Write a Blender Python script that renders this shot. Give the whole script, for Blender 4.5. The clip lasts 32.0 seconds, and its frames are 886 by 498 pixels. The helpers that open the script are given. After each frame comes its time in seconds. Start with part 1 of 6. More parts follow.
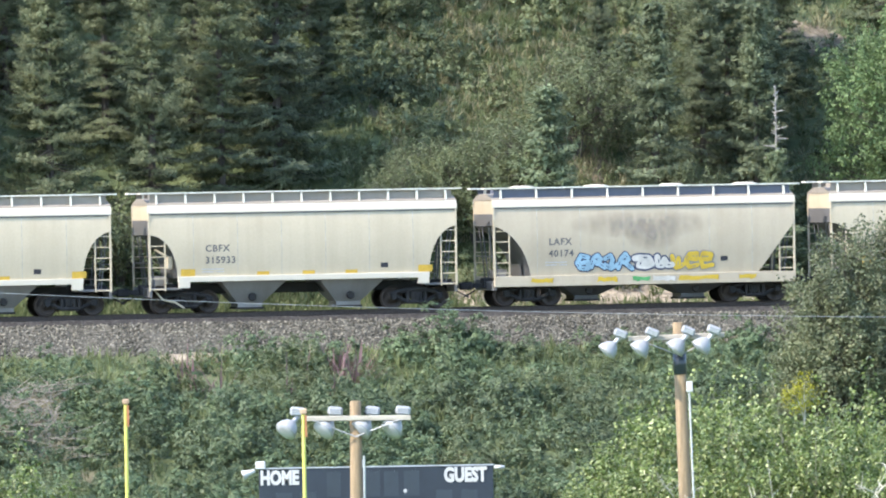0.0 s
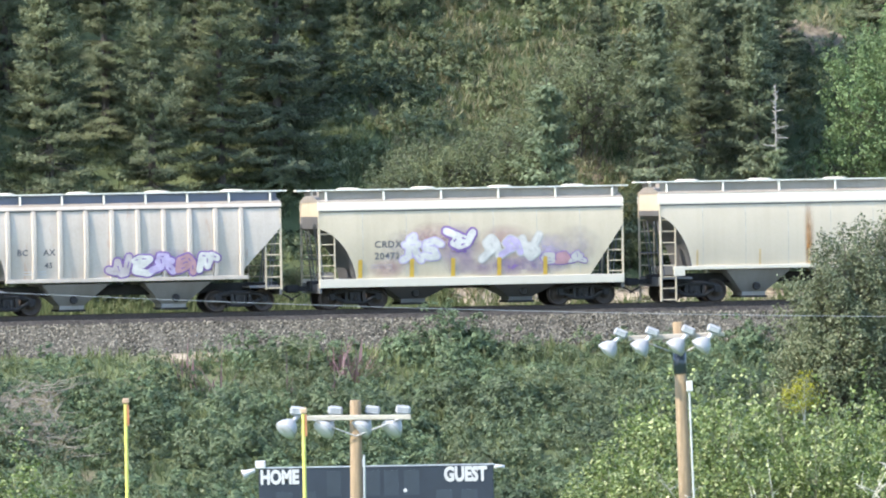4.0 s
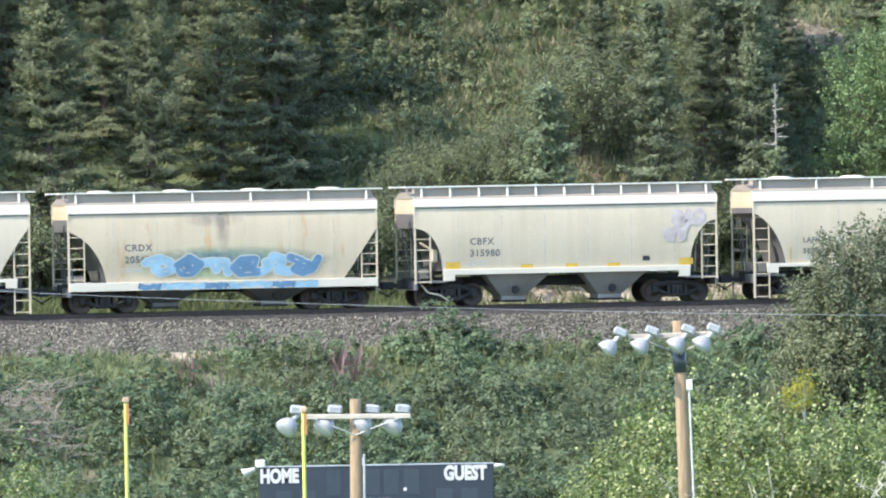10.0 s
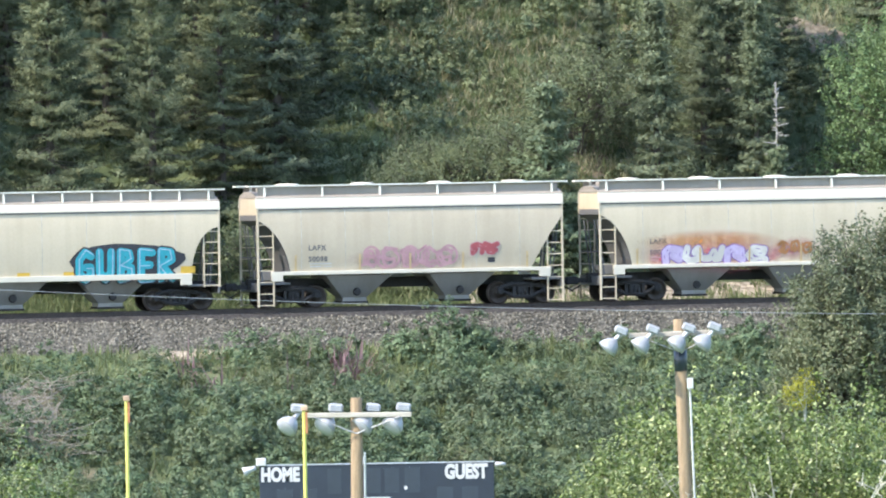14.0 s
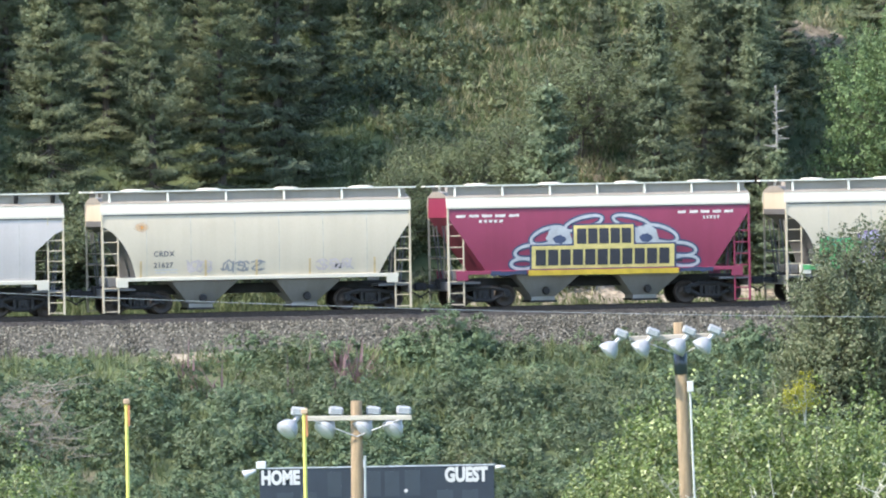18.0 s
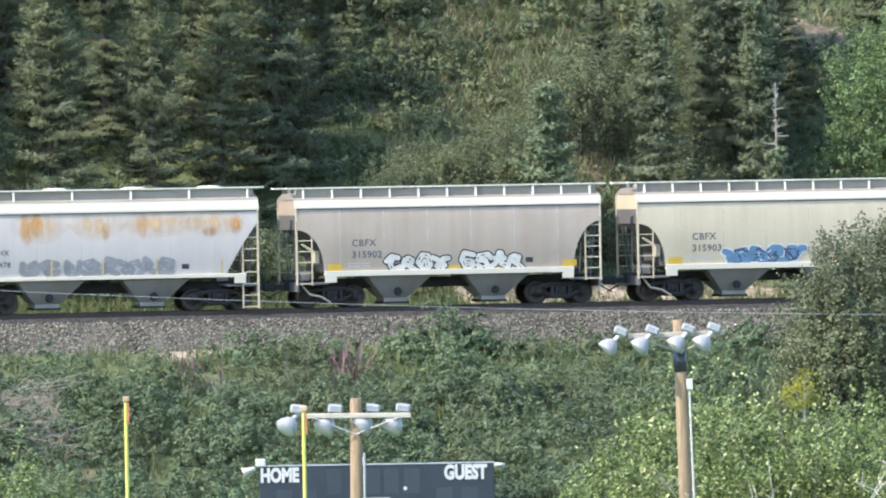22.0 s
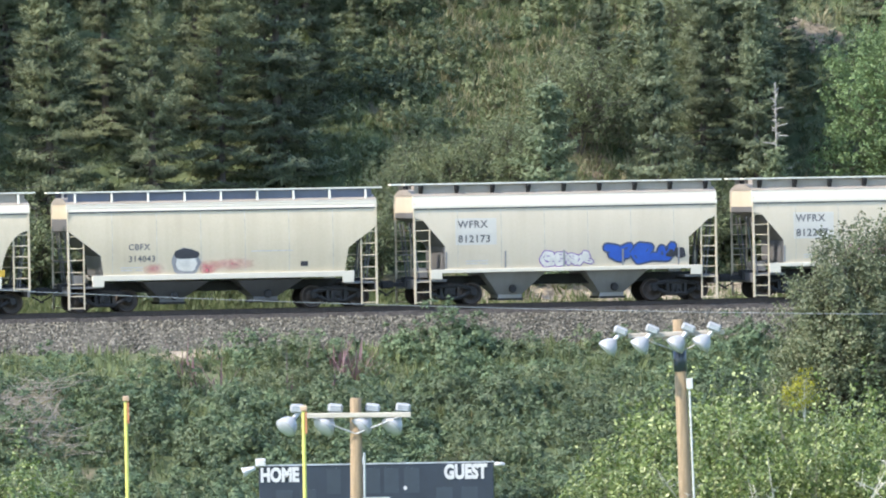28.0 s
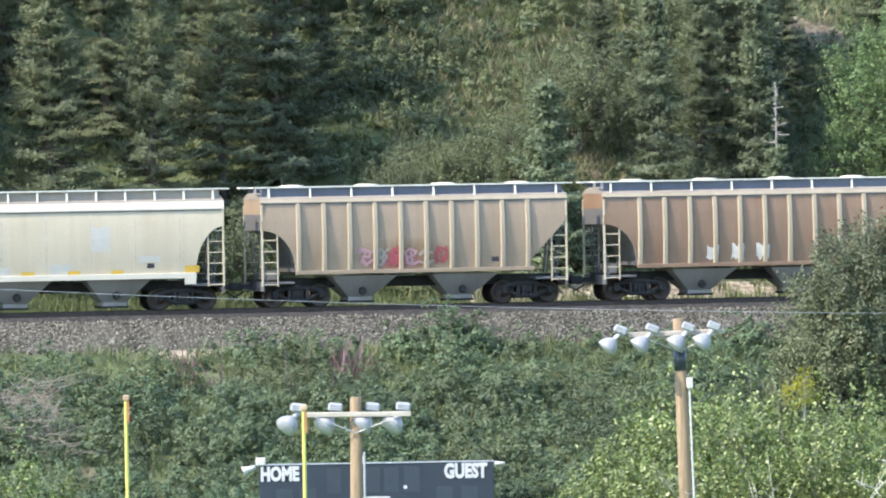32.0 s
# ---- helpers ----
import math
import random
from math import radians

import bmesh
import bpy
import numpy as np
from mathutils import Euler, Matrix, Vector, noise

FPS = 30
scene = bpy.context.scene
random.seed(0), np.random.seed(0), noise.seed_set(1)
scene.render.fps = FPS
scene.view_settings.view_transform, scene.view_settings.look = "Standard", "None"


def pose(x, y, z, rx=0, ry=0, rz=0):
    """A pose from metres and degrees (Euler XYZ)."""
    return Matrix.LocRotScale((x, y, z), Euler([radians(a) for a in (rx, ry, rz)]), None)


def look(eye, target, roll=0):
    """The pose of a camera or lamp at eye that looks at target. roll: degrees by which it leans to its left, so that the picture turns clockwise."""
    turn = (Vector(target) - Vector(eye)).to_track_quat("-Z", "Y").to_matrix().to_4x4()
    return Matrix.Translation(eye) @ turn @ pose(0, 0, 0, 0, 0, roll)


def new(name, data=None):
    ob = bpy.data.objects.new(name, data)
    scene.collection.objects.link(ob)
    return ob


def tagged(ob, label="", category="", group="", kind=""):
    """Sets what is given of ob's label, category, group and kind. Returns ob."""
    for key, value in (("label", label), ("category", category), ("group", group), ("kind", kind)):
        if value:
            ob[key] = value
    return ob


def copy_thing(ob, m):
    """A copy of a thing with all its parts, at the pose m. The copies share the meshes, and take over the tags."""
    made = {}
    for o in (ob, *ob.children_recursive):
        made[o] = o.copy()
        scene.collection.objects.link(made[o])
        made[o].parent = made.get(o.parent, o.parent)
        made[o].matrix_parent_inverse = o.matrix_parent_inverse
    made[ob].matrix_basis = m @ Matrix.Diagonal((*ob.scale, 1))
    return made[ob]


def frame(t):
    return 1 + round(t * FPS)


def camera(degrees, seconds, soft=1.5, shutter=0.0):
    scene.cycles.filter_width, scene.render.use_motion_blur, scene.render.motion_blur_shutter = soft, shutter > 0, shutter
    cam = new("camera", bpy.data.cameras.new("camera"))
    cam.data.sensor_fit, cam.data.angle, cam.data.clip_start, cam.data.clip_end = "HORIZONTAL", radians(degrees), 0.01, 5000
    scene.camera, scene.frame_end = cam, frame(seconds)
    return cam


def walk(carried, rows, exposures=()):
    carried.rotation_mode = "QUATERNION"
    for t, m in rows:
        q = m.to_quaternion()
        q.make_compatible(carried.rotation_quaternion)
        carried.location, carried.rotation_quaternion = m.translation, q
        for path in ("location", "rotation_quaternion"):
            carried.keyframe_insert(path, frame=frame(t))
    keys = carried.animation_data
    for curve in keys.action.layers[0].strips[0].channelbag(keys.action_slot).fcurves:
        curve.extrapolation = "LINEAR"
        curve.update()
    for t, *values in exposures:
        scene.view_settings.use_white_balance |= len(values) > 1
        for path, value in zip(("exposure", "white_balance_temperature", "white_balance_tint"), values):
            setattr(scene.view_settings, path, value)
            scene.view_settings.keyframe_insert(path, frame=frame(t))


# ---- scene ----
# The place: rail head at z = 0, y away from the camera, the track runs at TH to the picture plane.
TH = radians(14.0)
CT, ST = math.cos(TH), math.sin(TH)
TRACK_Y = 300.0
EYE_Z = 4.6
RNG = np.random.default_rng(7)


def world(s, n, z=0.0):
    """From metres along the track and metres beyond it to the world."""
    return Vector((s * CT - n * ST, TRACK_Y + s * ST + n * CT, z))


def spot(b, n):
    """The (s, n) at which the bearing b, in thousandths from straight ahead, meets the line n metres beyond the track."""
    tb = b / 1000.0
    y = (n + TRACK_Y * CT) / (CT - ST * tb)
    x = y * tb
    return (x * CT + (y - TRACK_Y) * ST, n)


# ---- camera ----
LENS = 6.41
cam = camera(LENS, 32.0, soft=2.0)
TILT, LEAN = -0.454, 1.0
# sway of the camera on its support: seconds, yaw and pitch in thousandths of a degree
SWAY = [
    (0, 0.0, 0.0), (0.5, -0.0, -5.1), (1, -5.1, -3.1), (1.5, -4.9, -4.1), (2, -1.1, -12.9), (2.5, -0.5, -11.2),
    (3, -0.3, -0.5), (3.5, 0.3, -5.4), (5.5, -0.3, 1.0), (6, 4.9, -1.0), (6.5, 0.5, -5.4), (7, 4.9, -5.1),
    (7.5, 5.4, -4.6), (8, 3.1, -11.1), (8.5, 5.1, -8.6), (9, -0.5, -11.4), (9.5, 5.4, -12.9), (10, -0.8, -12.7),
    (10.5, -3.1, -10.3), (11, 0.2, -19.3), (11.5, 1.0, -19.3), (12, 0.5, -17.8), (12.5, 6.7, -12.1), (13, -6.2, -21.4),
    (13.5, 5.7, -19.0), (14, 4.9, -22.9), (14.5, -0.3, -17.8), (16.5, -5.7, -12.0), (17, 3.1, -6.7), (17.5, 5.7, -12.4),
    (18, 5.9, -0.5), (18.5, 1.3, -17.5), (19, 0.5, -17.4), (19.5, 1.1, -25.8), (20, 2.8, -28.9), (20.5, -6.0, -18.6),
    (21, -0.8, -35.7), (21.5, 7.3, -21.6), (22, 1.0, -18.3), (22.5, 11.4, -18.0), (23, 6.4, -17.8), (23.5, -0.5, -14.9),
    (24, 3.1, -23.7), (24.5, -7.5, -8.9), (25, -5.4, -19.3), (25.5, 0.5, -24.2), (27.5, -1.3, -23.2), (28, 0.8, -21.1),
    (28.5, 5.4, -17.8), (29, 0.8, -25.0), (29.5, 5.9, -25.4), (30, 3.1, -23.4), (30.5, 0.8, -24.3), (31, -0.8, -34.9),
    (31.5, 1.0, -21.1), (32, 1.3, -27.5),
]
walk(cam, [(t, pose(0, 0, EYE_Z, 90 + TILT + p / 1000.0, LEAN, a / 1000.0)) for t, a, p in SWAY],
     [(0, 2.11), (15, 2.11), (19, 2.00), (25, 1.97), (29, 2.03), (32, 2.04)])

# ---- light ----
SUN_AZ, SUN_EL = radians(-119), radians(47)   # from north (y) clockwise, and up
world_sky = bpy.data.worlds.new("sky")
scene.world = world_sky
world_sky.use_nodes = True
nt = world_sky.node_tree
sky = nt.nodes.new("ShaderNodeTexSky")
sky.sky_type = "NISHITA"
sky.sun_disc = False
sky.sun_elevation, sky.sun_rotation = SUN_EL, SUN_AZ
sky.air_density, sky.dust_density, sky.ozone_density = 1.0, 1.0, 2.6
nt.links.new(sky.outputs[0], nt.nodes["Background"].inputs[0])
nt.nodes["Background"].inputs[1].default_value = 0.15
sun = new("sun", bpy.data.lights.new("sun", "SUN"))
sun.data.energy, sun.data.angle, sun.data.color = 2.15, radians(0.5), (1.0, 0.905, 0.78)
sd = Vector((math.sin(SUN_AZ) * math.cos(SUN_EL), math.cos(SUN_AZ) * math.cos(SUN_EL), math.sin(SUN_EL)))
sun.matrix_world = look(sd * 100, (0, 0, 0))


# ---- materials ----
def shader(name, rough=0.6, metal=0.0):
    m = bpy.data.materials.new(name)
    m.use_nodes = True
    t = m.node_tree
    b = t.nodes["Principled BSDF"]
    b.inputs["Roughness"].default_value, b.inputs["Metallic"].default_value = rough, metal
    return m, t, b


def ramp(t, fac, stops):
    r = t.nodes.new("ShaderNodeValToRGB")
    while len(r.color_ramp.elements) < len(stops):
        r.color_ramp.elements.new(0.5)
    for e, (p, c) in zip(r.color_ramp.elements, stops):
        e.position, e.color = p, (*c, 1)
    t.links.new(fac, r.inputs[0])
    return r.outputs[0]


def noise_tex(t, scale, detail=4.0, stretch=(1, 1, 1), rough=0.55):
    c = t.nodes.new("ShaderNodeTexCoord")
    mp = t.nodes.new("ShaderNodeMapping")
    mp.inputs["Scale"].default_value = stretch
    t.links.new(c.outputs["Object"], mp.inputs[0])
    n = t.nodes.new("ShaderNodeTexNoise")
    n.inputs["Scale"].default_value, n.inputs["Detail"].default_value, n.inputs["Roughness"].default_value = scale, detail, rough
    t.links.new(mp.outputs[0], n.inputs["Vector"])
    return n.outputs["Fac"]


def mixed(t, fac, a, b, mode="MIX"):
    x = t.nodes.new("ShaderNodeMix")
    x.data_type, x.blend_type = "RGBA", mode
    for sock, v in ((x.inputs[0], fac), (x.inputs[6], a), (x.inputs[7], b)):
        if isinstance(v, (int, float)):
            sock.default_value = v
        elif isinstance(v, tuple):
            sock.default_value = (*v, 1)
        else:
            t.links.new(v, sock)
    return x.outputs[2]


def bumped(t, b, fac, strength, dist):
    k = t.nodes.new("ShaderNodeBump")
    k.inputs["Strength"].default_value, k.inputs["Distance"].default_value = strength, dist
    t.links.new(fac, k.inputs["Height"])
    t.links.new(k.outputs[0], b.inputs["Normal"])


def plain(name, rgb, rough=0.6, metal=0.0, vary=0.18, scale=4.0, bump=0.15, stretch=(1, 1, 1)):
    m, t, b = shader(name, rough, metal)
    n1, n2 = noise_tex(t, scale, 5, stretch), noise_tex(t, scale * 9, 3, stretch)
    dark = tuple(c * (1 - vary * 1.6) for c in rgb)
    light = tuple(min(1, c * (1 + vary)) for c in rgb)
    c1 = ramp(t, n1, [(0.3, dark), (0.7, light)])
    c2 = mixed(t, 0.35, c1, ramp(t, n2, [(0.3, dark), (0.7, light)]))
    t.links.new(c2, b.inputs["Base Color"])
    bumped(t, b, n2, bump, 0.02)
    return m


def paint(name, rgb, dirt=0.25, rust=0.0, rust_rgb=(0.32, 0.13, 0.045), rough=0.5):
    """Old freight-car paint: streaks that run down, blotches, and rust where it is given."""
    m, t, b = shader(name, rough)
    streak = noise_tex(t, 0.9, 4, (2.6, 1, 0.12))
    blotch = noise_tex(t, 0.55, 5)
    fine = noise_tex(t, 14, 3)
    grime_shade = tuple(c * f for c, f in zip(rgb, (0.62, 0.58, 0.52)))
    c = mixed(t, ramp(t, streak, [(0.45, (0, 0, 0)), (0.8, (dirt * 1.1,) * 3)]), rgb, grime_shade)
    c = mixed(t, ramp(t, blotch, [(0.45, (0, 0, 0)), (0.8, (dirt * 1.3,) * 3)]), c, grime_shade)
    c = mixed(t, ramp(t, fine, [(0.4, (0, 0, 0)), (0.75, (dirt * 0.5,) * 3)]), c, grime_shade)
    if rust:
        rs = noise_tex(t, 1.1, 5, (2.0, 1, 0.35), 0.65)
        c = mixed(t, ramp(t, rs, [(0.66 - rust * 0.22, (0, 0, 0)), (0.8 - rust * 0.12, (0.85,) * 3)]), c, rust_rgb)
    t.links.new(c, b.inputs["Base Color"])
    bumped(t, b, blotch, 0.25, 0.05)
    return m


def leafy(name, dark, light, hot=None, trans=0.3, rough=0.5, patch=0.35, patches=None, share=0.97):
    """Foliage: every leaf its own shade, and slow patches of hue."""
    m, t, b = shader(name, rough)
    g = t.nodes.new("ShaderNodeNewGeometry")
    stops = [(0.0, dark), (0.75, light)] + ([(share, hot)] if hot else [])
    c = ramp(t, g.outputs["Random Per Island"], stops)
    pn = noise_tex(t, patch, 4)
    p = patches or (tuple(v * 0.62 for v in dark), tuple(min(1, v * 1.25) for v in light))
    c = mixed(t, 0.42, c, ramp(t, pn, [(0.35, p[0]), (0.65, p[1])]))
    who = t.nodes.new("ShaderNodeObjectInfo")
    c = mixed(t, 1.0, c, ramp(t, who.outputs["Random"], [(0.0, (0.86, 0.88, 0.92)), (1.0, (1.0, 0.99, 0.94))]), "MULTIPLY")
    t.links.new(c, b.inputs["Base Color"])
    b.inputs["Specular IOR Level"].default_value = 0.22
    tr = t.nodes.new("ShaderNodeBsdfTranslucent")
    t.links.new(c, tr.inputs[0])
    mx = t.nodes.new("ShaderNodeMixShader")
    mx.inputs[0].default_value = trans
    t.links.new(b.outputs[0], mx.inputs[1])
    t.links.new(tr.outputs[0], mx.inputs[2])
    t.links.new(mx.outputs[0], t.nodes["Material Output"].inputs[0])
    return m


def ground_mat():
    m, t, b = shader("soil_and_grass", 0.95)
    big, mid, fine = noise_tex(t, 0.16, 6), noise_tex(t, 0.9, 6), noise_tex(t, 9, 4)
    grass = ramp(t, mid, [(0.3, (0.035, 0.055, 0.020)), (0.7, (0.085, 0.105, 0.042))])
    soil = ramp(t, fine, [(0.3, (0.11, 0.085, 0.055)), (0.7, (0.20, 0.16, 0.105))])
    c = mixed(t, ramp(t, big, [(0.56, (0, 0, 0)), (0.68, (1, 1, 1))]), grass, soil)
    t.links.new(c, b.inputs["Base Color"])
    bumped(t, b, fine, 0.6, 0.06)
    return m


def gravel_mat(name, a, bb, scale=9):
    m, t, b = shader(name, 0.95)
    c = t.nodes.new("ShaderNodeTexCoord")
    v = t.nodes.new("ShaderNodeTexVoronoi")
    v.inputs["Scale"].default_value = scale
    t.links.new(c.outputs["Object"], v.inputs["Vector"])
    sep = t.nodes.new("ShaderNodeSeparateColor")
    t.links.new(v.outputs["Color"], sep.inputs[0])
    col = ramp(t, sep.outputs[0], [(0.0, a), (0.6, bb), (0.97, tuple(min(1, k * 1.7) for k in bb))])
    col = mixed(t, 0.35, col, ramp(t, noise_tex(t, 0.7, 5), [(0.3, a), (0.7, bb)]))
    t.links.new(col, b.inputs["Base Color"])
    bumped(t, b, v.outputs["Distance"], 0.7, 0.06)
    return m


M = {}
M["ground"] = ground_mat()
M["field"] = plain("mown_grass", (0.07, 0.13, 0.03), 0.95, vary=0.3, scale=0.6, bump=0.3)
M["ballast"] = gravel_mat("crushed_rock", (0.035, 0.033, 0.026), (0.078, 0.073, 0.058))
# Ballast under the cars: oil stain, darkened further for the train's shade.
M["oily_shaded"] = gravel_mat("oily_shaded_ballast", (0.014, 0.013, 0.012), (0.034, 0.031, 0.029))
M["tie"] = plain("creosoted_tie", (0.030, 0.026, 0.024), 0.9, vary=0.35, scale=6, stretch=(1, 6, 1))
M["rail"] = plain("rusted_rail", (0.050, 0.036, 0.028), 0.75, vary=0.3, scale=8)
M["dirt"] = gravel_mat("pale_dirt", (0.13, 0.105, 0.075), (0.26, 0.22, 0.165), 5)
M["bark"] = plain("spruce_bark", (0.090, 0.078, 0.066), 0.95, vary=0.4, scale=7, stretch=(1, 1, 0.3))
M["greywood"] = plain("dead_grey_wood", (0.24, 0.215, 0.18), 0.95, vary=0.3, scale=7, stretch=(1, 1, 0.3))
M["snag"] = plain("pale_dead_wood", (0.27, 0.255, 0.23), 0.9, vary=0.25, scale=7, stretch=(1, 1, 0.3))
M["palebark"] = plain("pale_poplar_bark", (0.42, 0.40, 0.33), 0.9, vary=0.3, scale=8, stretch=(1, 1, 0.3))
# Hillside greens are lifted in colour to stand in for distance haze.
M["spruce"] = leafy("spruce_needles", (0.082, 0.104, 0.068), (0.182, 0.209, 0.116), (0.251, 0.265, 0.151), 0.28, 0.75)
M["spruce2"] = leafy("blue_spruce_needles", (0.093, 0.120, 0.080), (0.206, 0.243, 0.140), (0.275, 0.305, 0.181), 0.3, 0.7)
M["spruce3"] = leafy("pale_young_needles", (0.135, 0.175, 0.105), (0.27, 0.33, 0.185), (0.34, 0.39, 0.24), 0.36, 0.7)
M["shrub"] = leafy("shrub_leaves", (0.055, 0.084, 0.053), (0.145, 0.203, 0.108), (0.231, 0.287, 0.154), 0.34)
M["shrub2"] = leafy("hill_shrub_leaves", (0.089, 0.113, 0.060), (0.198, 0.231, 0.117), (0.267, 0.289, 0.169), 0.36)
M["willow"] = leafy("willow_leaves", (0.053, 0.077, 0.047), (0.137, 0.178, 0.095), (0.231, 0.262, 0.154), 0.32, 0.5)
M["willowtree"] = leafy("grey_willow_leaves", (0.065, 0.081, 0.045), (0.152, 0.174, 0.095), (0.273, 0.282, 0.180), 0.32, 0.45)
# Palest leaf tone puts sun glints into the colour, beside the real gloss.
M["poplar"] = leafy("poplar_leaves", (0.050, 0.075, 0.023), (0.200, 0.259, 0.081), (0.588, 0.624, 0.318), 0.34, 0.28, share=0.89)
M["poplarbark"] = plain("green_poplar_bark", (0.20, 0.20, 0.14), 0.9, vary=0.3, scale=8, stretch=(1, 1, 0.3))
M["broadleaf"] = leafy("bright_broadleaf", (0.084, 0.129, 0.053), (0.189, 0.267, 0.104), (0.252, 0.327, 0.159), 0.36)
M["yellowleaf"] = leafy("yellowing_leaves", (0.20, 0.20, 0.02), (0.40, 0.38, 0.04), None, 0.35)
M["grass"] = leafy("tall_grass", (0.074, 0.099, 0.048), (0.184, 0.223, 0.098), (0.284, 0.267, 0.159), 0.3, 0.7, 0.25)
M["drygrass"] = leafy("dry_grass", (0.18, 0.170, 0.095), (0.33, 0.305, 0.185), None, 0.25, 0.8)
M["flower"] = leafy("fireweed_bloom", (0.14, 0.095, 0.10), (0.25, 0.165, 0.175), None, 0.3, 0.7)
M["pole"] = plain("weathered_pole", (0.24, 0.175, 0.105), 0.9, vary=0.3, scale=5, bump=0.4, stretch=(3, 3, 0.25))
M["arm"] = plain("grey_crossarm", (0.42, 0.38, 0.32), 0.9, vary=0.25, scale=5, stretch=(0.3, 3, 3))
M["zinc"] = plain("galvanised_steel", (0.42, 0.43, 0.44), 0.45, 0.6, vary=0.12, scale=6)
M["lampwhite"] = plain("lamp_housing", (0.28, 0.285, 0.295), 0.4, vary=0.10, scale=6)
M["lampglass"] = plain("lamp_lens", (0.40, 0.40, 0.45), 0.15, vary=0.05, scale=4, bump=0.02)
M["goal"] = plain("goal_yellow", (0.52, 0.49, 0.12), 0.45, vary=0.1, scale=5, bump=0.03)
M["ribbon"] = plain("orange_ribbon", (0.40, 0.17, 0.08), 0.8, vary=0.2)
M["board"] = plain("scoreboard_navy", (0.016, 0.023, 0.036), 0.5, vary=0.15, scale=2, bump=0.03)
M["digit"] = plain("digit_window", (0.028, 0.036, 0.050), 0.3, vary=0.12, scale=3, bump=0.02)
M["white"] = plain("white_vinyl", (0.46, 0.455, 0.45), 0.5, vary=0.06)
M["soil"] = gravel_mat("bare_soil", (0.085, 0.067, 0.045), (0.150, 0.122, 0.084), 3)
M["cap"] = plain("weathered_cap", (0.42, 0.30, 0.20), 0.8, vary=0.2)
M["cable"] = plain("wire", (0.25, 0.26, 0.27), 0.5, 0.5, vary=0.05)


# ---- building helpers ----
def mesh_np(name, verts, faces, material, smooth=False):
    """A mesh from arrays: verts (N, 3); faces (F, k)."""
    me = bpy.data.meshes.new(name)
    verts, faces = np.asarray(verts, np.float32), np.asarray(faces, np.int32)
    k = faces.shape[1]
    me.vertices.add(len(verts))
    me.vertices.foreach_set("co", verts.ravel())
    me.loops.add(faces.size)
    me.loops.foreach_set("vertex_index", faces.ravel())
    me.polygons.add(len(faces))
    me.polygons.foreach_set("loop_start", np.arange(0, faces.size, k, dtype=np.int32))
    me.polygons.foreach_set("loop_total", np.full(len(faces), k, np.int32))
    if smooth:
        me.polygons.foreach_set("use_smooth", np.ones(len(faces), bool))
    me.update(calc_edges=True)
    me.materials.append(material)
    return me


def part(name, bm, material, parent=None, label="", smooth=False):
    me = bpy.data.meshes.new(name)
    bm.normal_update()
    bm.to_mesh(me)
    bm.free()
    me.materials.append(material)
    if smooth:
        me.polygons.foreach_set("use_smooth", np.ones(len(me.polygons), bool))
    return hang(name, me, parent, label)


def hang(name, me, parent=None, label=""):
    ob = new(name, me)
    if parent is not None:
        ob.parent = parent
    return tagged(ob, label)


def box(bm, x0, x1, y0, y1, z0, z1, bevel=0.0):
    r = bmesh.ops.create_cube(bm, size=1.0)
    for v in r["verts"]:
        v.co = Vector(((x0 + x1) / 2 + v.co.x * (x1 - x0), (y0 + y1) / 2 + v.co.y * (y1 - y0), (z0 + z1) / 2 + v.co.z * (z1 - z0)))
    if bevel:
        es = list({e for v in r["verts"] for e in v.link_edges})
        bmesh.ops.bevel(bm, geom=es, offset=bevel, segments=1, affect="EDGES")
    return bm


def boxed(*a, bevel=0.0):
    return box(bmesh.new(), *a, bevel=bevel)


def rod(bm, a, b, ra, rb=None, sides=8, caps=True):
    a, b = Vector(a), Vector(b)
    rb = ra if rb is None else rb
    q = (b - a).to_track_quat("Z", "Y").to_matrix()
    rings = []
    for p, r in ((a, ra), (b, rb)):
        rings.append([bm.verts.new(p + q @ Vector((r * math.cos(2 * math.pi * i / sides), r * math.sin(2 * math.pi * i / sides), 0))) for i in range(sides)])
    for i in range(sides):
        j = (i + 1) % sides
        bm.faces.new((rings[0][i], rings[0][j], rings[1][j], rings[1][i]))
    if caps:
        bm.faces.new(rings[0][::-1])
        bm.faces.new(rings[1])
    return bm


def lathe(bm, profile, m=None, sides=20):
    """Turns (r, z) points round z."""
    m = m or Matrix()
    rings = [[bm.verts.new(m @ Vector((r * math.cos(2 * math.pi * i / sides), r * math.sin(2 * math.pi * i / sides), z))) for i in range(sides)] for r, z in profile]
    for p, q in zip(rings, rings[1:]):
        for i in range(sides):
            j = (i + 1) % sides
            bm.faces.new((p[i], p[j], q[j], q[i]))
    bm.faces.new(rings[0][::-1])
    bm.faces.new(rings[-1])
    return bm


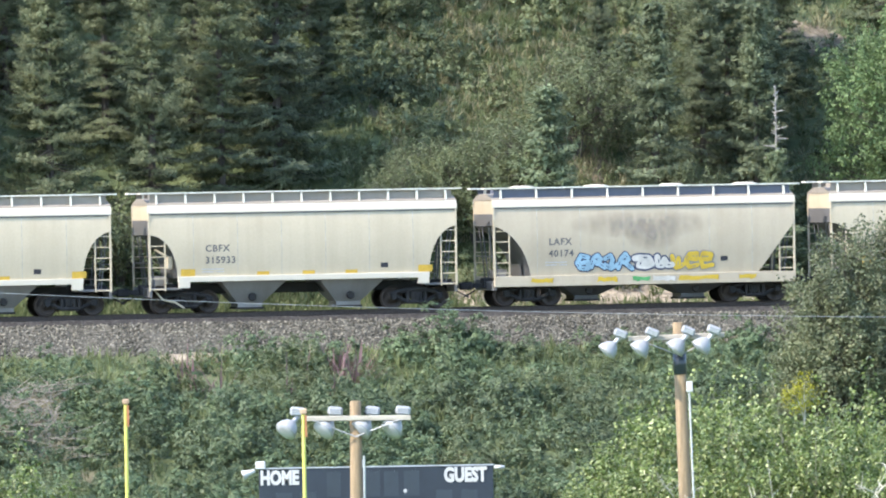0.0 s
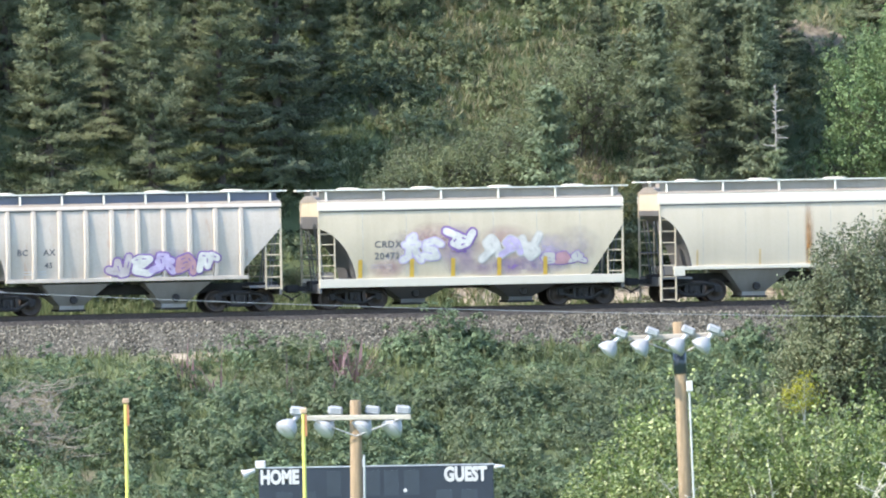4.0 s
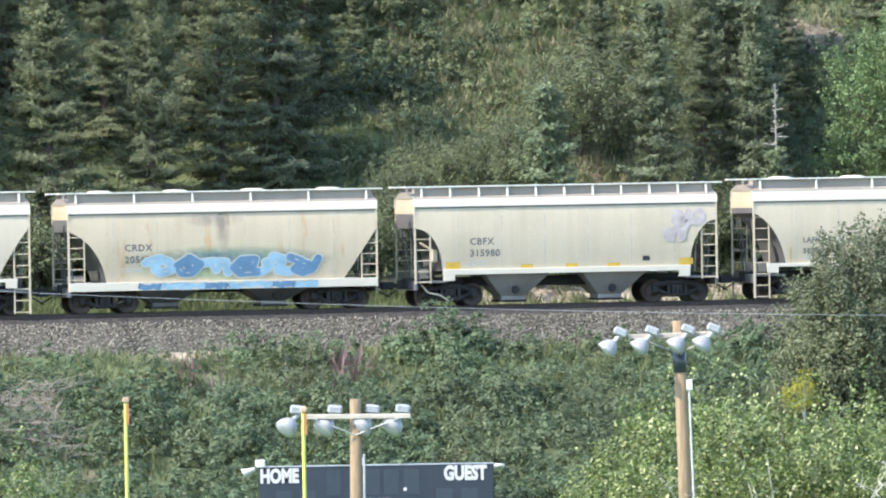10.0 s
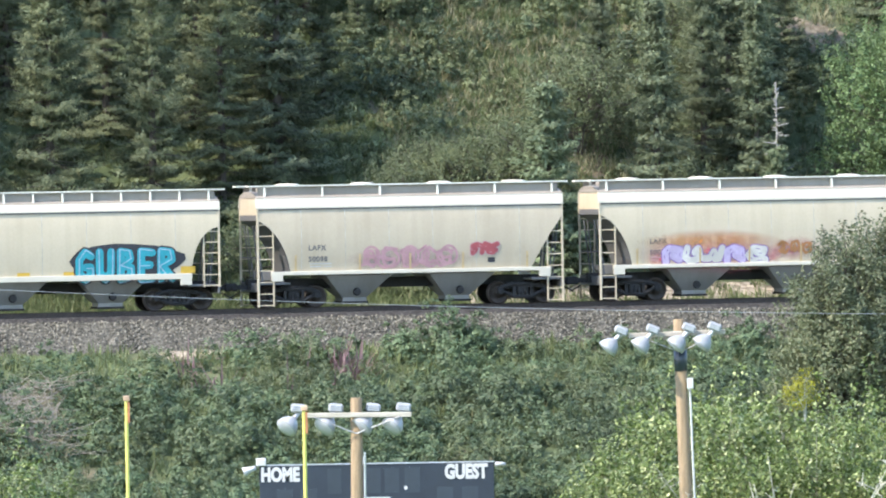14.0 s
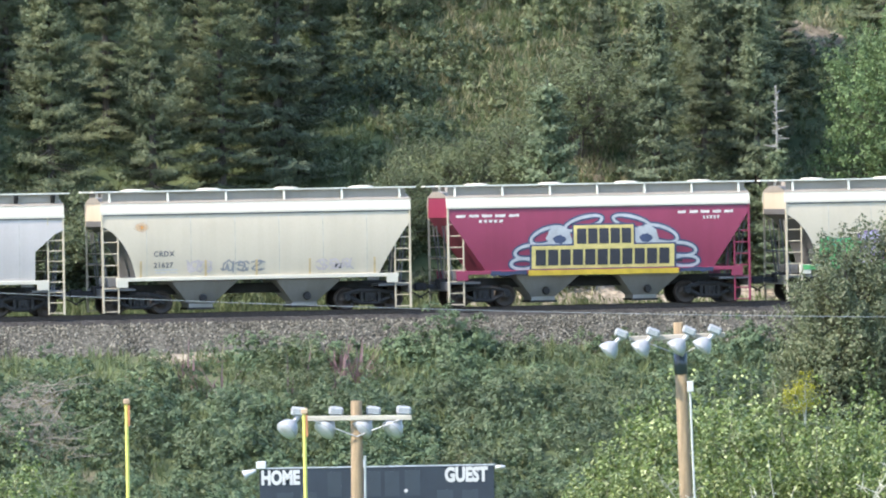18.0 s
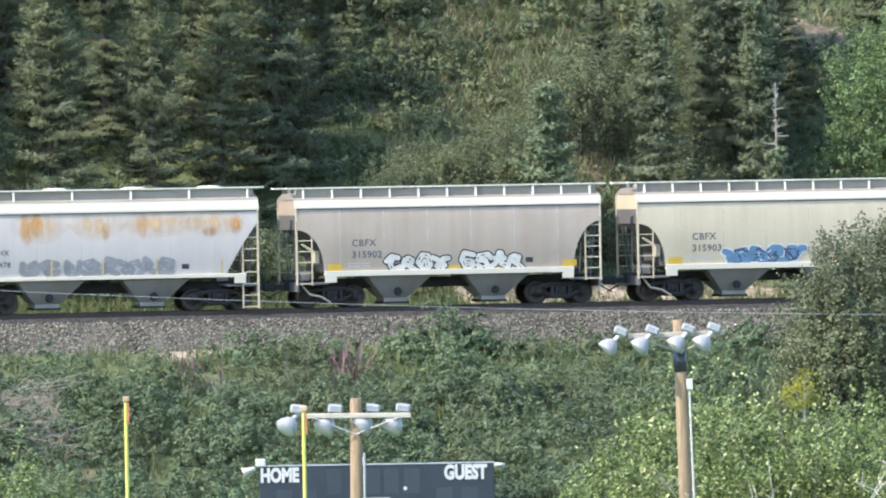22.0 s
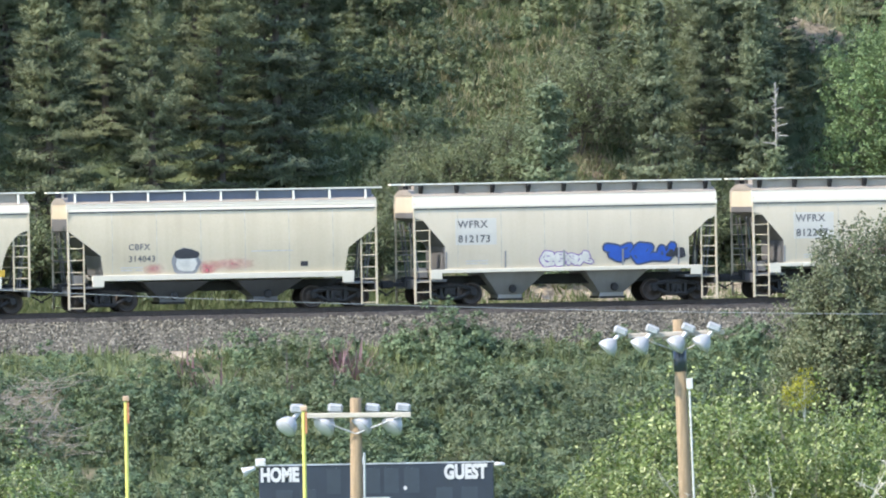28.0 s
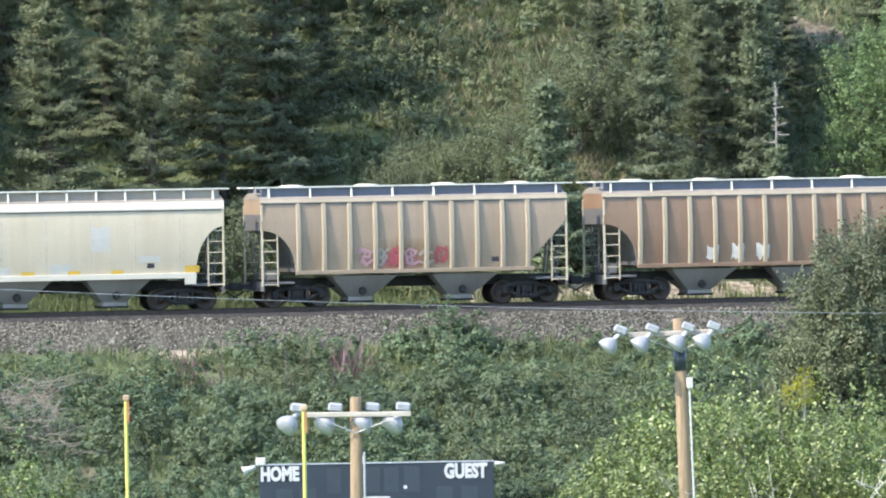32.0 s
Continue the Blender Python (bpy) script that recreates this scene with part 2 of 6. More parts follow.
def leaf_cards(pos, nor, length, width, along=None, rng=RNG):
    """Kite-shaped folded leaves: arrays of four vertices and two triangles each."""
    n = len(pos)
    nor = nor / np.maximum(np.linalg.norm(nor, axis=1, keepdims=True), 1e-6)
    a = rng.normal(size=(n, 3)) if along is None else along
    a = a - nor * (a * nor).sum(1, keepdims=True)
    a /= np.maximum(np.linalg.norm(a, axis=1, keepdims=True), 1e-6)
    b = np.cross(nor, a)
    length, width = np.broadcast_to(length, n)[:, None], np.broadcast_to(width, n)[:, None]
    v = np.empty((n, 4, 3))
    v[:, 0] = pos
    v[:, 1] = pos + a * length * 0.45 + b * width * 0.5 - nor * width * 0.18
    v[:, 2] = pos + a * length
    v[:, 3] = pos + a * length * 0.45 - b * width * 0.5 - nor * width * 0.18
    k = np.arange(n)[:, None] * 4
    f = np.concatenate([k + np.array([[0, 1, 2]]), k + np.array([[0, 2, 3]])])
    return v.reshape(-1, 3), f


def merged(items):
    vs, fs, o = [], [], 0
    for v, f in items:
        vs.append(v)
        fs.append(f + o)
        o += len(v)
    return np.concatenate(vs), np.concatenate(fs)


def fnoise(x, y, sc, seed=0.0):
    return noise.noise(Vector((x * sc, y * sc, seed)))


# ---- terrain ----
KNOTS = [(-4000, 3.0), (-288, 3.0), (-283, 3.0), (-235, -9.5), (-37, -9.5), (-31, -8.9), (-5.2, -1.75), (-4.3, -1.38), (-2.25, -0.62), (2.25, -0.62),
         (3.6, -0.85), (6.5, -0.62), (9.0, 0.1), (13.0, 2.2), (30.0, 13.2), (60.0, 33.0), (110.0, 52.0), (300.0, 70.0), (4000.0, 75.0)]


def ground_z(s, n):
    z = float(np.interp(n, [k[0] for k in KNOTS], [k[1] for k in KNOTS]))
    if 8 < n < 300:
        z += min(1, (n - 8) / 8) * (1.1 * fnoise(s, n, 0.09) + 0.45 * fnoise(s, n, 0.33, 3))
    elif -34 < n < -5:
        z += min(1, (-5 - n) / 4, (n + 34) / 3) * (0.55 * fnoise(s, n, 0.13, 5) + 0.2 * fnoise(s, n, 0.5, 7))
    return z


def grid_sheet(name, ss, ns, material, lift=0.0):
    verts = [world(s, n, ground_z(s, n) + lift) for n in ns for s in ss]
    w = len(ss)
    faces = [(j * w + i, j * w + i + 1, (j + 1) * w + i + 1, (j + 1) * w + i) for j in range(len(ns) - 1) for i in range(w - 1)]
    return new(name, mesh_np(name, verts, faces, material, True))


SS = [-4000, -2000, -1000, -600, -400, -250, -150, -100, -70] + [round(-50 + 1.0 * i, 2) for i in range(101)] + [70, 100, 150, 250, 400, 600, 1000, 2000, 4000]
NS = [-4000, -2000, -1000, -500, -340, -300, -288, -283, -270, -250, -235, -200, -150, -100, -60, -45, -37, -34] + [-32 + 1.0 * i for i in range(27)] + \
     [-4.3, -3.3, -2.25, 2.25, 3.0, 3.6, 4.5, 5.5, 6.5, 7.5, 8.2] + [9 + 1.0 * i for i in range(36)] + [48, 52, 60, 75, 90, 110, 160, 300, 700, 2000, 4000]
tagged(grid_sheet("ground", SS, NS, M["ground"]), "grassy bank and brown-soiled wooded hillside", "ground", kind="structure")
tagged(grid_sheet("playing_field", [-180, -120, -60, 0, 60, 120, 180], [-230, -190, -140, -90, -60, -40], M["field"], 0.02), "mown green sports field", "field", kind="structure")

# track bed: crushed rock with a flat top and sloping shoulders
PROFILE = [(-4.75, -1.62), (-4.3, -1.30), (-2.2, -0.42), (-1.45, -0.35), (-1.2, -0.30), (1.2, -0.30), (1.45, -0.33), (2.3, -0.40), (3.6, -0.80), (4.0, -0.98)]
bed_s = [-700, -500, -300, -150, -80] + [-45 + 0.5 * i for i in range(181)] + [80, 150, 300, 500, 700]
bv = [world(s, n + 0.12 * fnoise(s, n, 0.8, 11) * (abs(n) > 3), z + (0.05 * fnoise(s, n, 1.7) if abs(n) > 2 else 0)) for s in bed_s for n, z in PROFILE]
w = len(PROFILE)
bf = [(i * w + j, (i + 1) * w + j, (i + 1) * w + j + 1, i * w + j + 1) for i in range(len(bed_s) - 1) for j in range(w - 1)]
tagged(new("track_bed", mesh_np("track_bed", bv, bf, M["ballast"], True)), "grey crushed-rock railway ballast bed", "track bed", kind="structure")


# Crib strip, coloured dark where the cars shade the bed.
crib = [(-1.62, -0.38), (-1.42, -0.18), (1.42, -0.18), (1.60, -0.36)]
cv = [world(s, n, z + 0.01 * fnoise(s, n, 3.1)) for s in bed_s for n, z in crib]
cf = [(i * 4 + j, (i + 1) * 4 + j, (i + 1) * 4 + j + 1, i * 4 + j + 1) for i in range(len(bed_s) - 1) for j in range(3)]
tagged(new("track_crib", mesh_np("track_crib", cv, cf, M["oily_shaded"])), "oil-stained ballast between the ties, darkened for train shade", "track bed", kind="structure")


def ballast_stones():
    """Loose stones on the near shoulder of the bed, and a few on its top."""
    n = 15000
    s = RNG.uniform(-21, 20, n)
    f = RNG.uniform(0, 1, n)
    nn = np.where(RNG.random(n) < 0.85, -4.7 + 2.5 * f, RNG.uniform(-2.3, -1.4, n))
    z = np.interp(nn, [p[0] for p in PROFILE], [p[1] for p in PROFILE])
    r = RNG.uniform(0.025, 0.065, n)
    octa = np.array([(1, 0, 0), (-1, 0, 0), (0, 1, 0), (0, -1, 0), (0, 0, 1), (0, 0, -1)], float)
    tri = np.array([(0, 2, 4), (2, 1, 4), (1, 3, 4), (3, 0, 4), (2, 0, 5), (1, 2, 5), (3, 1, 5), (0, 3, 5)])
    v = octa[None] * RNG.uniform(0.6, 1.3, (n, 6, 1)) * r[:, None, None]
    c = np.stack([s * CT - nn * ST, TRACK_Y + s * ST + nn * CT, z + r * 0.4], 1)
    v = v + c[:, None]
    f = (tri[None] + np.arange(n)[:, None, None] * 6).reshape(-1, 3)
    m, t, b = shader("loose_stone", 0.9)
    g = t.nodes.new("ShaderNodeNewGeometry")
    t.links.new(ramp(t, g.outputs["Random Per Island"], [(0, (0.030, 0.028, 0.022)), (0.6, (0.078, 0.073, 0.058)), (0.95, (0.225, 0.21, 0.17))]), b.inputs["Base Color"])
    tagged(new("ballast_stones", mesh_np("ballast_stones", v.reshape(-1, 3), f, m)), "loose grey ballast stones on the track shoulder", "gravel", kind="stuff")


ballast_stones()


def rail_line(n):
    bm = bmesh.new()
    for x0, x1, z0, z1 in ((-0.07, 0.07, -0.17, -0.15), (-0.01, 0.01, -0.15, -0.03), (-0.035, 0.035, -0.03, 0.0)):
        for i in range(14):
            box(bm, -700 + i * 100, -600 + i * 100 - 0.01, n + x0, n + x1, z0, z1)
    ob = part("rail", bm, M["rail"])
    ob.matrix_world = pose(0, TRACK_Y, 0, 0, 0, math.degrees(TH))
    return tagged(ob, "rust-brown steel rail with a worn head on dark ties", "rail", "rails of the track", "structure")


rail_line(-0.75)
rail_line(0.75)


def ties():
    track = tagged(new("tie_row"), "dark creosoted wooden ties under the rails", "railway ties", kind="structure")
    track.matrix_world = pose(0, TRACK_Y, 0, 0, 0, math.degrees(TH))
    bm = boxed(-0.115, 0.115, -1.3, 1.3, -0.34, -0.172, bevel=0.012)
    first = part("tie", bm, M["tie"], track)
    near = [-22 + 0.52 * i for i in range(86)]
    first.location.x = near[0]
    for x in near[1:]:
        o = hang("tie", first.data, track)
        o.location = (x, RNG.uniform(-0.04, 0.04), RNG.uniform(-0.01, 0.008))
    rest = bmesh.new()
    for x in [-700 + 0.52 * i for i in range(2692)]:
        if not -22.3 < x < 22.8:
            vs = [rest.verts.new((x + a, b, c)) for c in (-0.34, -0.172) for a, b in ((-0.115, -1.3), (0.115, -1.3), (0.115, 1.3), (-0.115, 1.3))]
            for q in ((4, 5, 6, 7), (0, 1, 5, 4), (2, 3, 7, 6), (1, 2, 6, 5), (3, 0, 4, 7)):
                rest.faces.new([vs[i] for i in q])
    tagged(part("tie_rest", rest, M["tie"], track), "", kind="stuff")


ties()


# ---- freight cars ----
CAR_L = 11.85          # over the corner posts
PITCH = 13.30          # coupler to coupler
HALF = CAR_L / 2
ZK = [1.25, 1.55, 1.9, 2.3, 2.8, 3.3, 3.6]
SIDE = [(0.8, 1.44), (1.25, 1.46), (1.55, 1.49), (1.9, 1.52), (2.3, 1.55), (2.8, 1.56), (3.3, 1.54), (3.6, 1.515), (3.85, 1.48), (4.2, 1.42)]


def side_y(z):
    return float(np.interp(z, [p[0] for p in SIDE], [p[1] for p in SIDE]))


M["steel"] = plain("dark_running_gear", (0.018, 0.017, 0.017), 0.8, vary=0.4, scale=3, bump=0.3)
M["wheel"] = plain("rusty_wheel_steel", (0.050, 0.038, 0.031), 0.6, 0.3, vary=0.35, scale=3)
# Grime plus painted-in shade: sloping end sheets, chord lip line, end platforms.
M["grime_shade"] = paint("grimy_shaded_grey", (0.13, 0.13, 0.135), 0.5)
M["hoppergrey"] = paint("grey_hopper_paint", (0.265, 0.259, 0.252), 0.5)
M["hopperdark"] = paint("dark_hopper_paint", (0.11, 0.11, 0.115), 0.5)
# Both roof tones are darkened for the shade under the running boards.
M["roofgrey"] = paint("shaded_roof_grey", (0.270, 0.238, 0.200), 0.3)
M["roofdark"] = paint("shaded_roof_navy", (0.10, 0.11, 0.15), 0.3)
M["grate"] = plain("galvanised_grating", (0.62, 0.61, 0.53), 0.7, 0.0, vary=0.15, scale=10)
M["chordwhite"] = paint("white_top_chord", (0.520, 0.480, 0.391), 0.12)
M["p_white"] = paint("off_white_car_paint", (0.480, 0.413, 0.299), 0.30)
M["p_bright"] = paint("bright_white_car_paint", (0.483, 0.419, 0.317), 0.20)
M["p_cream"] = paint("cream_car_paint", (0.476, 0.399, 0.282), 0.30, 0.30, (0.42, 0.22, 0.08))
M["p_blue"] = paint("pale_blue_white_paint", (0.436, 0.399, 0.374), 0.22)
M["p_grey"] = paint("dull_grey_car_paint", (0.357, 0.295, 0.237), 0.35)
M["p_ribgrey"] = paint("pale_grey_ribbed_paint", (0.445, 0.395, 0.338), 0.45, 0.12)
M["p_stain"] = paint("stained_white_paint", (0.431, 0.368, 0.270), 0.30)
M["p_maroon"] = paint("maroon_car_paint", (0.215, 0.026, 0.062), 0.25)
M["p_tan"] = paint("faded_tan_car_paint", (0.298, 0.224, 0.154), 0.45, 0.18, (0.28, 0.16, 0.08))
M["p_brown"] = paint("faded_brown_car_paint", (0.228, 0.145, 0.092), 0.45, 0.3, (0.23, 0.10, 0.06))
M["p_ribtan"] = paint("pale_rib_paint", (0.342, 0.290, 0.209), 0.4)
M["seam"] = plain("dusty_weld_seam", (0.42, 0.40, 0.34), 0.7, vary=0.25, scale=3)
M["yellow"] = plain("safety_yellow", (0.50, 0.32, 0.04), 0.6, vary=0.15)
M["post"] = plain("tan_side_post", (0.46, 0.34, 0.17), 0.6, vary=0.2)
M["mark"] = plain("faded_black_lettering", (0.10, 0.10, 0.105), 0.7, vary=0.35, scale=12)
M["markfaint"] = plain("ghost_lettering", (0.42, 0.41, 0.39), 0.7, vary=0.2, scale=12)

SPRAY = {"black": (0.035, 0.035, 0.045), "white": (0.80, 0.765, 0.69), "blue": (0.14, 0.28, 0.44), "navy": (0.055, 0.075, 0.15), "royal": (0.02, 0.10, 0.48),
         "cyan": (0.03, 0.42, 0.50), "teal": (0.03, 0.38, 0.33), "pink": (0.62, 0.12, 0.31), "rose": (0.58, 0.33, 0.35), "red": (0.44, 0.09, 0.10),
         "coral": (0.80, 0.20, 0.24), "orange": (0.74, 0.33, 0.06), "gold": (0.76, 0.52, 0.05), "green": (0.14, 0.52, 0.18), "lilac": (0.62, 0.52, 0.74),
         "purple": (0.28, 0.16, 0.42), "grey": (0.30, 0.30, 0.31), "silver": (0.50, 0.51, 0.52), "sky": (0.36, 0.58, 0.72), "palelime": (0.66, 0.68, 0.42),
         "slate": (0.510, 0.485, 0.420), "rust": (0.46, 0.22, 0.08), "stain": (0.44, 0.38, 0.31), "palerust": (0.80, 0.54, 0.28), "straw": (0.80, 0.64, 0.22), "ghost": (0.60, 0.52, 0.50), "paleblue": (0.63, 0.60, 0.53)}
for k, c in SPRAY.items():
    M["s_" + k] = plain("spray_" + k, tuple(v * 0.7 for v in c), 0.6, vary=0.06 if k in ("slate", "paleblue") else 0.20, scale=2.5, bump=0.02)



def soft_paint(name, rgb, streak):
    """Thin overspray, or rust that bleeds down: it fades out to its rim, and is blotchy."""
    m, t, b = shader(name, 0.65)
    t.links.new(mixed(t, noise_tex(t, 3.0, 4), tuple(c * 0.8 for c in rgb), tuple(min(1, c * 1.15) for c in rgb)), b.inputs["Base Color"])
    c = t.nodes.new("ShaderNodeTexCoord")
    mp = t.nodes.new("ShaderNodeMapping")
    mp.inputs["Location"].default_value, mp.inputs["Scale"].default_value = (-1, 0, -1), (2, 0, 2)
    t.links.new(c.outputs["Generated"], mp.inputs[0])
    ln = t.nodes.new("ShaderNodeVectorMath")
    ln.operation = "LENGTH"
    t.links.new(mp.outputs[0], ln.inputs[0])
    fade = ramp(t, ln.outputs["Value"], [(0.0, (0.8,) * 3), (0.95, (0,) * 3)])
    grain = ramp(t, noise_tex(t, 2.2, 5, (1.5, 1, 0.55) if streak else (1, 1, 1), 0.7), [(0.30, (0.15,) * 3), (0.62, (1,) * 3)])
    al = mixed(t, 1.0, fade, grain, "MULTIPLY")
    tr = t.nodes.new("ShaderNodeBsdfTransparent")
    mx = t.nodes.new("ShaderNodeMixShader")
    t.links.new(al, mx.inputs[0])
    t.links.new(tr.outputs[0], mx.inputs[1])
    t.links.new(b.outputs[0], mx.inputs[2])
    t.links.new(mx.outputs[0], t.nodes["Material Output"].inputs[0])
    return m


for k in ("stain", "rust", "ghost", "paleblue", "sky", "blue", "slate", "orange", "lilac", "purple", "silver", "grey", "palelime", "rose", "green", "coral", "palerust"):
    M["f_" + k] = soft_paint("faded_" + k, tuple(v * 0.75 for v in SPRAY[k]), k in ("stain", "rust", "orange", "palerust"))
CACHE = {}


def kept(key, make, material, smooth=False):
    """One mesh for all parts alike."""
    if key not in CACHE:
        bm = make()
        me = bpy.data.meshes.new(key[-1] if isinstance(key, tuple) else key)
        bm.normal_update()
        bm.to_mesh(me)
        bm.free()
        me.materials.append(material)
        if smooth:
            me.polygons.foreach_set("use_smooth", np.ones(len(me.polygons), bool))
        CACHE[key] = me
    return CACHE[key]


def add(name, key, make, material, parent, at=None, label="", smooth=False):
    ob = hang(name, kept(key, make, material, smooth), parent, label)
    if at is not None:
        ob.matrix_basis = at
    if ob.data.materials[0] != material:
        ob.material_slots[0].link = "OBJECT"
        ob.material_slots[0].material = material
    return ob


def wrap(bm, off, mirror=False):
    """Lays faces drawn in (x, z) on the bulging side of the body."""
    for z in ZK:
        bmesh.ops.bisect_plane(bm, geom=bm.verts[:] + bm.edges[:] + bm.faces[:], plane_co=(0, 0, z), plane_no=(0, 0, 1))
    for v in bm.verts:
        v.co.y = -(side_y(v.co.z) + off + v.co.y)
    return bm


def face_xz(bm, pts, lift=0.0):
    f = bm.faces.new([bm.verts.new((x, lift, z)) for x, z in pts])
    return f


def arc(ex, z0, z1, n=8, power=2.0):
    """The rising edge of a hopper end: ex metres in at the foot, z1 at the corner. power 2 is round, 1 straight."""
    w = power - 1.0
    out = []
    for i in range(n + 1):
        a = math.pi / 2 * i / n
        x = w * math.cos(a) + (1 - w) * (1 - i / n)
        z = w * math.sin(a) + (1 - w) * i / n
        out.append((ex * x, z0 + (z1 - z0) * z))
    return out


TYPES = {
    # left and right ends: rising edges of the side as (inset, z); sill: z0, z1, inset; roof posts
    "round": dict(zb=1.42, left=arc(1.08, 1.42, 3.05), right=arc(1.08, 1.42, 3.2), sill=(1.27, 1.48, 1.08), posts=11, roof="roofgrey", chord=(3.85, 4.16), hop="hoppergrey",
                  hops=(-1.9, 1.9), hz=(1.3, 0.26), ladder=(0.95, 3.1), tab=True),
    "deep": dict(zb=1.22, left=arc(1.45, 1.22, 3.15, power=1.7), right=arc(1.45, 1.22, 3.15, power=1.0), sill=(0.84, 1.24, 0.0), posts=9, roof="roofdark", chord=(3.85, 4.12), hop="hopperdark",
                 hops=(-2.1, 2.1), hz=(0.9, 0.30), ladder=(0.9, 3.0), tab=False, hatch=True),
    "deepgrey": dict(zb=1.22, left=arc(1.45, 1.22, 3.15, power=1.7), right=arc(1.3, 1.22, 3.15, power=1.0), sill=(0.92, 1.24, 0.0), posts=6, roof="roofgrey", chord=(3.82, 4.14), hop="hopperdark",
                     hops=(-2.1, 2.1), hz=(0.95, 0.28), ladder=(0.9, 3.0), tab=False, hatch=True),
    "smooth": dict(zb=1.42, left=arc(1.28, 1.42, 3.4, power=1.65), right=arc(1.25, 1.42, 3.4, power=1.15), sill=(1.33, 1.47, 0.5), posts=6, roof="roofgrey", chord=(3.84, 4.24), hop="hoppergrey",
                   hops=(-2.0, 2.0), hz=(1.3, 0.28), ladder=(0.15, 3.3), tab=True, hatch=True),
    "sloped": dict(zb=1.42, left=arc(1.5, 1.42, 3.5, power=1.0), right=arc(1.45, 1.42, 3.6, power=1.0), sill=(1.33, 1.47, 0.3), posts=7, roof="roofgrey", chord=(3.84, 4.24), hop="hoppergrey",
                   hops=(-2.0, 2.0), hz=(1.3, 0.28), ladder=(0.15, 3.3), tab=True, hatch=True),
    "angled": dict(zb=1.42, left=[(1.2, 1.42), (1.2, 2.3), (0.35, 3.3), (0.0, 3.4)], right=[(1.1, 1.42), (1.1, 2.5), (0.35, 3.15), (0.0, 3.3)], sill=(1.30, 1.44, 0.6), posts=9,
                   roof="roofgrey", chord=(3.76, 4.22), hop="hoppergrey", hops=(-2.0, 2.0), hz=(1.35, 0.28), ladder=(0.15, 3.75), tab=True, wedge=True),
    "boxy": dict(zb=1.45, left=[(1.35, 1.45), (1.25, 2.2), (0.0, 3.15)], right=[(1.25, 1.45), (1.1, 2.35), (0.0, 3.15)], sill=(1.26, 1.47, 0.9), posts=9, roof="roofdark",
                 chord=(3.86, 4.14), hop="hopperdark", hops=(-1.8, 1.8), hz=(1.2, 0.4), ladder=(0.2, 3.0), tab=True, lines=True),
    "ribbed": dict(zb=1.42, left=arc(1.3, 1.42, 3.0), right=arc(1.7, 1.42, 3.25, power=1.0), sill=(1.32, 1.46, 1.3), posts=8, roof="roofdark", chord=(4.02, 4.16), hop="hoppergrey",
                   hops=(-1.95, 1.95), hz=(1.25, 0.28), ladder=(0.9, 3.1), tab=False, ribs=True, hatch=True),
}


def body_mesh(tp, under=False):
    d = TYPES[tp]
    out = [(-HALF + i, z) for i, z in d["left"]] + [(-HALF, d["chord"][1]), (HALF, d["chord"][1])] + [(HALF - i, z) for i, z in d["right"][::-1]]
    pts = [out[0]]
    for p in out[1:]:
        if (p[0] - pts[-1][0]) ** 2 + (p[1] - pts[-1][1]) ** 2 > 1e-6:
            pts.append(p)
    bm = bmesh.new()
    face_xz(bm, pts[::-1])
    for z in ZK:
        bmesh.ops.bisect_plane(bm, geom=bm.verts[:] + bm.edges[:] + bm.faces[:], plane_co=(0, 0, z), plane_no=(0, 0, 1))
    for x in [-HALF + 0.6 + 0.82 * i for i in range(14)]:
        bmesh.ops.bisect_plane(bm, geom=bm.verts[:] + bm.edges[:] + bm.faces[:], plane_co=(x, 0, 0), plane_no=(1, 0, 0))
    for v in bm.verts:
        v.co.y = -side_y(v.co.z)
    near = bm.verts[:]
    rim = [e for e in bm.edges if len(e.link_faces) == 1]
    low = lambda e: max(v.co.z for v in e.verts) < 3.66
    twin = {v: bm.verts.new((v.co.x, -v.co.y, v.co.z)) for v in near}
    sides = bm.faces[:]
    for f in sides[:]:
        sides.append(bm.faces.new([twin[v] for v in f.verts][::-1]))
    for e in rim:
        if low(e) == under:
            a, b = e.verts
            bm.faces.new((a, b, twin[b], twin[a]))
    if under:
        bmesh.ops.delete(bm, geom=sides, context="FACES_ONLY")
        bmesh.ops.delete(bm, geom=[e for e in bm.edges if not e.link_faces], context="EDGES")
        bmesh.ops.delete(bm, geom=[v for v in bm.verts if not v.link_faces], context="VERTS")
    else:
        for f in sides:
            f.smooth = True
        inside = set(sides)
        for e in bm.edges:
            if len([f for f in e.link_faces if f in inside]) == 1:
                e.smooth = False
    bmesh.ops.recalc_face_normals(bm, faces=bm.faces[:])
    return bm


def roof_mesh(z0):
    bm = bmesh.new()
    prof = [(-1.47, z0), (-1.40, z0 + 0.05), (-0.95, z0 + 0.18), (-0.45, z0 + 0.25), (0.45, z0 + 0.25), (0.95, z0 + 0.18), (1.40, z0 + 0.05), (1.47, z0)]
    rows = [[bm.verts.new((x, y, z)) for y, z in prof] for x in (-HALF - 0.02, HALF + 0.02)]
    for i in range(len(prof) - 1):
        bm.faces.new((rows[0][i], rows[1][i], rows[1][i + 1], rows[0][i + 1]))
    bm.faces.new(rows[0])
    bm.faces.new(rows[1][::-1])
    return bm


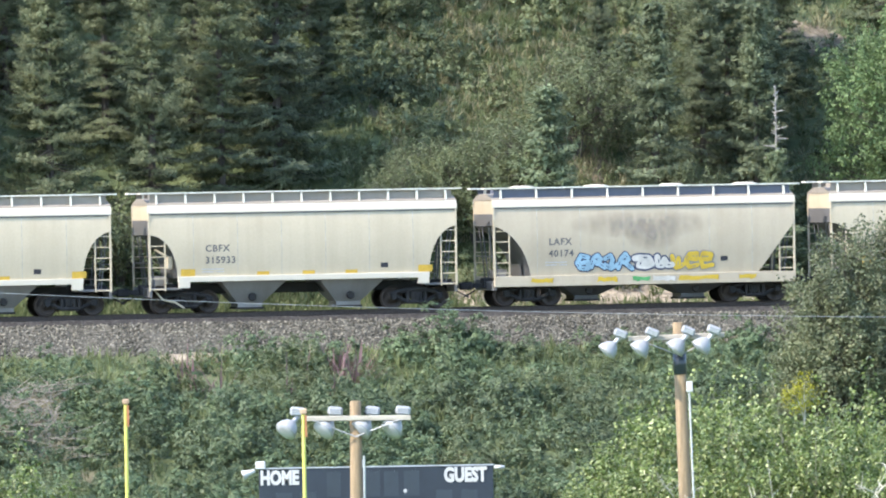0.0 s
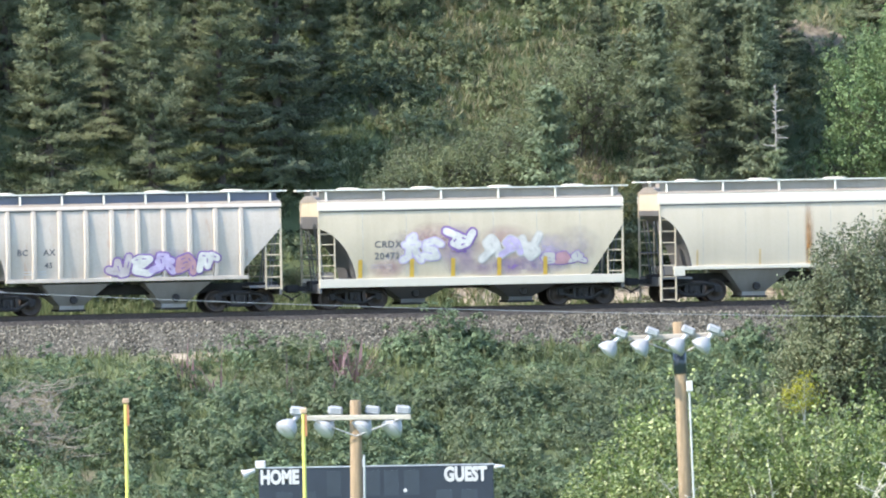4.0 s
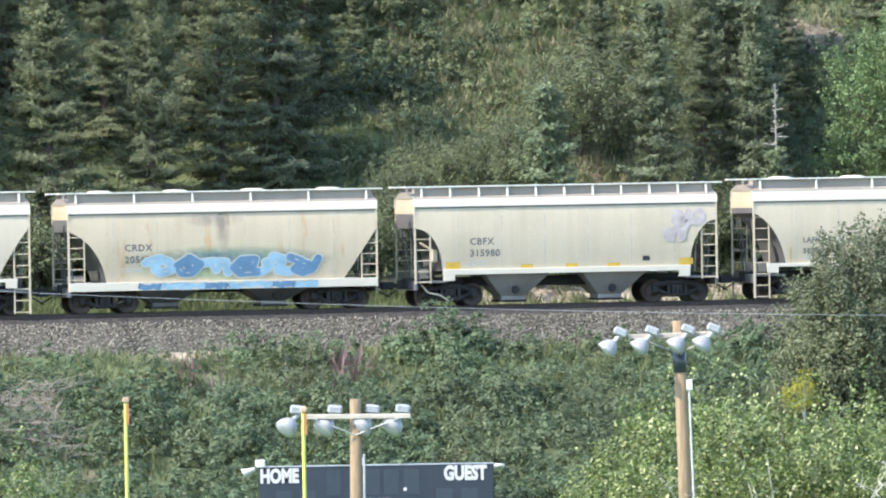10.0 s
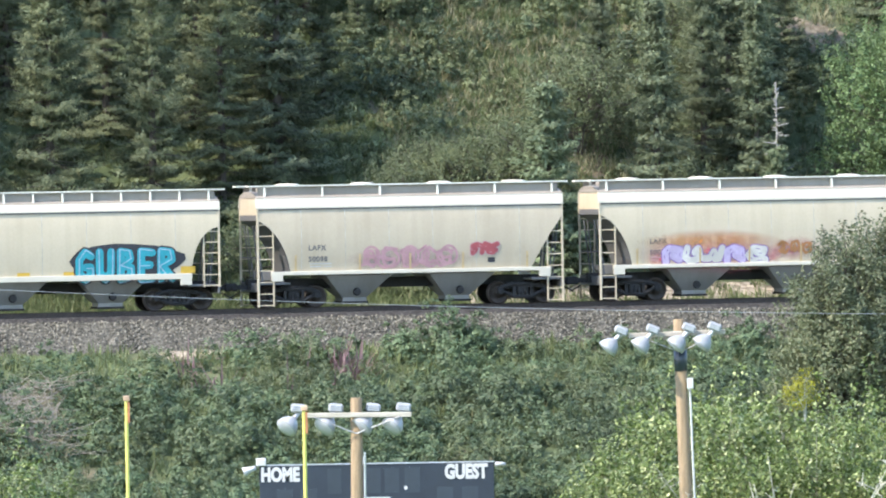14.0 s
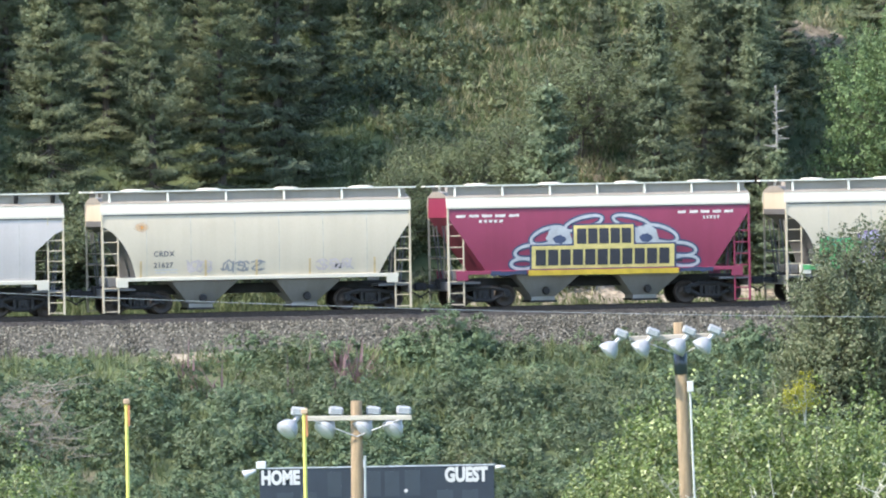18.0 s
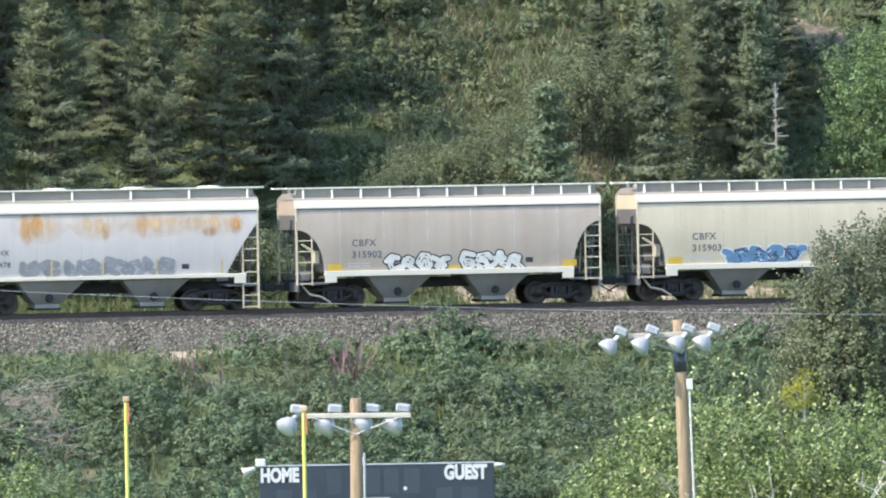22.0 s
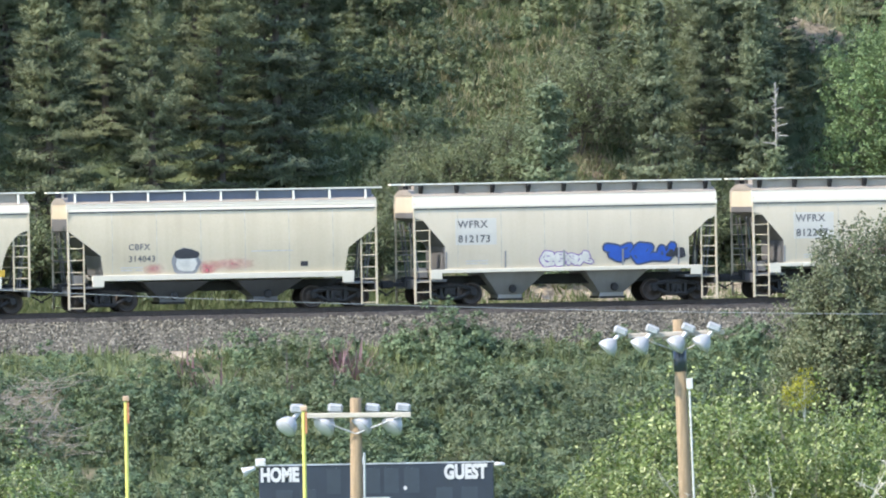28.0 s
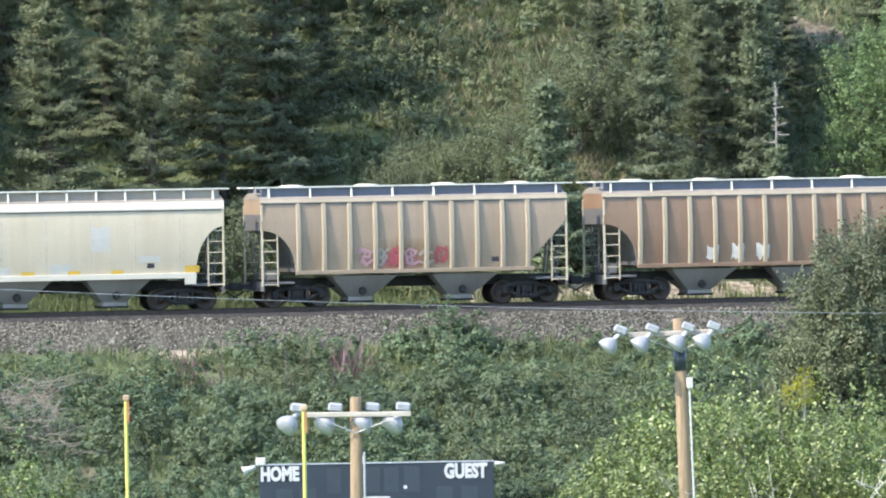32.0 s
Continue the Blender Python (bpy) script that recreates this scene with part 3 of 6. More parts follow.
def chord_mesh(sgn, z0, z1, lines):
    bm = bmesh.new()
    y0, y1 = side_y(z0), side_y(z1)
    steps = [(0.0, 0.065), (0.18, 0.07), (1.0, 0.035)] if not lines else [(0.0, 0.06), (0.28, 0.05), (0.30, 0.012), (0.42, 0.012), (0.44, 0.03), (0.64, 0.03), (0.66, 0.012), (0.76, 0.012), (0.78, 0.03), (1.0, 0.03)]
    zs = [(z0 - 0.005, -0.02)] + [(z0 + (z1 - z0) * f, o) for f, o in steps] + [(z1 + 0.015, -0.05)]
    rows = [[bm.verts.new((x, sgn * (float(np.interp(z, [z0, z1], [y0, y1])) + o), z)) for z, o in zs] for x in (-HALF - 0.03, HALF + 0.03)]
    for i in range(len(zs) - 1):
        bm.faces.new((rows[0][i], rows[1][i], rows[1][i + 1], rows[0][i + 1]))
    bm.faces.new(rows[0])
    bm.faces.new(rows[1][::-1])
    bmesh.ops.recalc_face_normals(bm, faces=bm.faces[:])
    return bm


def board_mesh():
    bm = bmesh.new()
    box(bm, -HALF - 0.28, HALF + 0.28, -0.24, 0.24, 0, 0.055)
    return bm


def bracket_mesh(sgn, wedge):
    bm = bmesh.new()
    wd = 0.030 if not wedge else 0.07
    tri = [(0.95, 0.40), (1.34, 0.40), (1.40, 0.04), (1.34, 0.03), (1.02, 0.14)] if not wedge else [(1.0, 0.40), (1.44, 0.40), (1.44, 0.33), (1.27, 0.09), (1.0, 0.16)]
    a = [bm.verts.new((-wd, sgn * y, z)) for y, z in tri]
    b = [bm.verts.new((wd, sgn * y, z)) for y, z in tri]
    bm.faces.new(a)
    bm.faces.new(b[::-1])
    for i in range(len(tri)):
        j = (i + 1) % len(tri)
        bm.faces.new((a[i], b[i], b[j], a[j]))
    bmesh.ops.recalc_face_normals(bm, faces=bm.faces[:])
    return bm


def ladder_mesh(z0, z1):
    bm = bmesh.new()
    box(bm, -0.035, 0.035, -0.035, 0.035, z0, 3.95)
    box(bm, 0.56, 0.61, -0.025, 0.025, z0, z1)
    n = int((z1 - z0) / 0.40)
    for i in range(n + 1):
        z = z0 + 0.06 + i * (z1 - z0 - 0.12) / n
        rod(bm, (0.03, 0, z), (0.58, 0, z), 0.022, sides=6)
    return bm


def sill_mesh(sgn, z0, z1, inset, tab):
    bm = bmesh.new()
    a, b = -HALF + inset, HALF - inset
    y = 1.53
    box(bm, a, b, sgn * y - 0.06, sgn * y + 0.06, z0, z1, bevel=0.012)
    if tab:
        for x in (a + 0.02, b - 0.45):
            box(bm, x, x + 0.43, sgn * (y + 0.012) - 0.05, sgn * (y + 0.012) + 0.05, z0 - 0.22, z0 + 0.03)
    return bm


def platform_mesh():
    bm = bmesh.new()
    box(bm, 0.0, 1.25, -1.5, 1.5, 0.98, 1.06, bevel=0.01)
    box(bm, 0.0, 0.09, -1.5, 1.5, 0.72, 1.02)
    for y in (-1.0, -0.5, 0.5, 1.0):
        rod(bm, (0.3, y, 1.06), (0.06, y, 3.2), 0.03, sides=6)
    rod(bm, (0.05, -1.45, 2.0), (0.05, 1.45, 2.0), 0.025, sides=6)
    return bm


def hopper_mesh(zt, zb, hw=1.28):
    bm = bmesh.new()
    lev = [(hw, 1.42, zt), (0.46, 0.62, zb + 0.16), (0.46, 0.62, zb), ]
    rings = [[bm.verts.new((sx * a, sy * b, z)) for sx, sy in ((-1, -1), (1, -1), (1, 1), (-1, 1))] for a, b, z in lev]
    for p, q in zip(rings, rings[1:]):
        for i in range(4):
            j = (i + 1) % 4
            bm.faces.new((p[i], q[i], q[j], p[j]))
    bm.faces.new(rings[0])
    bm.faces.new(rings[-1][::-1])
    bmesh.ops.recalc_face_normals(bm, faces=bm.faces[:])
    return bm


def side_frame_mesh():
    """Cast truck side: a bowed frame over two bearing boxes, with the spring opening in its middle."""
    bm = bmesh.new()
    rod(bm, (-0.89, 0, 0.62), (-0.35, 0, 0.72), 0.085, 0.10, 6)
    rod(bm, (-0.35, 0, 0.72), (0.35, 0, 0.72), 0.10, 0.10, 6)
    rod(bm, (0.35, 0, 0.72), (0.89, 0, 0.62), 0.10, 0.085, 6)
    rod(bm, (-0.85, 0, 0.50), (-0.36, 0, 0.27), 0.075, 0.085, 6)
    rod(bm, (-0.36, 0, 0.26), (0.36, 0, 0.26), 0.085, 0.085, 6)
    rod(bm, (0.36, 0, 0.27), (0.85, 0, 0.50), 0.085, 0.075, 6)
    for x in (-0.34, 0.34):
        box(bm, x - 0.06, x + 0.06, -0.08, 0.08, 0.24, 0.74, bevel=0.01)
    for x in (-0.89, 0.89):
        box(bm, x - 0.13, x + 0.13, -0.11, 0.09, 0.36, 0.64, bevel=0.03)
        rod(bm, (x, -0.17, 0.44), (x, -0.09, 0.44), 0.085, 0.085, 10)
    for x in (-0.16, 0.0, 0.16):
        rod(bm, (x, 0, 0.33), (x, 0, 0.58), 0.07, 0.07, 8)
    return bm


def wheelset_mesh():
    bm = bmesh.new()
    turn = Matrix.Rotation(math.pi / 2, 4, "X")
    for s in (-1, 1):
        lathe(bm, [(0.09, 0.66), (0.10, 0.70), (0.13, 0.70), (0.34, 0.735), (0.36, 0.70), (0.455, 0.69), (0.455, 0.715), (0.425, 0.73), (0.42, 0.82), (0.36, 0.82), (0.34, 0.775), (0.15, 0.78), (0.14, 0.84), (0.08, 0.84)],
              turn @ Matrix.Diagonal((1, 1, s, 1)), 24)
        for k in range(6):
            a = k * math.pi / 3
            rod(bm, (0.24 * math.cos(a), s * 0.775, 0.24 * math.sin(a)), (0.24 * math.cos(a), s * 0.795, 0.24 * math.sin(a)), 0.035, 0.03, 6)
    rod(bm, (0, -0.98, 0), (0, 0.98, 0), 0.075, 0.075, 10)
    bmesh.ops.recalc_face_normals(bm, faces=bm.faces[:])
    return bm


def coupler_mesh():
    bm = bmesh.new()
    box(bm, 0.0, 0.50, -0.075, 0.075, 0.72, 0.90, bevel=0.015)
    box(bm, 0.48, 0.80, -0.15, 0.13, 0.66, 0.96, bevel=0.04)
    rod(bm, (0.28, -0.35, 0.62), (0.72, -0.38, 0.38), 0.03, 0.03, 6)
    rod(bm, (0.02, -1.2, 1.0), (0.1, -0.1, 0.98), 0.02, 0.02, 5)
    return bm


WHEELS = []


def truck(car, x):
    tr = add("truck", "truck_bolster", lambda: box(boxed(-0.22, 0.22, -1.05, 1.05, 0.40, 0.74, bevel=0.03), -0.28, 0.28, -0.28, 0.28, 0.74, 0.82), M["steel"], car, Matrix.Translation((x, 0, 0)), "dark steel two-axle truck")
    for s in (-1, 1):
        add("side_frame", "side_frame", side_frame_mesh, M["steel"], tr, pose(0, s * 1.0, 0, 0, 0, 0 if s < 0 else 180))
    add("brake_rod", "brake_rod", lambda: rod(rod(bmesh.new(), (-0.6, -0.6, 0.55), (0.6, -0.6, 0.40), 0.03, 0.03, 6), (-0.45, -0.9, 0.2), (-0.45, 0.9, 0.2), 0.04, 0.04, 6), M["wheel"], tr)
    for a in (-0.89, 0.89):
        w = add("wheelset", "wheelset", wheelset_mesh, M["wheel"], tr, None, "rusty steel wheels on an axle", True)
        w.matrix_parent_inverse = Matrix.Translation((a, 0, 0.42))
        WHEELS.append(w)
    return tr


def marking(car, text, x, z, size, mat, name="lettering", off=0.006, label=""):
    cu = bpy.data.curves.new("t", "FONT")
    cu.body, cu.size, cu.align_x, cu.resolution_u = text, size * 1.42, "LEFT", 3
    cu.space_character, cu.offset = 1.12, 0.008
    ob = bpy.data.objects.new("t", cu)
    scene.collection.objects.link(ob)
    me = bpy.data.meshes.new_from_object(ob.evaluated_get(bpy.context.evaluated_depsgraph_get()))
    bpy.data.objects.remove(ob)
    bm = bmesh.new()
    bm.from_mesh(me)
    bpy.data.meshes.remove(me)
    for v in bm.verts:
        v.co = Vector((x - HALF + v.co.x, 0, z + v.co.y))
    return part(name, wrap(bm, off), mat, car, label)


def rect(car, x0, x1, z0, z1, mat, name="paint_patch", off=0.006, ragged=0.0, seed=1, label=""):
    """A painted patch on the side; ragged: how uneven its edge is."""
    rg = random.Random(seed)
    if not ragged:
        pts = [(x0, z0), (x1, z0), (x1, z1), (x0, z1)]
    else:
        n = 9
        pts = [(x0 + (x1 - x0) * i / n, z0 + rg.uniform(0, ragged) * (z1 - z0)) for i in range(n)] + [(x1 - rg.uniform(0, ragged) * 0.3, z0 + (z1 - z0) * i / 3) for i in range(3)] + \
              [(x1 - (x1 - x0) * i / n, z1 - rg.uniform(0, ragged) * (z1 - z0)) for i in range(n)] + [(x0 + rg.uniform(0, ragged) * 0.3, z1 - (z1 - z0) * i / 3) for i in range(3)]
    bm = bmesh.new()
    face_xz(bm, [(x - HALF, z) for x, z in pts])
    bmesh.ops.triangulate(bm, faces=bm.faces[:])
    return part(name, wrap(bm, off), mat, car, label)


def capsule(bm, a, b, w, lift):
    a, b = Vector((a[0], a[1])), Vector((b[0], b[1]))
    d = b - a
    ang = math.atan2(d.y, d.x)
    pts = [(b.x + w * math.cos(ang - math.pi / 2 + math.pi * i / 4), b.y + w * math.sin(ang - math.pi / 2 + math.pi * i / 4)) for i in range(5)]
    pts += [(a.x + w * math.cos(ang + math.pi / 2 + math.pi * i / 4), a.y + w * math.sin(ang + math.pi / 2 + math.pi * i / 4)) for i in range(5)]
    face_xz(bm, pts, lift)


# letter skeletons as runs of points in a unit cell
GLYPHS = {"L": [[(0.15, 1), (0.2, 0), (0.95, 0.05)]], "O": [[(0.5, 1), (0.14, 0.78), (0.1, 0.25), (0.5, 0), (0.9, 0.25), (0.86, 0.78), (0.5, 1)]],
          "Y": [[(0.05, 1), (0.5, 0.5), (0.45, 0)], [(0.95, 1), (0.5, 0.5)]], "A": [[(0.05, 0), (0.5, 1), (0.95, 0)], [(0.25, 0.38), (0.75, 0.38)]],
          "G": [[(0.92, 0.85), (0.5, 1), (0.12, 0.72), (0.12, 0.25), (0.5, 0), (0.9, 0.15), (0.9, 0.45), (0.55, 0.45)]], "U": [[(0.1, 1), (0.12, 0.25), (0.5, 0), (0.88, 0.25), (0.9, 1)]],
          "B": [[(0.15, 0), (0.15, 1), (0.7, 0.95), (0.8, 0.72), (0.2, 0.52), (0.85, 0.42), (0.85, 0.1), (0.15, 0)]], "E": [[(0.9, 0.95), (0.15, 1), (0.15, 0), (0.92, 0.02)], [(0.15, 0.5), (0.75, 0.5)]],
          "R": [[(0.12, 0), (0.12, 1), (0.75, 0.95), (0.85, 0.68), (0.15, 0.48), (0.9, 0)]], "K": [[(0.15, 1), (0.15, 0)], [(0.9, 1), (0.2, 0.45), (0.9, 0)]],
          "D": [[(0.12, 0), (0.12, 1), (0.6, 0.95), (0.9, 0.6), (0.85, 0.2), (0.12, 0)]]}
# sprayed signs that spell nothing
SIGNS = [[[(0.95, 0.75), (0.6, 1), (0.1, 0.85), (0.35, 0.5), (0.85, 0.45), (0.8, 0.08), (0.2, 0.0), (-0.1, 0.2)]],
         [[(0.0, 0.1), (0.15, 0.8), (0.5, 1), (0.85, 0.75), (0.55, 0.4), (0.25, 0.55)], [(0.6, 0.4), (1.1, -0.05)]],
         [[(0.05, 0.9), (0.2, 0.1), (0.5, 0.05), (0.55, 0.7), (0.75, 0.1), (1.05, 0.2)]],
         [[(1.0, 0.9), (0.3, 1), (0.05, 0.5), (0.35, 0.02), (0.9, 0.1), (0.85, 0.5), (0.4, 0.45)]],
         [[(-0.1, 0.0), (0.3, 0.3), (0.4, 1), (0.7, 0.9), (0.65, 0.2), (1.1, 0.05)], [(0.1, 0.65), (0.85, 0.6)]],
         [[(0.45, 1), (0.05, 0.7), (0.2, 0.05), (0.75, 0.0), (0.95, 0.5), (0.6, 0.9), (0.45, 0.35)]],
         [[(0.0, 0.7), (0.45, 1), (0.95, 0.8)], [(0.5, 0.9), (0.35, 0.35), (0.6, 0.0), (1.05, 0.25)]],
         [[(0.1, 1.0), (0.05, 0.3), (0.4, 0.0), (0.9, 0.25), (0.85, 0.95), (0.5, 0.6)]]]


def scrawl(rg):
    """An unreadable sprayed sign, turned over at random."""
    fx, fz = rg.random() < 0.45, rg.random() < 0.45
    jit = lambda v: v + rg.uniform(-0.08, 0.08)
    return [[(jit(1 - x if fx else x), jit(1 - z if fz else z)) for x, z in run] for run in rg.choice(SIGNS)]


def mural(car, x0, x1, z0, z1, count, fill, edge, width=0.13, rim=0.06, seed=1, word=None, lean=0.0, name="sprayed_letter", label="", lift=0.0):
    """Sprayed lettering: an outline and a fill over it."""
    rg = random.Random(seed)
    cell = (x1 - x0) / count
    width, rim = min(width, cell * 0.19), min(rim, cell * 0.085)
    fills = fill if isinstance(fill, (list, tuple)) else [fill]
    k = 0
    for i in range(count):
        rims, body, cuts = bmesh.new(), bmesh.new(), []
        fat = bool(rim) and width > 0.045
        w = min(cell * 0.155, (z1 - z0) * 0.14) if fat and not word else width
        drop, rise = (rg.uniform(0, 0.10), rg.uniform(0, 0.16)) if not word else (0, 0)
        h0, h1 = z0 + w + rim + drop * (z1 - z0), z1 - w - rim - rise * (z1 - z0)
        grow = 1.0 if fat and not word else 0.9
        for run in (GLYPHS[word[i]] if word else scrawl(rg) if fat else scrawl(rg) + scrawl(rg)):
            pts = [(x0 - HALF + (i + 0.5 + (ax - 0.5) * grow * (1 - 1.1 * w / cell)) * cell + lean * az, h0 + (h1 - h0) * az) for ax, az in run]
            for pa, pb in zip(pts, pts[1:]):
                k += 1
                if rim:
                    capsule(rims, pa, pb, w + rim, 0.0004 * (k % 9))
                capsule(body, pa, pb, w, 0.0004 * (k % 9))
                if fat and not word and rg.random() < 0.35:
                    # a cut or a gleam along the stroke
                    q = rg.uniform(-0.4, 0.4) * w
                    cut = bmesh.new()
                    cuts.append(cut)
                    capsule(cut, (pa[0] * 0.7 + pb[0] * 0.3 + q, pa[1] * 0.7 + pb[1] * 0.3), (pa[0] * 0.35 + pb[0] * 0.65 + q, pa[1] * 0.35 + pb[1] * 0.65), max(0.014, rim * 0.35), 0.0004 * (k % 7))
        for bmx, off, col, nm in ((rims, 0.012 + 0.001 * (i % 2), edge, "outline"), (body, 0.019 + 0.001 * (i % 2), fills[i % len(fills)], name), *((cut, 0.027, edge, "notch") for cut in cuts)):
            if len(bmx.faces):
                part(nm, wrap(bmx, off + lift), M["s_" + col], car, label if bmx is body else "")
            else:
                bmx.free()


def blot(car, x, z, rx, rz, col, off=0.006, seed=1, name="paint_patch", sharp=0.25):
    rg = random.Random(seed)
    n = 18
    bm = bmesh.new()
    face_xz(bm, [(x - HALF + rx * (1 + rg.uniform(-sharp, sharp)) * math.cos(2 * math.pi * i / n), z + rz * (1 + rg.uniform(-sharp, sharp)) * math.sin(2 * math.pi * i / n)) for i in range(n)])
    bmesh.ops.triangulate(bm, faces=bm.faces[:])
    return part(name, wrap(bm, off), M["s_" + col] if name == "paint_shape" or "f_" + col not in M else M["f_" + col], car)


def spike(car, pts, col, off):
    """A sprayed flat shape with straight edges."""
    bm = bmesh.new()
    face_xz(bm, [(x - HALF, z) for x, z in pts])
    return part("sprayed_spike", wrap(bm, off), M["s_" + col], car)


def swirl(car, x, z, rx, rz, w, col, off, turn=0.0):
    """A sprayed loop."""
    bm = bmesh.new()
    n = 26
    ring = []
    for i in range(n):
        a = 2 * math.pi * i / n
        for f in (-w, w):
            px, pz = (rx + f) * math.cos(a), (rz + f) * math.sin(a)
            ring.append(bm.verts.new((x - HALF + px * math.cos(turn) - pz * math.sin(turn), 0, z + px * math.sin(turn) + pz * math.cos(turn))))
    for i in range(n):
        j = (i + 1) % n
        bm.faces.new((ring[2 * i], ring[2 * i + 1], ring[2 * j + 1], ring[2 * j]))
    return part("sprayed_loop", wrap(bm, off), M["s_" + col], car)


def freight_car(tp, body, label, marks=(), sill=None, chord="chordwhite", yellow=False):
    d = TYPES[tp]
    car = tagged(new("hopper_car"), label, "freight car", "cars of the freight train")
    rib = "p_ribtan" if body in ("p_tan", "p_brown") else "p_ribgrey"
    add("body", (tp, "body"), lambda: body_mesh(tp), M[body], car)
    # Dark grey puts the shade of the sloping underside into the colour.
    add("slope_sheet", (tp, "slope_sheet"), lambda: body_mesh(tp, True), M["p_maroon"] if body == "p_maroon" else M["grime_shade"], car, None, "sloping end sheets, dark with grime and painted-in shade")
    if tp == "ribbed":
        sill = sill or body
        chord = rib
    z0, z1 = d["chord"]
    for s in (-1, 1):
        # Dark strip standing in for the shadow under the top chord.
        add("drip_edge", (tp, s, "chord_shade"), lambda: boxed(-HALF + 0.02, HALF - 0.02, s * (side_y(z0) + 0.012) - 0.02, s * (side_y(z0) + 0.012) + 0.02, z0 - 0.055, z0 - 0.008), M["grime_shade"], car)
        add("top_chord", (tp, s, "chord"), lambda: chord_mesh(s, z0, z1, d.get("lines")), M[chord], car)
    add("roof", (tp, "roof"), lambda: roof_mesh(z1), M["roofgrey"], car)
    add("hatch_coaming", (tp, "coaming"), lambda: boxed(-HALF + 0.4, HALF - 0.4, -0.44, 0.44, z1 + 0.24, z1 + 0.40, bevel=0.02), M[d["roof"]], car)
    for s in (-1, 1):
        add("running_board", "running_board", board_mesh, M["grate"], car, pose(0, s * 1.12, z1 + 0.42))
        # Panel coloured as it looks in the running board's shade.
        add("roof_side", (tp, s, "roof_side"), lambda: boxed(-HALF + 0.1, HALF - 0.1, s * 1.20 - 0.02, s * 1.20 + 0.02, z1 + 0.10, z1 + 0.418), M[d["roof"]], car)
        for i in range(d["posts"]):
            x = -HALF + 0.35 + i * (CAR_L - 0.7) / (d["posts"] - 1)
            add("roof_bracket", (tp, s, "bracket"), lambda: bracket_mesh(s, d.get("wedge")), M["steel"] if d.get("wedge") else M["grate"], car, pose(x, 0, z1))
    if d.get("hatch"):
        for x in (-4.4, -1.5, 1.5, 4.4):
            add("roof_hatch", "roof_hatch", lambda: lathe(bmesh.new(), [(0.48, 0.0), (0.48, 0.07), (0.34, 0.11), (0.02, 0.12)], None, 16), M["chordwhite"], car, pose(x, 0, z1 + 0.42), "", True)
    a, b, inset = d["sill"]
    for s in (-1, 1):
        add("side_sill", (tp, s, "sill"), lambda: sill_mesh(s, a, b, inset, d["tab"]), M[sill or "chordwhite"], car)
        for e in (-1, 1):
            add("ladder", (tp, "ladder"), lambda: ladder_mesh(*d["ladder"]), M["p_maroon" if body == "p_maroon" and e > 0 else "p_white"], car, pose(e * (HALF - 0.02), s * 1.50, 0, 0, 0, 0 if e < 0 else 180))
    for e in (-1, 1):
        add("end_platform", "end_platform", platform_mesh, M["grime_shade"], car, pose(e * HALF, 0, 0, 0, 0, 0 if e < 0 else 180))
        add("coupler", "coupler", coupler_mesh, M["steel"], car, pose(e * (PITCH / 2 - 0.72), 0, 0, 0, 0, 180 if e < 0 else 0), "dark steel knuckle coupler")
        truck(car, e * 4.45)
    add("brake_cylinder", "brake_cylinder", lambda: rod(box(bmesh.new(), 0.35, 0.75, -0.6, 0.2, 1.12, 1.5, bevel=0.03), (0.3, 0.3, 1.35), (0.95, 0.3, 1.35), 0.14, 0.14, 10), M["p_grey"], car, pose(-HALF, 0, 0))
    add("centre_sill", "centre_sill", lambda: boxed(-HALF - 0.1, HALF + 0.1, -0.26, 0.26, 0.80, 1.18, bevel=0.02), M["steel"], car)
    zt, zb = d["hz"]
    for x in d["hops"]:
        h = add("hopper_bay", (tp, "hopper"), lambda: hopper_mesh(zt, zb), M[d["hop"]], car, pose(x, 0, 0), "sloping discharge hopper")
        add("discharge_gate", (tp, "gate"), lambda: rod(boxed(-0.52, 0.52, -0.66, 0.66, zb - 0.06, zb + 0.02), (-0.0, -1.14, 0.66), (0.0, -1.02, 0.66), 0.13, 0.16, 10), M["steel"], h)
    if d.get("ribs"):
        for s in (-1, 1):
            for i in range(10):
                x = -HALF + 1.42 + i * (CAR_L - 2.95) / 9
                def rib_mesh():
                    bm = bmesh.new()
                    zs = [1.45] + ZK[1:] + [4.0]
                    rows = [[bm.verts.new((xx, s * (side_y(z) + o), z)) for xx, o in ((-0.09, -0.01), (-0.065, 0.10), (0.065, 0.10), (0.09, -0.01))] for z in zs]
                    for p, q in zip(rows, rows[1:]):
                        for j in range(3):
                            bm.faces.new((p[j], p[j + 1], q[j + 1], q[j]))
                    bm.faces.new(rows[0])
                    bm.faces.new(rows[-1][::-1])
                    bmesh.ops.recalc_face_normals(bm, faces=bm.faces[:])
                    return bm
                add("side_rib", (s, "rib"), rib_mesh, M[rib], car, pose(x, 0, 0))
    else:
        # weld seams between the side sheets
        for i in range(1, 7):
            x = i * CAR_L / 7 - HALF
            add("weld_seam", (tp, "seam"), lambda: wrap((lambda m: (face_xz(m, [(-0.012, d["zb"] + 0.08), (0.012, d["zb"] + 0.08), (0.012, z0 - 0.03), (-0.012, z0 - 0.03)]), m)[1])(bmesh.new()), 0.003), M["p_maroon" if body == "p_maroon" else "seam"], car, pose(x, 0, 0))
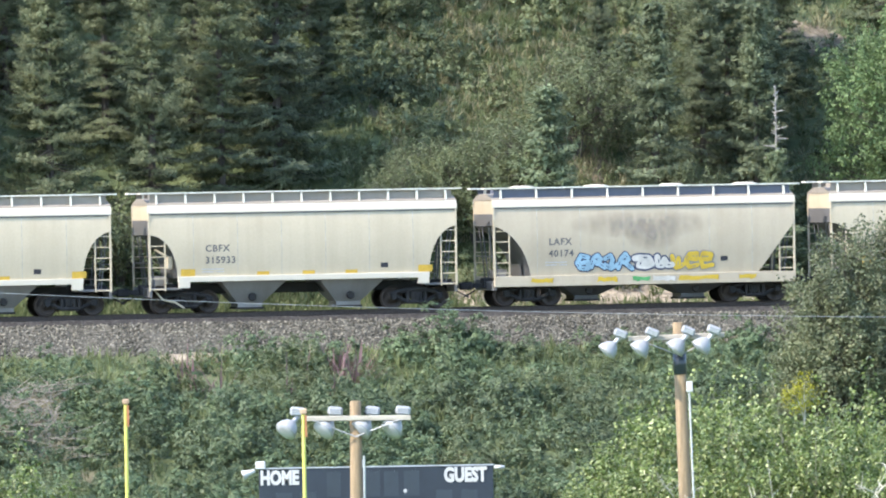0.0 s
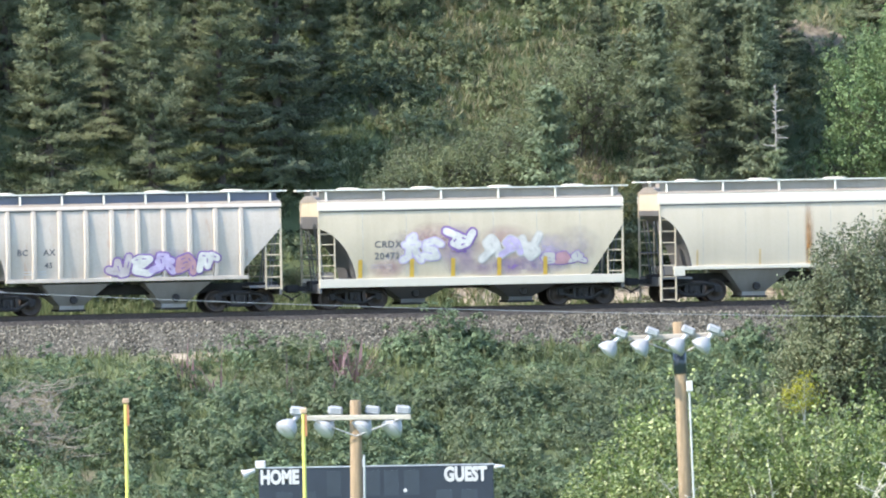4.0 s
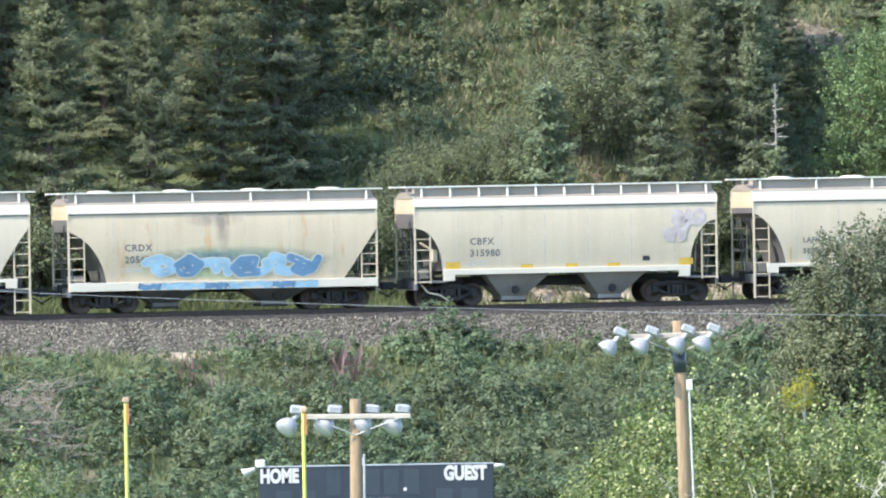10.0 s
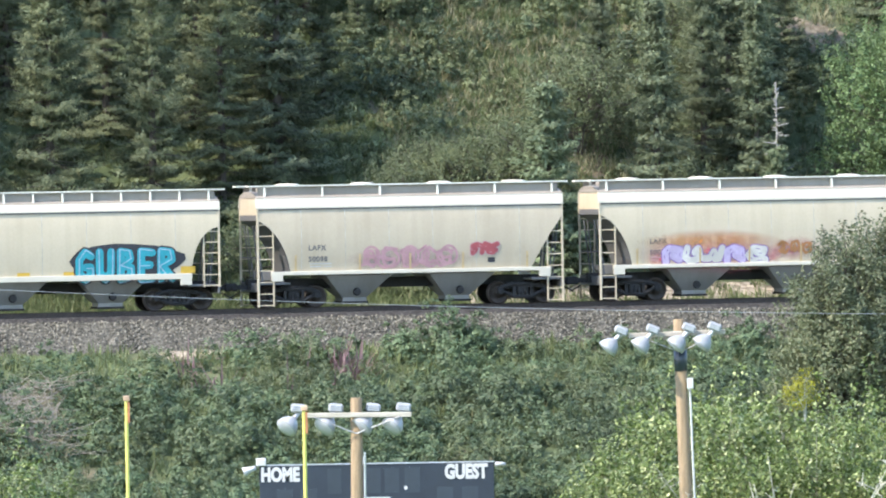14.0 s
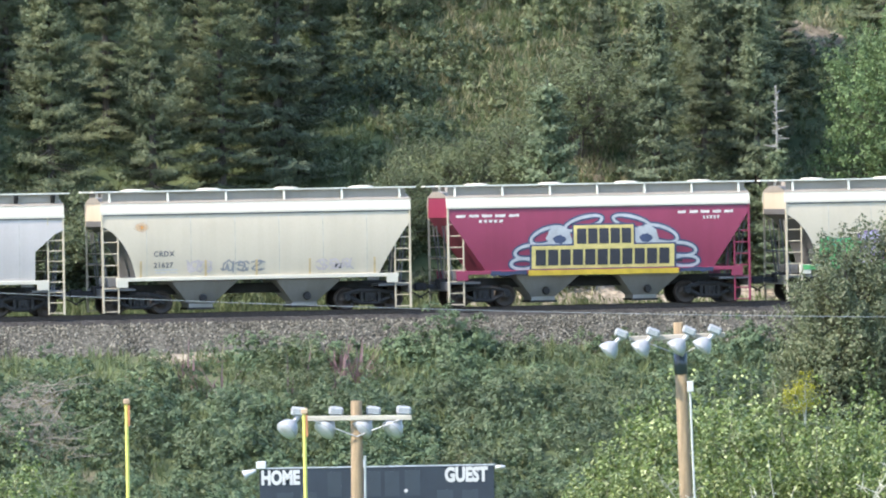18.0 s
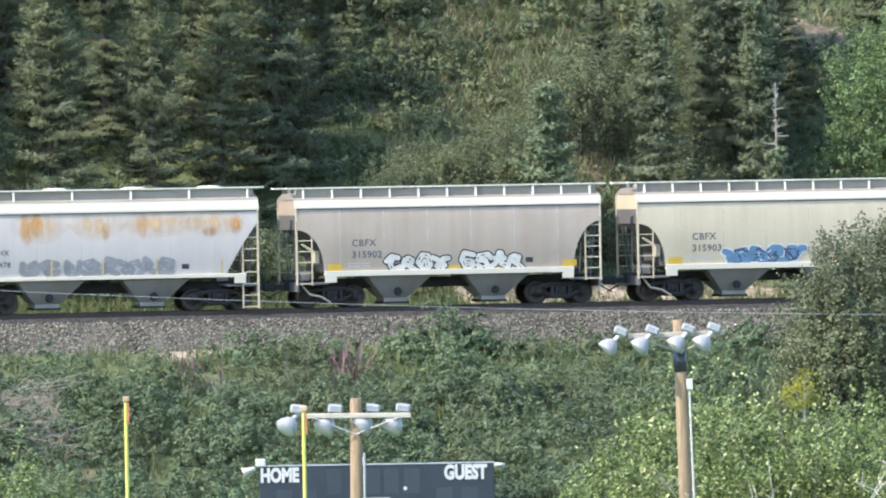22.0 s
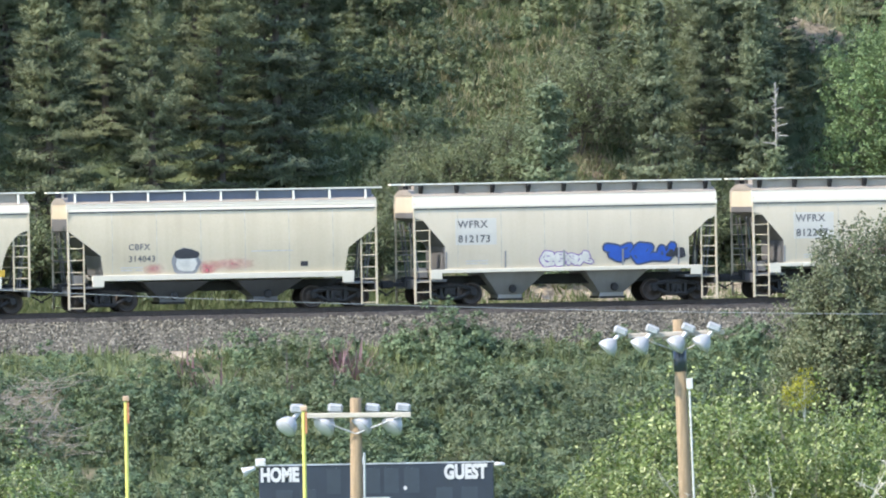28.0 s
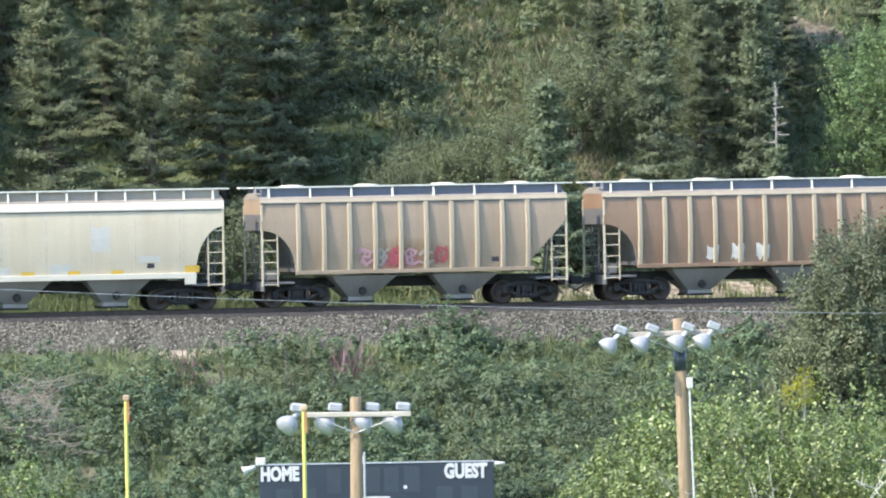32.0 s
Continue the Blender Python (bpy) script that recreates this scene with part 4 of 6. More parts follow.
    if yellow:
        for x in (1.5, 4.35, 6.1, 7.75, 10.65):
            rect(car, x - (0.30 if x in (1.5, 10.65) else 0.22), x + 0.25, d["zb"] + 0.07, d["zb"] + (0.33 if x in (1.5, 10.65) else 0.2), M["yellow"], "reflector_patch")
    if tp == "smooth":
        for x in (1.42, 3.9, 5.85, 7.9, 10.4):
            rect(car, x, x + 0.075, 1.48, 2.08, M["post"], "side_post", 0.03)
    if tp == "round":
        add("brake_hose", "brake_hose", lambda: rod(rod(rod(bmesh.new(), (0.25, -1.15, 1.0), (0.55, -1.25, 0.62), 0.04, 0.04, 6), (0.55, -1.25, 0.62), (1.0, -1.3, 0.52), 0.04, 0.04, 6), (1.0, -1.3, 0.52), (1.35, -1.3, 0.30), 0.04, 0.03, 6), M["p_white"], car, pose(-HALF, 0, 0))
        add("brake_bracket", "brake_bracket", lambda: rod(boxed(0.72, 0.98, -1.25, -1.05, 1.75, 2.25, bevel=0.05), (0.3, -1.1, 2.5), (0.95, -1.15, 2.1), 0.05, 0.06, 6), M["p_white"], car, pose(-HALF, 0, 0))
    mat = M["mark"]
    for text, x, z, size in marks:
        marking(car, text, x, z, size, mat)
    if marks:
        rect(car, 2.0, 2.85, 1.72, 1.76, M["markfaint"], "small_print")
        rect(car, 2.0, 2.45, 1.62, 1.66, M["markfaint"], "small_print")
        rect(car, 2.55, 2.85, 1.62, 1.66, M["markfaint"], "small_print")
    rect(car, 8.9, 9.18, 1.68, 1.86, M["s_black"], "stencil_block")
    return car


def settle(car, low=0.09):
    """The loaded body sits down on its trucks."""
    for o in car.children:
        if not o.name.startswith(("truck", "coupler")):
            o.location.z -= low


# ---- the train, car by car, in its running order ----
def two(a, b, x=2.14, z=2.40, size=0.25, gap=0.44):
    return [(a, x, z, size), (b, x, z - gap, size)]


CARS = {}
plainlab = "off-white round-sided covered hopper car with grey hoppers, rolling on the track"
A = lambda num, **k: freight_car("round", k.pop("body", "p_white"), k.pop("label", plainlab), two("CBFX", num) if num else (), yellow=True)
smooth = lambda mark, num, label, body="p_bright": freight_car("smooth", body, label, two(mark, num, 1.95, 2.25, 0.19, 0.42))

CARS[-2] = freight_car("smooth", "p_bright", "clean white covered hopper car rolling on the track")
CARS[-1] = A("")
CARS[0] = A("315933")

c = CARS[1] = freight_car("deep", "p_stain", "stained white hopper car with blue and yellow sprayed lettering", two("LAFX", "40174"), sill="p_stain")
blot(c, 5.9, 3.15, 3.2, 0.6, "stain", 0.004, 3, "stain", 0.1)
blot(c, 6.3, 2.75, 1.2, 0.7, "stain", 0.008, 4, "stain", 0.1)
mural(c, 3.2, 5.4, 1.30, 2.15, 4, "sky", "navy", 0.10, 0.04, 11)
mural(c, 5.5, 7.0, 1.30, 2.15, 2, "white", "navy", 0.08, 0.07, 12)
mural(c, 6.9, 8.6, 1.30, 2.15, 3, "gold", "grey", 0.12, 0.04, 13)
for i, (x0, x1, k) in enumerate([(1.4, 2.3, "gold"), (4.0, 4.8, "gold"), (5.4, 6.1, "green"), (6.2, 7.1, "white"), (7.2, 8.8, "gold"), (9.6, 10.3, "gold")]):
    rect(c, x0, x1, 0.95, 1.17, M["s_" + k], "sill_patch", 0.148, 0.3, i)

c = CARS[2] = A("31596", label="off-white hopper car with black and white sprayed lettering over orange")
for x, w in ((2.3, 1.5), (8.9, -1.5)):
    spike(c, [(x, 1.46), (x + w, 1.46), (x + w, 2.15)], "orange", 0.005)
    rect(c, min(x, x + w * 0.6), max(x, x + w * 0.6), 1.25, 1.46, M["s_orange"], "sill_patch", 0.148, 0.2, 2)
rect(c, 3.4, 8.0, 1.46, 1.66, M["s_orange"], "backdrop", 0.005, 0.4, 5)
mural(c, 3.2, 8.2, 1.46, 2.50, 5, "black", "white", 0.10, 0.07, 21, lean=0.25)
for i in range(7):
    rect(c, 3.25 + i * 0.68, 3.68 + i * 0.68, 1.26, 1.47, M["s_black" if i % 2 else "s_white"], "sill_patch", 0.148, 0.35, i)
blot(c, 9.95, 1.75, 0.75, 0.35, "sky", 0.006, 23)
mural(c, 10.3, 11.4, 3.05, 3.45, 2, "grey", "white", 0.05, 0.03, 22)

c = CARS[3] = smooth("BCAX", "8284", "bright white smooth-sided hopper car with thin tan side posts")

c = CARS[4] = freight_car("ribbed", "p_ribgrey", "pale grey hopper car with vertical side ribs and dark scrawl", [("BC", 1.75, 2.35, 0.22), ("AX", 2.75, 2.35, 0.22), ("45", 2.8, 1.88, 0.2)])
mural(c, 5.2, 9.4, 1.42, 2.5, 5, ["ghost", "white", "lilac", "rose", "white"], "purple", 0.09, 0.06, 31, lift=0.10)
blot(c, 7.4, 1.9, 2.2, 0.6, "lilac", 0.004, 32)

c = CARS[5] = freight_car("deepgrey", "p_white", "white hopper car with a hazy purple and pink mural", two("CRDX", "20472"))
for i, (x, z, rx, rz, k) in enumerate([(3.2, 2.2, .9, .9, "ghost"), (5.5, 2.3, 1.0, 1.1, "purple"), (7.2, 2.5, 1.3, .8, "rose"), (8.9, 2.1, 1.4, .8, "lilac"), (10.0, 2.4, 1.1, .8, "ghost"), (4.4, 2.7, 1.2, .7, "rose"), (2.6, 1.6, .8, .4, "rose"), (7.5, 1.6, 2.6, .4, "purple")]):
    blot(c, x, z, rx, rz, k, 0.002 + 0.0012 * i, 40 + i, "paint_patch", 0.1)
mural(c, 3.2, 4.7, 1.7, 3.0, 2, "white", "lilac", 0.14, 0.05, 41)
mural(c, 5.0, 6.0, 2.15, 3.15, 1, "white", "purple", 0.10, 0.08, 42)
mural(c, 6.3, 8.6, 1.75, 2.95, 3, ["white", "lilac", "white"], "paleblue", 0.14, 0.05, 43)
mural(c, 8.6, 10.3, 1.6, 2.2, 3, ["paleblue", "rose"], "purple", 0.10, 0.04, 44)
for x in (1.5, 3.5, 5.1, 6.9, 8.7):
    rect(c, x, x + 0.16, 1.27, 1.95, M["yellow"], "side_post", 0.03)

c = CARS[6] = freight_car("smooth", "p_bright", "white hopper car with a rust streak running down its side")
blot(c, 5.9, 2.65, 0.22, 1.6, "rust", 0.004, 6, "rust_streak", 0.1)
blot(c, 5.85, 2.2, 0.14, 1.0, "orange", 0.007, 5, "rust_streak", 0.1)
mural(c, 7.4, 9.4, 1.45, 1.95, 4, "grey", "silver", 0.03, 0.0, 61)

c = CARS[7] = freight_car("deep", "p_cream", "cream hopper car with rust stains and bright pink sprayed lettering", two("LAFX", "40101"), sill="p_cream")
for i, (x, rx) in enumerate([(1.6, 1.2), (4.0, 0.8), (6.7, 1.4), (9.9, 1.1)]):
    blot(c, x, 3.58, rx * 1.2, 0.22, "rust" if i % 2 else "orange", 0.004, 70 + i, "rust_stain", 0.1)
mural(c, 3.3, 7.9, 1.28, 2.38, 5, "pink", "purple", 0.14, 0.06, 71, lean=0.1)
for i in range(7):
    rect(c, 2.8 + i * 0.86, 3.66 + i * 0.86, 0.88, 1.22, M["s_pink" if i % 3 else "s_white"], "sill_patch", 0.148, 0.25, i)

c = CARS[8] = freight_car("angled", "p_blue", "pale bluish-white hopper car with black and white sprayed lettering", two("WFRX", "809423", 1.55, 2.32, 0.2))
mural(c, 3.9, 7.7, 1.25, 2.5, 5, "white", "black", 0.11, 0.13, 81, lean=0.35)
mural(c, 7.0, 8.5, 2.25, 2.62, 5, "grey", "black", 0.035, 0.02, 82)

c = CARS[9] = freight_car("boxy", "p_white", "white angular-ended hopper car with small pink scrawl", two("CBFX", "313950", 2.3, 2.5, 0.22))
mural(c, 5.5, 6.5, 1.62, 1.82, 3, "rose", "ghost", 0.04, 0.0, 91)

c = CARS[10] = smooth("CRDX", "21378", "white hopper car with dark blue bubble lettering")
for i, (x, z, rx, rz) in enumerate([(6.05, 2.2, .2, .17), (6.5, 2.25, .2, .2), (6.98, 2.25, .2, .2), (7.45, 2.22, .2, .2), (5.75, 1.95, .2, .14), (6.2, 1.85, .2, .18), (6.7, 1.9, .2, .2), (7.2, 1.88, .22, .2), (7.7, 1.9, .2, .17), (5.9, 1.62, .22, .14), (6.45, 1.6, .2, .13), (6.95, 1.6, .2, .13), (7.45, 1.62, .2, .13), (8.1, 1.95, .14, .12)]):
    rx, rz = rx * 1.08, rz * 1.12
    blot(c, x, z, rx + 0.035, rz + 0.035, "white", 0.010 + 0.0003 * i, 104 + i, "paint_shape", 0.06)
    blot(c, x, z, rx, rz, "navy", 0.018 + 0.0003 * i, 104 + i, "paint_shape", 0.06)
blot(c, 8.8, 2.15, 0.35, 0.22, "grey", 0.006, 103)
mural(c, 3.0, 3.9, 1.6, 2.0, 2, "ghost", "stain", 0.06, 0.0, 104)

c = CARS[11] = freight_car("deepgrey", "p_cream", "cream hopper car with a brown streak and blue sprayed mural", two("CRDX", "20542"))
blot(c, 5.9, 3.2, 0.3, 1.0, "stain", 0.004, 6, "brown_streak", 0.1)
blot(c, 5.6, 3.55, 1.3, 0.35, "stain", 0.007, 7, "brown_streak", 0.1)
blot(c, 6.1, 1.9, 4.4, 0.75, "green", 0.004, 9, "backdrop", 0.1)
blot(c, 6.1, 2.0, 4.2, 0.5, "blue", 0.007, 10, "backdrop", 0.1)
mural(c, 2.8, 9.5, 1.26, 2.32, 6, ["sky", "blue", "sky", "blue"], "paleblue", 0.16, 0.05, 111, lean=0.1)
for i in range(8):
    rect(c, 2.6 + i * 0.86, 3.5 + i * 0.86, 0.90, 1.23, M["s_sky" if i % 3 else "s_blue"], "sill_patch", 0.148, 0.35, i)
for i in range(7):
    rect(c, 2.7 + i * 0.98, 3.6 + i * 0.98, 1.17, 1.24, M["s_paleblue"], "sill_patch", 0.152, 0.3, i)

c = CARS[12] = A("315980", label="off-white hopper car with faded pink scrawl by its end")
mural(c, 10.05, 11.4, 2.95, 3.7, 3, "ghost", "rose", 0.06, 0.0, 121)
mural(c, 9.7, 10.7, 2.35, 3.0, 2, "ghost", "rose", 0.07, 0.0, 122)

c = CARS[13] = smooth("LAFX", "50086", "white hopper car with dark red sprayed lettering", "p_white")
mural(c, 6.2, 7.9, 1.45, 2.25, 3, "red", "rose", 0.075, 0.025, 131, word="BGK", lean=0.1)

c = CARS[14] = A("315894", label="off-white hopper car with a grey sprayed shape")
blot(c, 4.8, 1.95, 1.2, 0.42, "silver", 0.006, 141)
blot(c, 4.5, 2.3, 0.55, 0.2, "grey", 0.009, 142)
blot(c, 4.9, 1.95, 1.35, 0.40, "silver", 0.012, 145, "paint_shape", 0.3)
blot(c, 4.6, 2.28, 0.6, 0.22, "white", 0.016, 146, "paint_shape", 0.3)
mural(c, 3.5, 6.4, 1.5, 2.5, 4, "grey", "black", 0.035, 0.0, 143)
rect(c, 3.9, 5.3, 1.24, 1.44, M["s_pink"], "sill_patch", 0.148, 0.4, 14)
mural(c, 0.4, 1.2, 3.0, 3.6, 2, "ghost", "stain", 0.03, 0.0, 144)

c = CARS[15] = A("317112", label="off-white hopper car with bold cyan bubble lettering")
blot(c, 8.2, 2.0, 2.25, 0.62, "black", 0.008, 151, "paint_shape", 0.10)
mural(c, 6.3, 10.2, 1.10, 2.55, 5, "cyan", "black", 0.17, 0.09, 151, word="GUBER")
mural(c, 6.35, 10.15, 1.15, 2.45, 5, "sky", "cyan", 0.022, 0.0, 152, word="GUBER", name="sprayed_gleam", lift=0.012)
mural(c, 0.6, 1.5, 3.0, 3.6, 3, "grey", "ghost", 0.025, 0.0, 153)

c = CARS[16] = smooth("LAFX", "50098", "white hopper car with thin red scrawl", "p_stain")
for i in range(5):
    swirl(c, 4.4 + i * 0.75, 1.95 + 0.05 * (-1) ** i, 0.30, 0.34, 0.045, "rose", 0.008 + 0.0006 * i, 0.3)
mural(c, 4.0, 7.6, 1.5, 2.35, 5, "rose", "ghost", 0.05, 0.0, 161)
blot(c, 5.8, 1.85, 2.6, 0.5, "rose", 0.004, 22, "paint_patch", 0.1)
mural(c, 8.2, 9.3, 1.9, 2.6, 2, "red", "rose", 0.07, 0.03, 162)

c = CARS[17] = smooth("LAFX", "50081", "white hopper car with lilac lettering edged in red-orange", "p_white")
blot(c, 4.4, 1.95, 3.2, 0.95, "coral", 0.004, 17, "backdrop", 0.1)
blot(c, 4.4, 2.35, 3.0, 0.4, "orange", 0.007, 18, "backdrop", 0.1)
blot(c, 2.3, 1.65, 0.5, 0.4, "coral", 0.010, 19, "backdrop", 0.1)
blot(c, 6.7, 1.7, 0.5, 0.45, "coral", 0.010, 20, "backdrop", 0.1)
mural(c, 2.4, 6.6, 1.32, 2.35, 5, ["lilac", "white", "paleblue"], "purple", 0.14, 0.04, 171)
mural(c, 7.0, 8.4, 1.75, 2.3, 3, "rust", "rust", 0.04, 0.0, 172)
blot(c, 7.8, 2.0, 1.2, 0.5, "coral", 0.005, 21, "paint_patch", 0.1)

c = CARS[18] = freight_car("deepgrey", "p_stain", "grey-white hopper car with a faded grey-green band", two("CRDX", "20611"))
blot(c, 5.9, 1.8, 5.2, 0.85, "slate", 0.004, 9, "faded_band", 0.1)

c = CARS[19] = freight_car("angled", "p_blue", "pale bluish-white hopper car with faint yellow and blue lettering", two("WFRX", "809424", 1.55, 2.35, 0.2))
blot(c, 4.3, 1.95, 1.9, 0.6, "palelime", 0.005, 191)
mural(c, 3.1, 5.6, 1.5, 2.3, 3, "palelime", "stain", 0.18, 0.03, 192)
mural(c, 3.2, 4.8, 2.1, 2.6, 3, "grey", "stain", 0.05, 0.0, 194)
mural(c, 6.5, 9.0, 1.5, 2.2, 4, "sky", "blue", 0.12, 0.03, 193)

c = CARS[20] = smooth("CRDX", "21627", "white hopper car with small grey scrawl")
for i, (x0, x1, k) in enumerate([(3.2, 4.2, "ghost"), (4.5, 6.2, "grey"), (8.2, 9.6, "ghost")]):
    mural(c, x0, x1, 1.6, 2.1, 3, k, "silver", 0.03, 0.0, 200 + i)
blot(c, 1.5, 3.35, 0.3, 0.2, "orange", 0.004, 203, "rust_stain")

c = CARS[21] = freight_car("sloped", "p_maroon", "maroon hopper car with a white roof and a yellow sprayed panel", (), sill="p_maroon")
for i, (x, z, rx, rz, tn) in enumerate([(3.9, 2.75, .7, .28, .3), (8.3, 2.75, .7, .28, -.3), (3.2, 2.15, .6, .25, 0.1), (9.1, 2.15, .6, .25, -0.1), (5.3, 3.2, .75, .22, .25), (7.2, 3.2, .75, .22, -.25), (2.9, 1.7, .45, .2, 0), (9.3, 1.7, .5, .2, 0)]):
    swirl(c, x, z, rx, rz, 0.13, "navy", 0.010 + 0.0008 * i, tn)
    swirl(c, x, z, rx, rz, 0.06, "silver", 0.018 + 0.0008 * i, tn)
for x in (4.35, 7.75):
    blot(c, x, 2.65, 0.52, 0.42, "silver", 0.03, 213, "paint_shape", 0.15)
    blot(c, x, 2.6, 0.26, 0.16, "navy", 0.036, 214, "paint_shape", 0.15)
rect(c, 4.84, 7.31, 2.25, 3.18, M["s_navy"], "panel_edge", 0.040)
rect(c, 3.17, 8.93, 1.46, 2.42, M["s_navy"], "panel_edge", 0.041)
rect(c, 4.9, 7.25, 2.25, 3.12, M["s_straw"], "yellow_panel", 0.043)
rect(c, 3.25, 8.85, 1.50, 2.36, M["s_straw"], "yellow_panel", 0.045)
rect(c, 3.1, 9.0, 1.24, 1.46, M["s_gold"], "sill_patch", 0.148, 0.1, 3)
rect(c, 1.6, 3.05, 1.26, 1.47, M["s_navy"], "sill_patch", 0.148, 0.3, 4)
rect(c, 9.05, 10.4, 1.26, 1.47, M["s_navy"], "sill_patch", 0.148, 0.3, 5)
for i in range(5):
    rect(c, 5.02 + i * 0.44, 5.39 + i * 0.44, 2.42, 3.0, M["s_black"], "paint_bar", 0.05)
for i in range(11):
    rect(c, 3.4 + i * 0.485, 3.80 + i * 0.485, 1.62, 2.22, M["s_black"], "paint_bar", 0.052)
for x0, x1, z0, z1 in ((0.3, 2.9, 3.48, 3.60), (1.2, 2.2, 3.28, 3.40), (9.0, 11.3, 3.5, 3.62), (10.0, 10.7, 3.28, 3.42)):
    for k in range(5):
        w = (x1 - x0) / 5
        rect(c, x0 + k * w, x0 + (k + 0.8) * w, z0, z1, M["s_white"], "paint_bar", 0.008, 0.2, k)

c = CARS[22] = smooth("", "", "white hopper car with pale pink lettering on green sprayed ground")
rect(c, 1.3, 10.3, 1.32, 2.0, M["s_green"], "backdrop", 0.004, 0.55, 22)
rect(c, 1.3, 3.0, 1.4, 2.55, M["s_green"], "backdrop", 0.006, 0.2, 23)
rect(c, 0.6, 11.4, 1.27, 1.46, M["s_green"], "sill_patch", 0.148)
mural(c, 2.9, 8.0, 1.30, 2.75, 5, ["lilac", "rose", "lilac"], "purple", 0.19, 0.05, 221)
mural(c, 1.5, 2.6, 2.1, 2.5, 3, "green", "teal", 0.05, 0.02, 222)

c = CARS[23] = smooth("CRDX", "21028", "white hopper car with blotchy pale blue spray")
for i, (x, z, rx, rz, k) in enumerate([(6.6, 1.8, .7, .4, "paleblue"), (7.5, 1.75, .6, .35, "blue"), (8.9, 2.0, .7, .5, "sky"), (9.2, 2.6, .35, .55, "paleblue"), (8.0, 2.1, .4, .3, "paleblue")]):
    blot(c, x, z, rx * 1.35, rz * 1.35, k, 0.004 + 0.002 * i, 230 + i, "paint_patch", 0.15)
mural(c, 2.7, 4.0, 1.65, 1.95, 3, "grey", "silver", 0.035, 0.0, 236)
mural(c, 9.4, 10.4, 1.75, 2.15, 2, "navy", "sky", 0.05, 0.02, 237)

c = CARS[24] = freight_car("smooth", "p_blue", "bluish-white hopper car with rust runs and grey block letters", two("NAHX", "500478", 1.5, 2.3, 0.19))
for i, (x, z, rx, rz, k) in enumerate([(1.0, 3.35, 1.0, .7, "palerust"), (3.5, 3.35, 1.3, .7, "palerust"), (5.6, 3.4, 1.2, .6, "palerust"), (8.0, 3.4, 1.6, .6, "palerust"), (10.2, 3.4, 1.3, .6, "palerust"),
                                     (3.0, 3.3, .30, .75, "orange"), (3.4, 3.4, .25, .5, "orange"), (6.0, 3.1, .16, .35, "orange"), (7.4, 3.3, .25, .55, "orange"), (10.0, 3.05, .35, .22, "rust"), (11.0, 3.3, .3, .45, "orange")]):
    blot(c, x, z, rx, rz, k, 0.004 + 0.001 * i, 240 + i, "rust_run", 0.2)
mural(c, 2.7, 4.2, 1.35, 2.2, 2, "grey", "stain", 0.10, 0.03, 248)
mural(c, 4.4, 8.6, 1.35, 2.25, 6, "grey", "silver", 0.13, 0.03, 249)

c = CARS[25] = A("315902", body="p_grey", label="dull grey hopper car with white lettering outlined in black")
mural(c, 3.4, 5.9, 1.30, 2.2, 4, "white", "black", 0.09, 0.08, 251)
mural(c, 6.3, 8.8, 1.30, 2.2, 4, "white", "black", 0.09, 0.06, 252)

c = CARS[26] = A("315903", label="off-white hopper car with blue and white bubble lettering")
mural(c, 3.4, 6.6, 1.25, 2.3, 4, "blue", "white", 0.16, 0.06, 261)
mural(c, 3.7, 6.4, 1.45, 2.1, 4, "navy", "sky", 0.03, 0.02, 262)

c = CARS[27] = freight_car("deepgrey", "p_white", "white hopper car with a grey painted-over band and dark scrawl", two("CRDX", "2072", 1.8, 2.2, 0.2, 0.4))
rect(c, 2.3, 10.2, 1.28, 2.85, M["s_slate"], "grey_band", 0.004)
mural(c, 2.75, 4.3, 1.92, 2.36, 4, "grey", "slate", 0.045, 0.0, 270, word="DEAD", lift=-0.01)
mural(c, 4.6, 8.0, 1.92, 2.36, 8, "grey", "slate", 0.035, 0.0, 271, lift=-0.01)
mural(c, 9.7, 11.2, 2.75, 3.5, 3, "stain", "grey", 0.03, 0.0, 272)
mural(c, 8.3, 10.0, 1.75, 2.05, 3, "coral", "red", 0.06, 0.0, 273)
mural(c, 6.2, 8.0, 1.35, 1.8, 5, "silver", "slate", 0.05, 0.0, 274)

c = CARS[28] = freight_car("deepgrey", "p_white", "white hopper car with pink and yellow lettering on teal", two("CRDX", "20714", 1.8, 2.35, 0.2, 0.42), sill="p_white")
rect(c, 2.1, 10.1, 1.26, 2.15, M["s_teal"], "backdrop", 0.004, 0.2, 28)
for i in range(8):
    rect(c, 2.3 + i * 0.98, 3.28 + i * 0.98, 0.92, 1.22, M["s_coral" if i % 3 else "s_teal"], "sill_patch", 0.148, 0.35, 29 + i)
mural(c, 2.9, 9.7, 1.12, 2.55, 5, ["coral", "gold", "coral", "gold", "coral"], "navy", 0.19, 0.075, 281, word="LOYAL", lean=0.3)

CARS[29] = A("315907")
c = CARS[30] = A("315951", label="off-white hopper car with faded pink lettering and blue sill")
mural(c, 2.6, 10.2, 1.35, 2.25, 8, ["rose", "white", "rose"], "purple", 0.11, 0.05, 301)
rect(c, 1.5, 10.6, 1.24, 1.46, M["s_sky"], "sill_patch", 0.148, 0.4, 30)

c = CARS[31] = freight_car("boxy", "p_white", "white angular-ended hopper car with a dark round sprayed shape", two("CBFX", "314043", 2.3, 2.4, 0.22))
blot(c, 4.5, 1.9, 0.55, 0.55, "grey", 0.008, 311, "paint_shape", 0.08)
blot(c, 4.5, 1.85, 0.42, 0.3, "white", 0.014, 312, "paint_shape", 0.12)
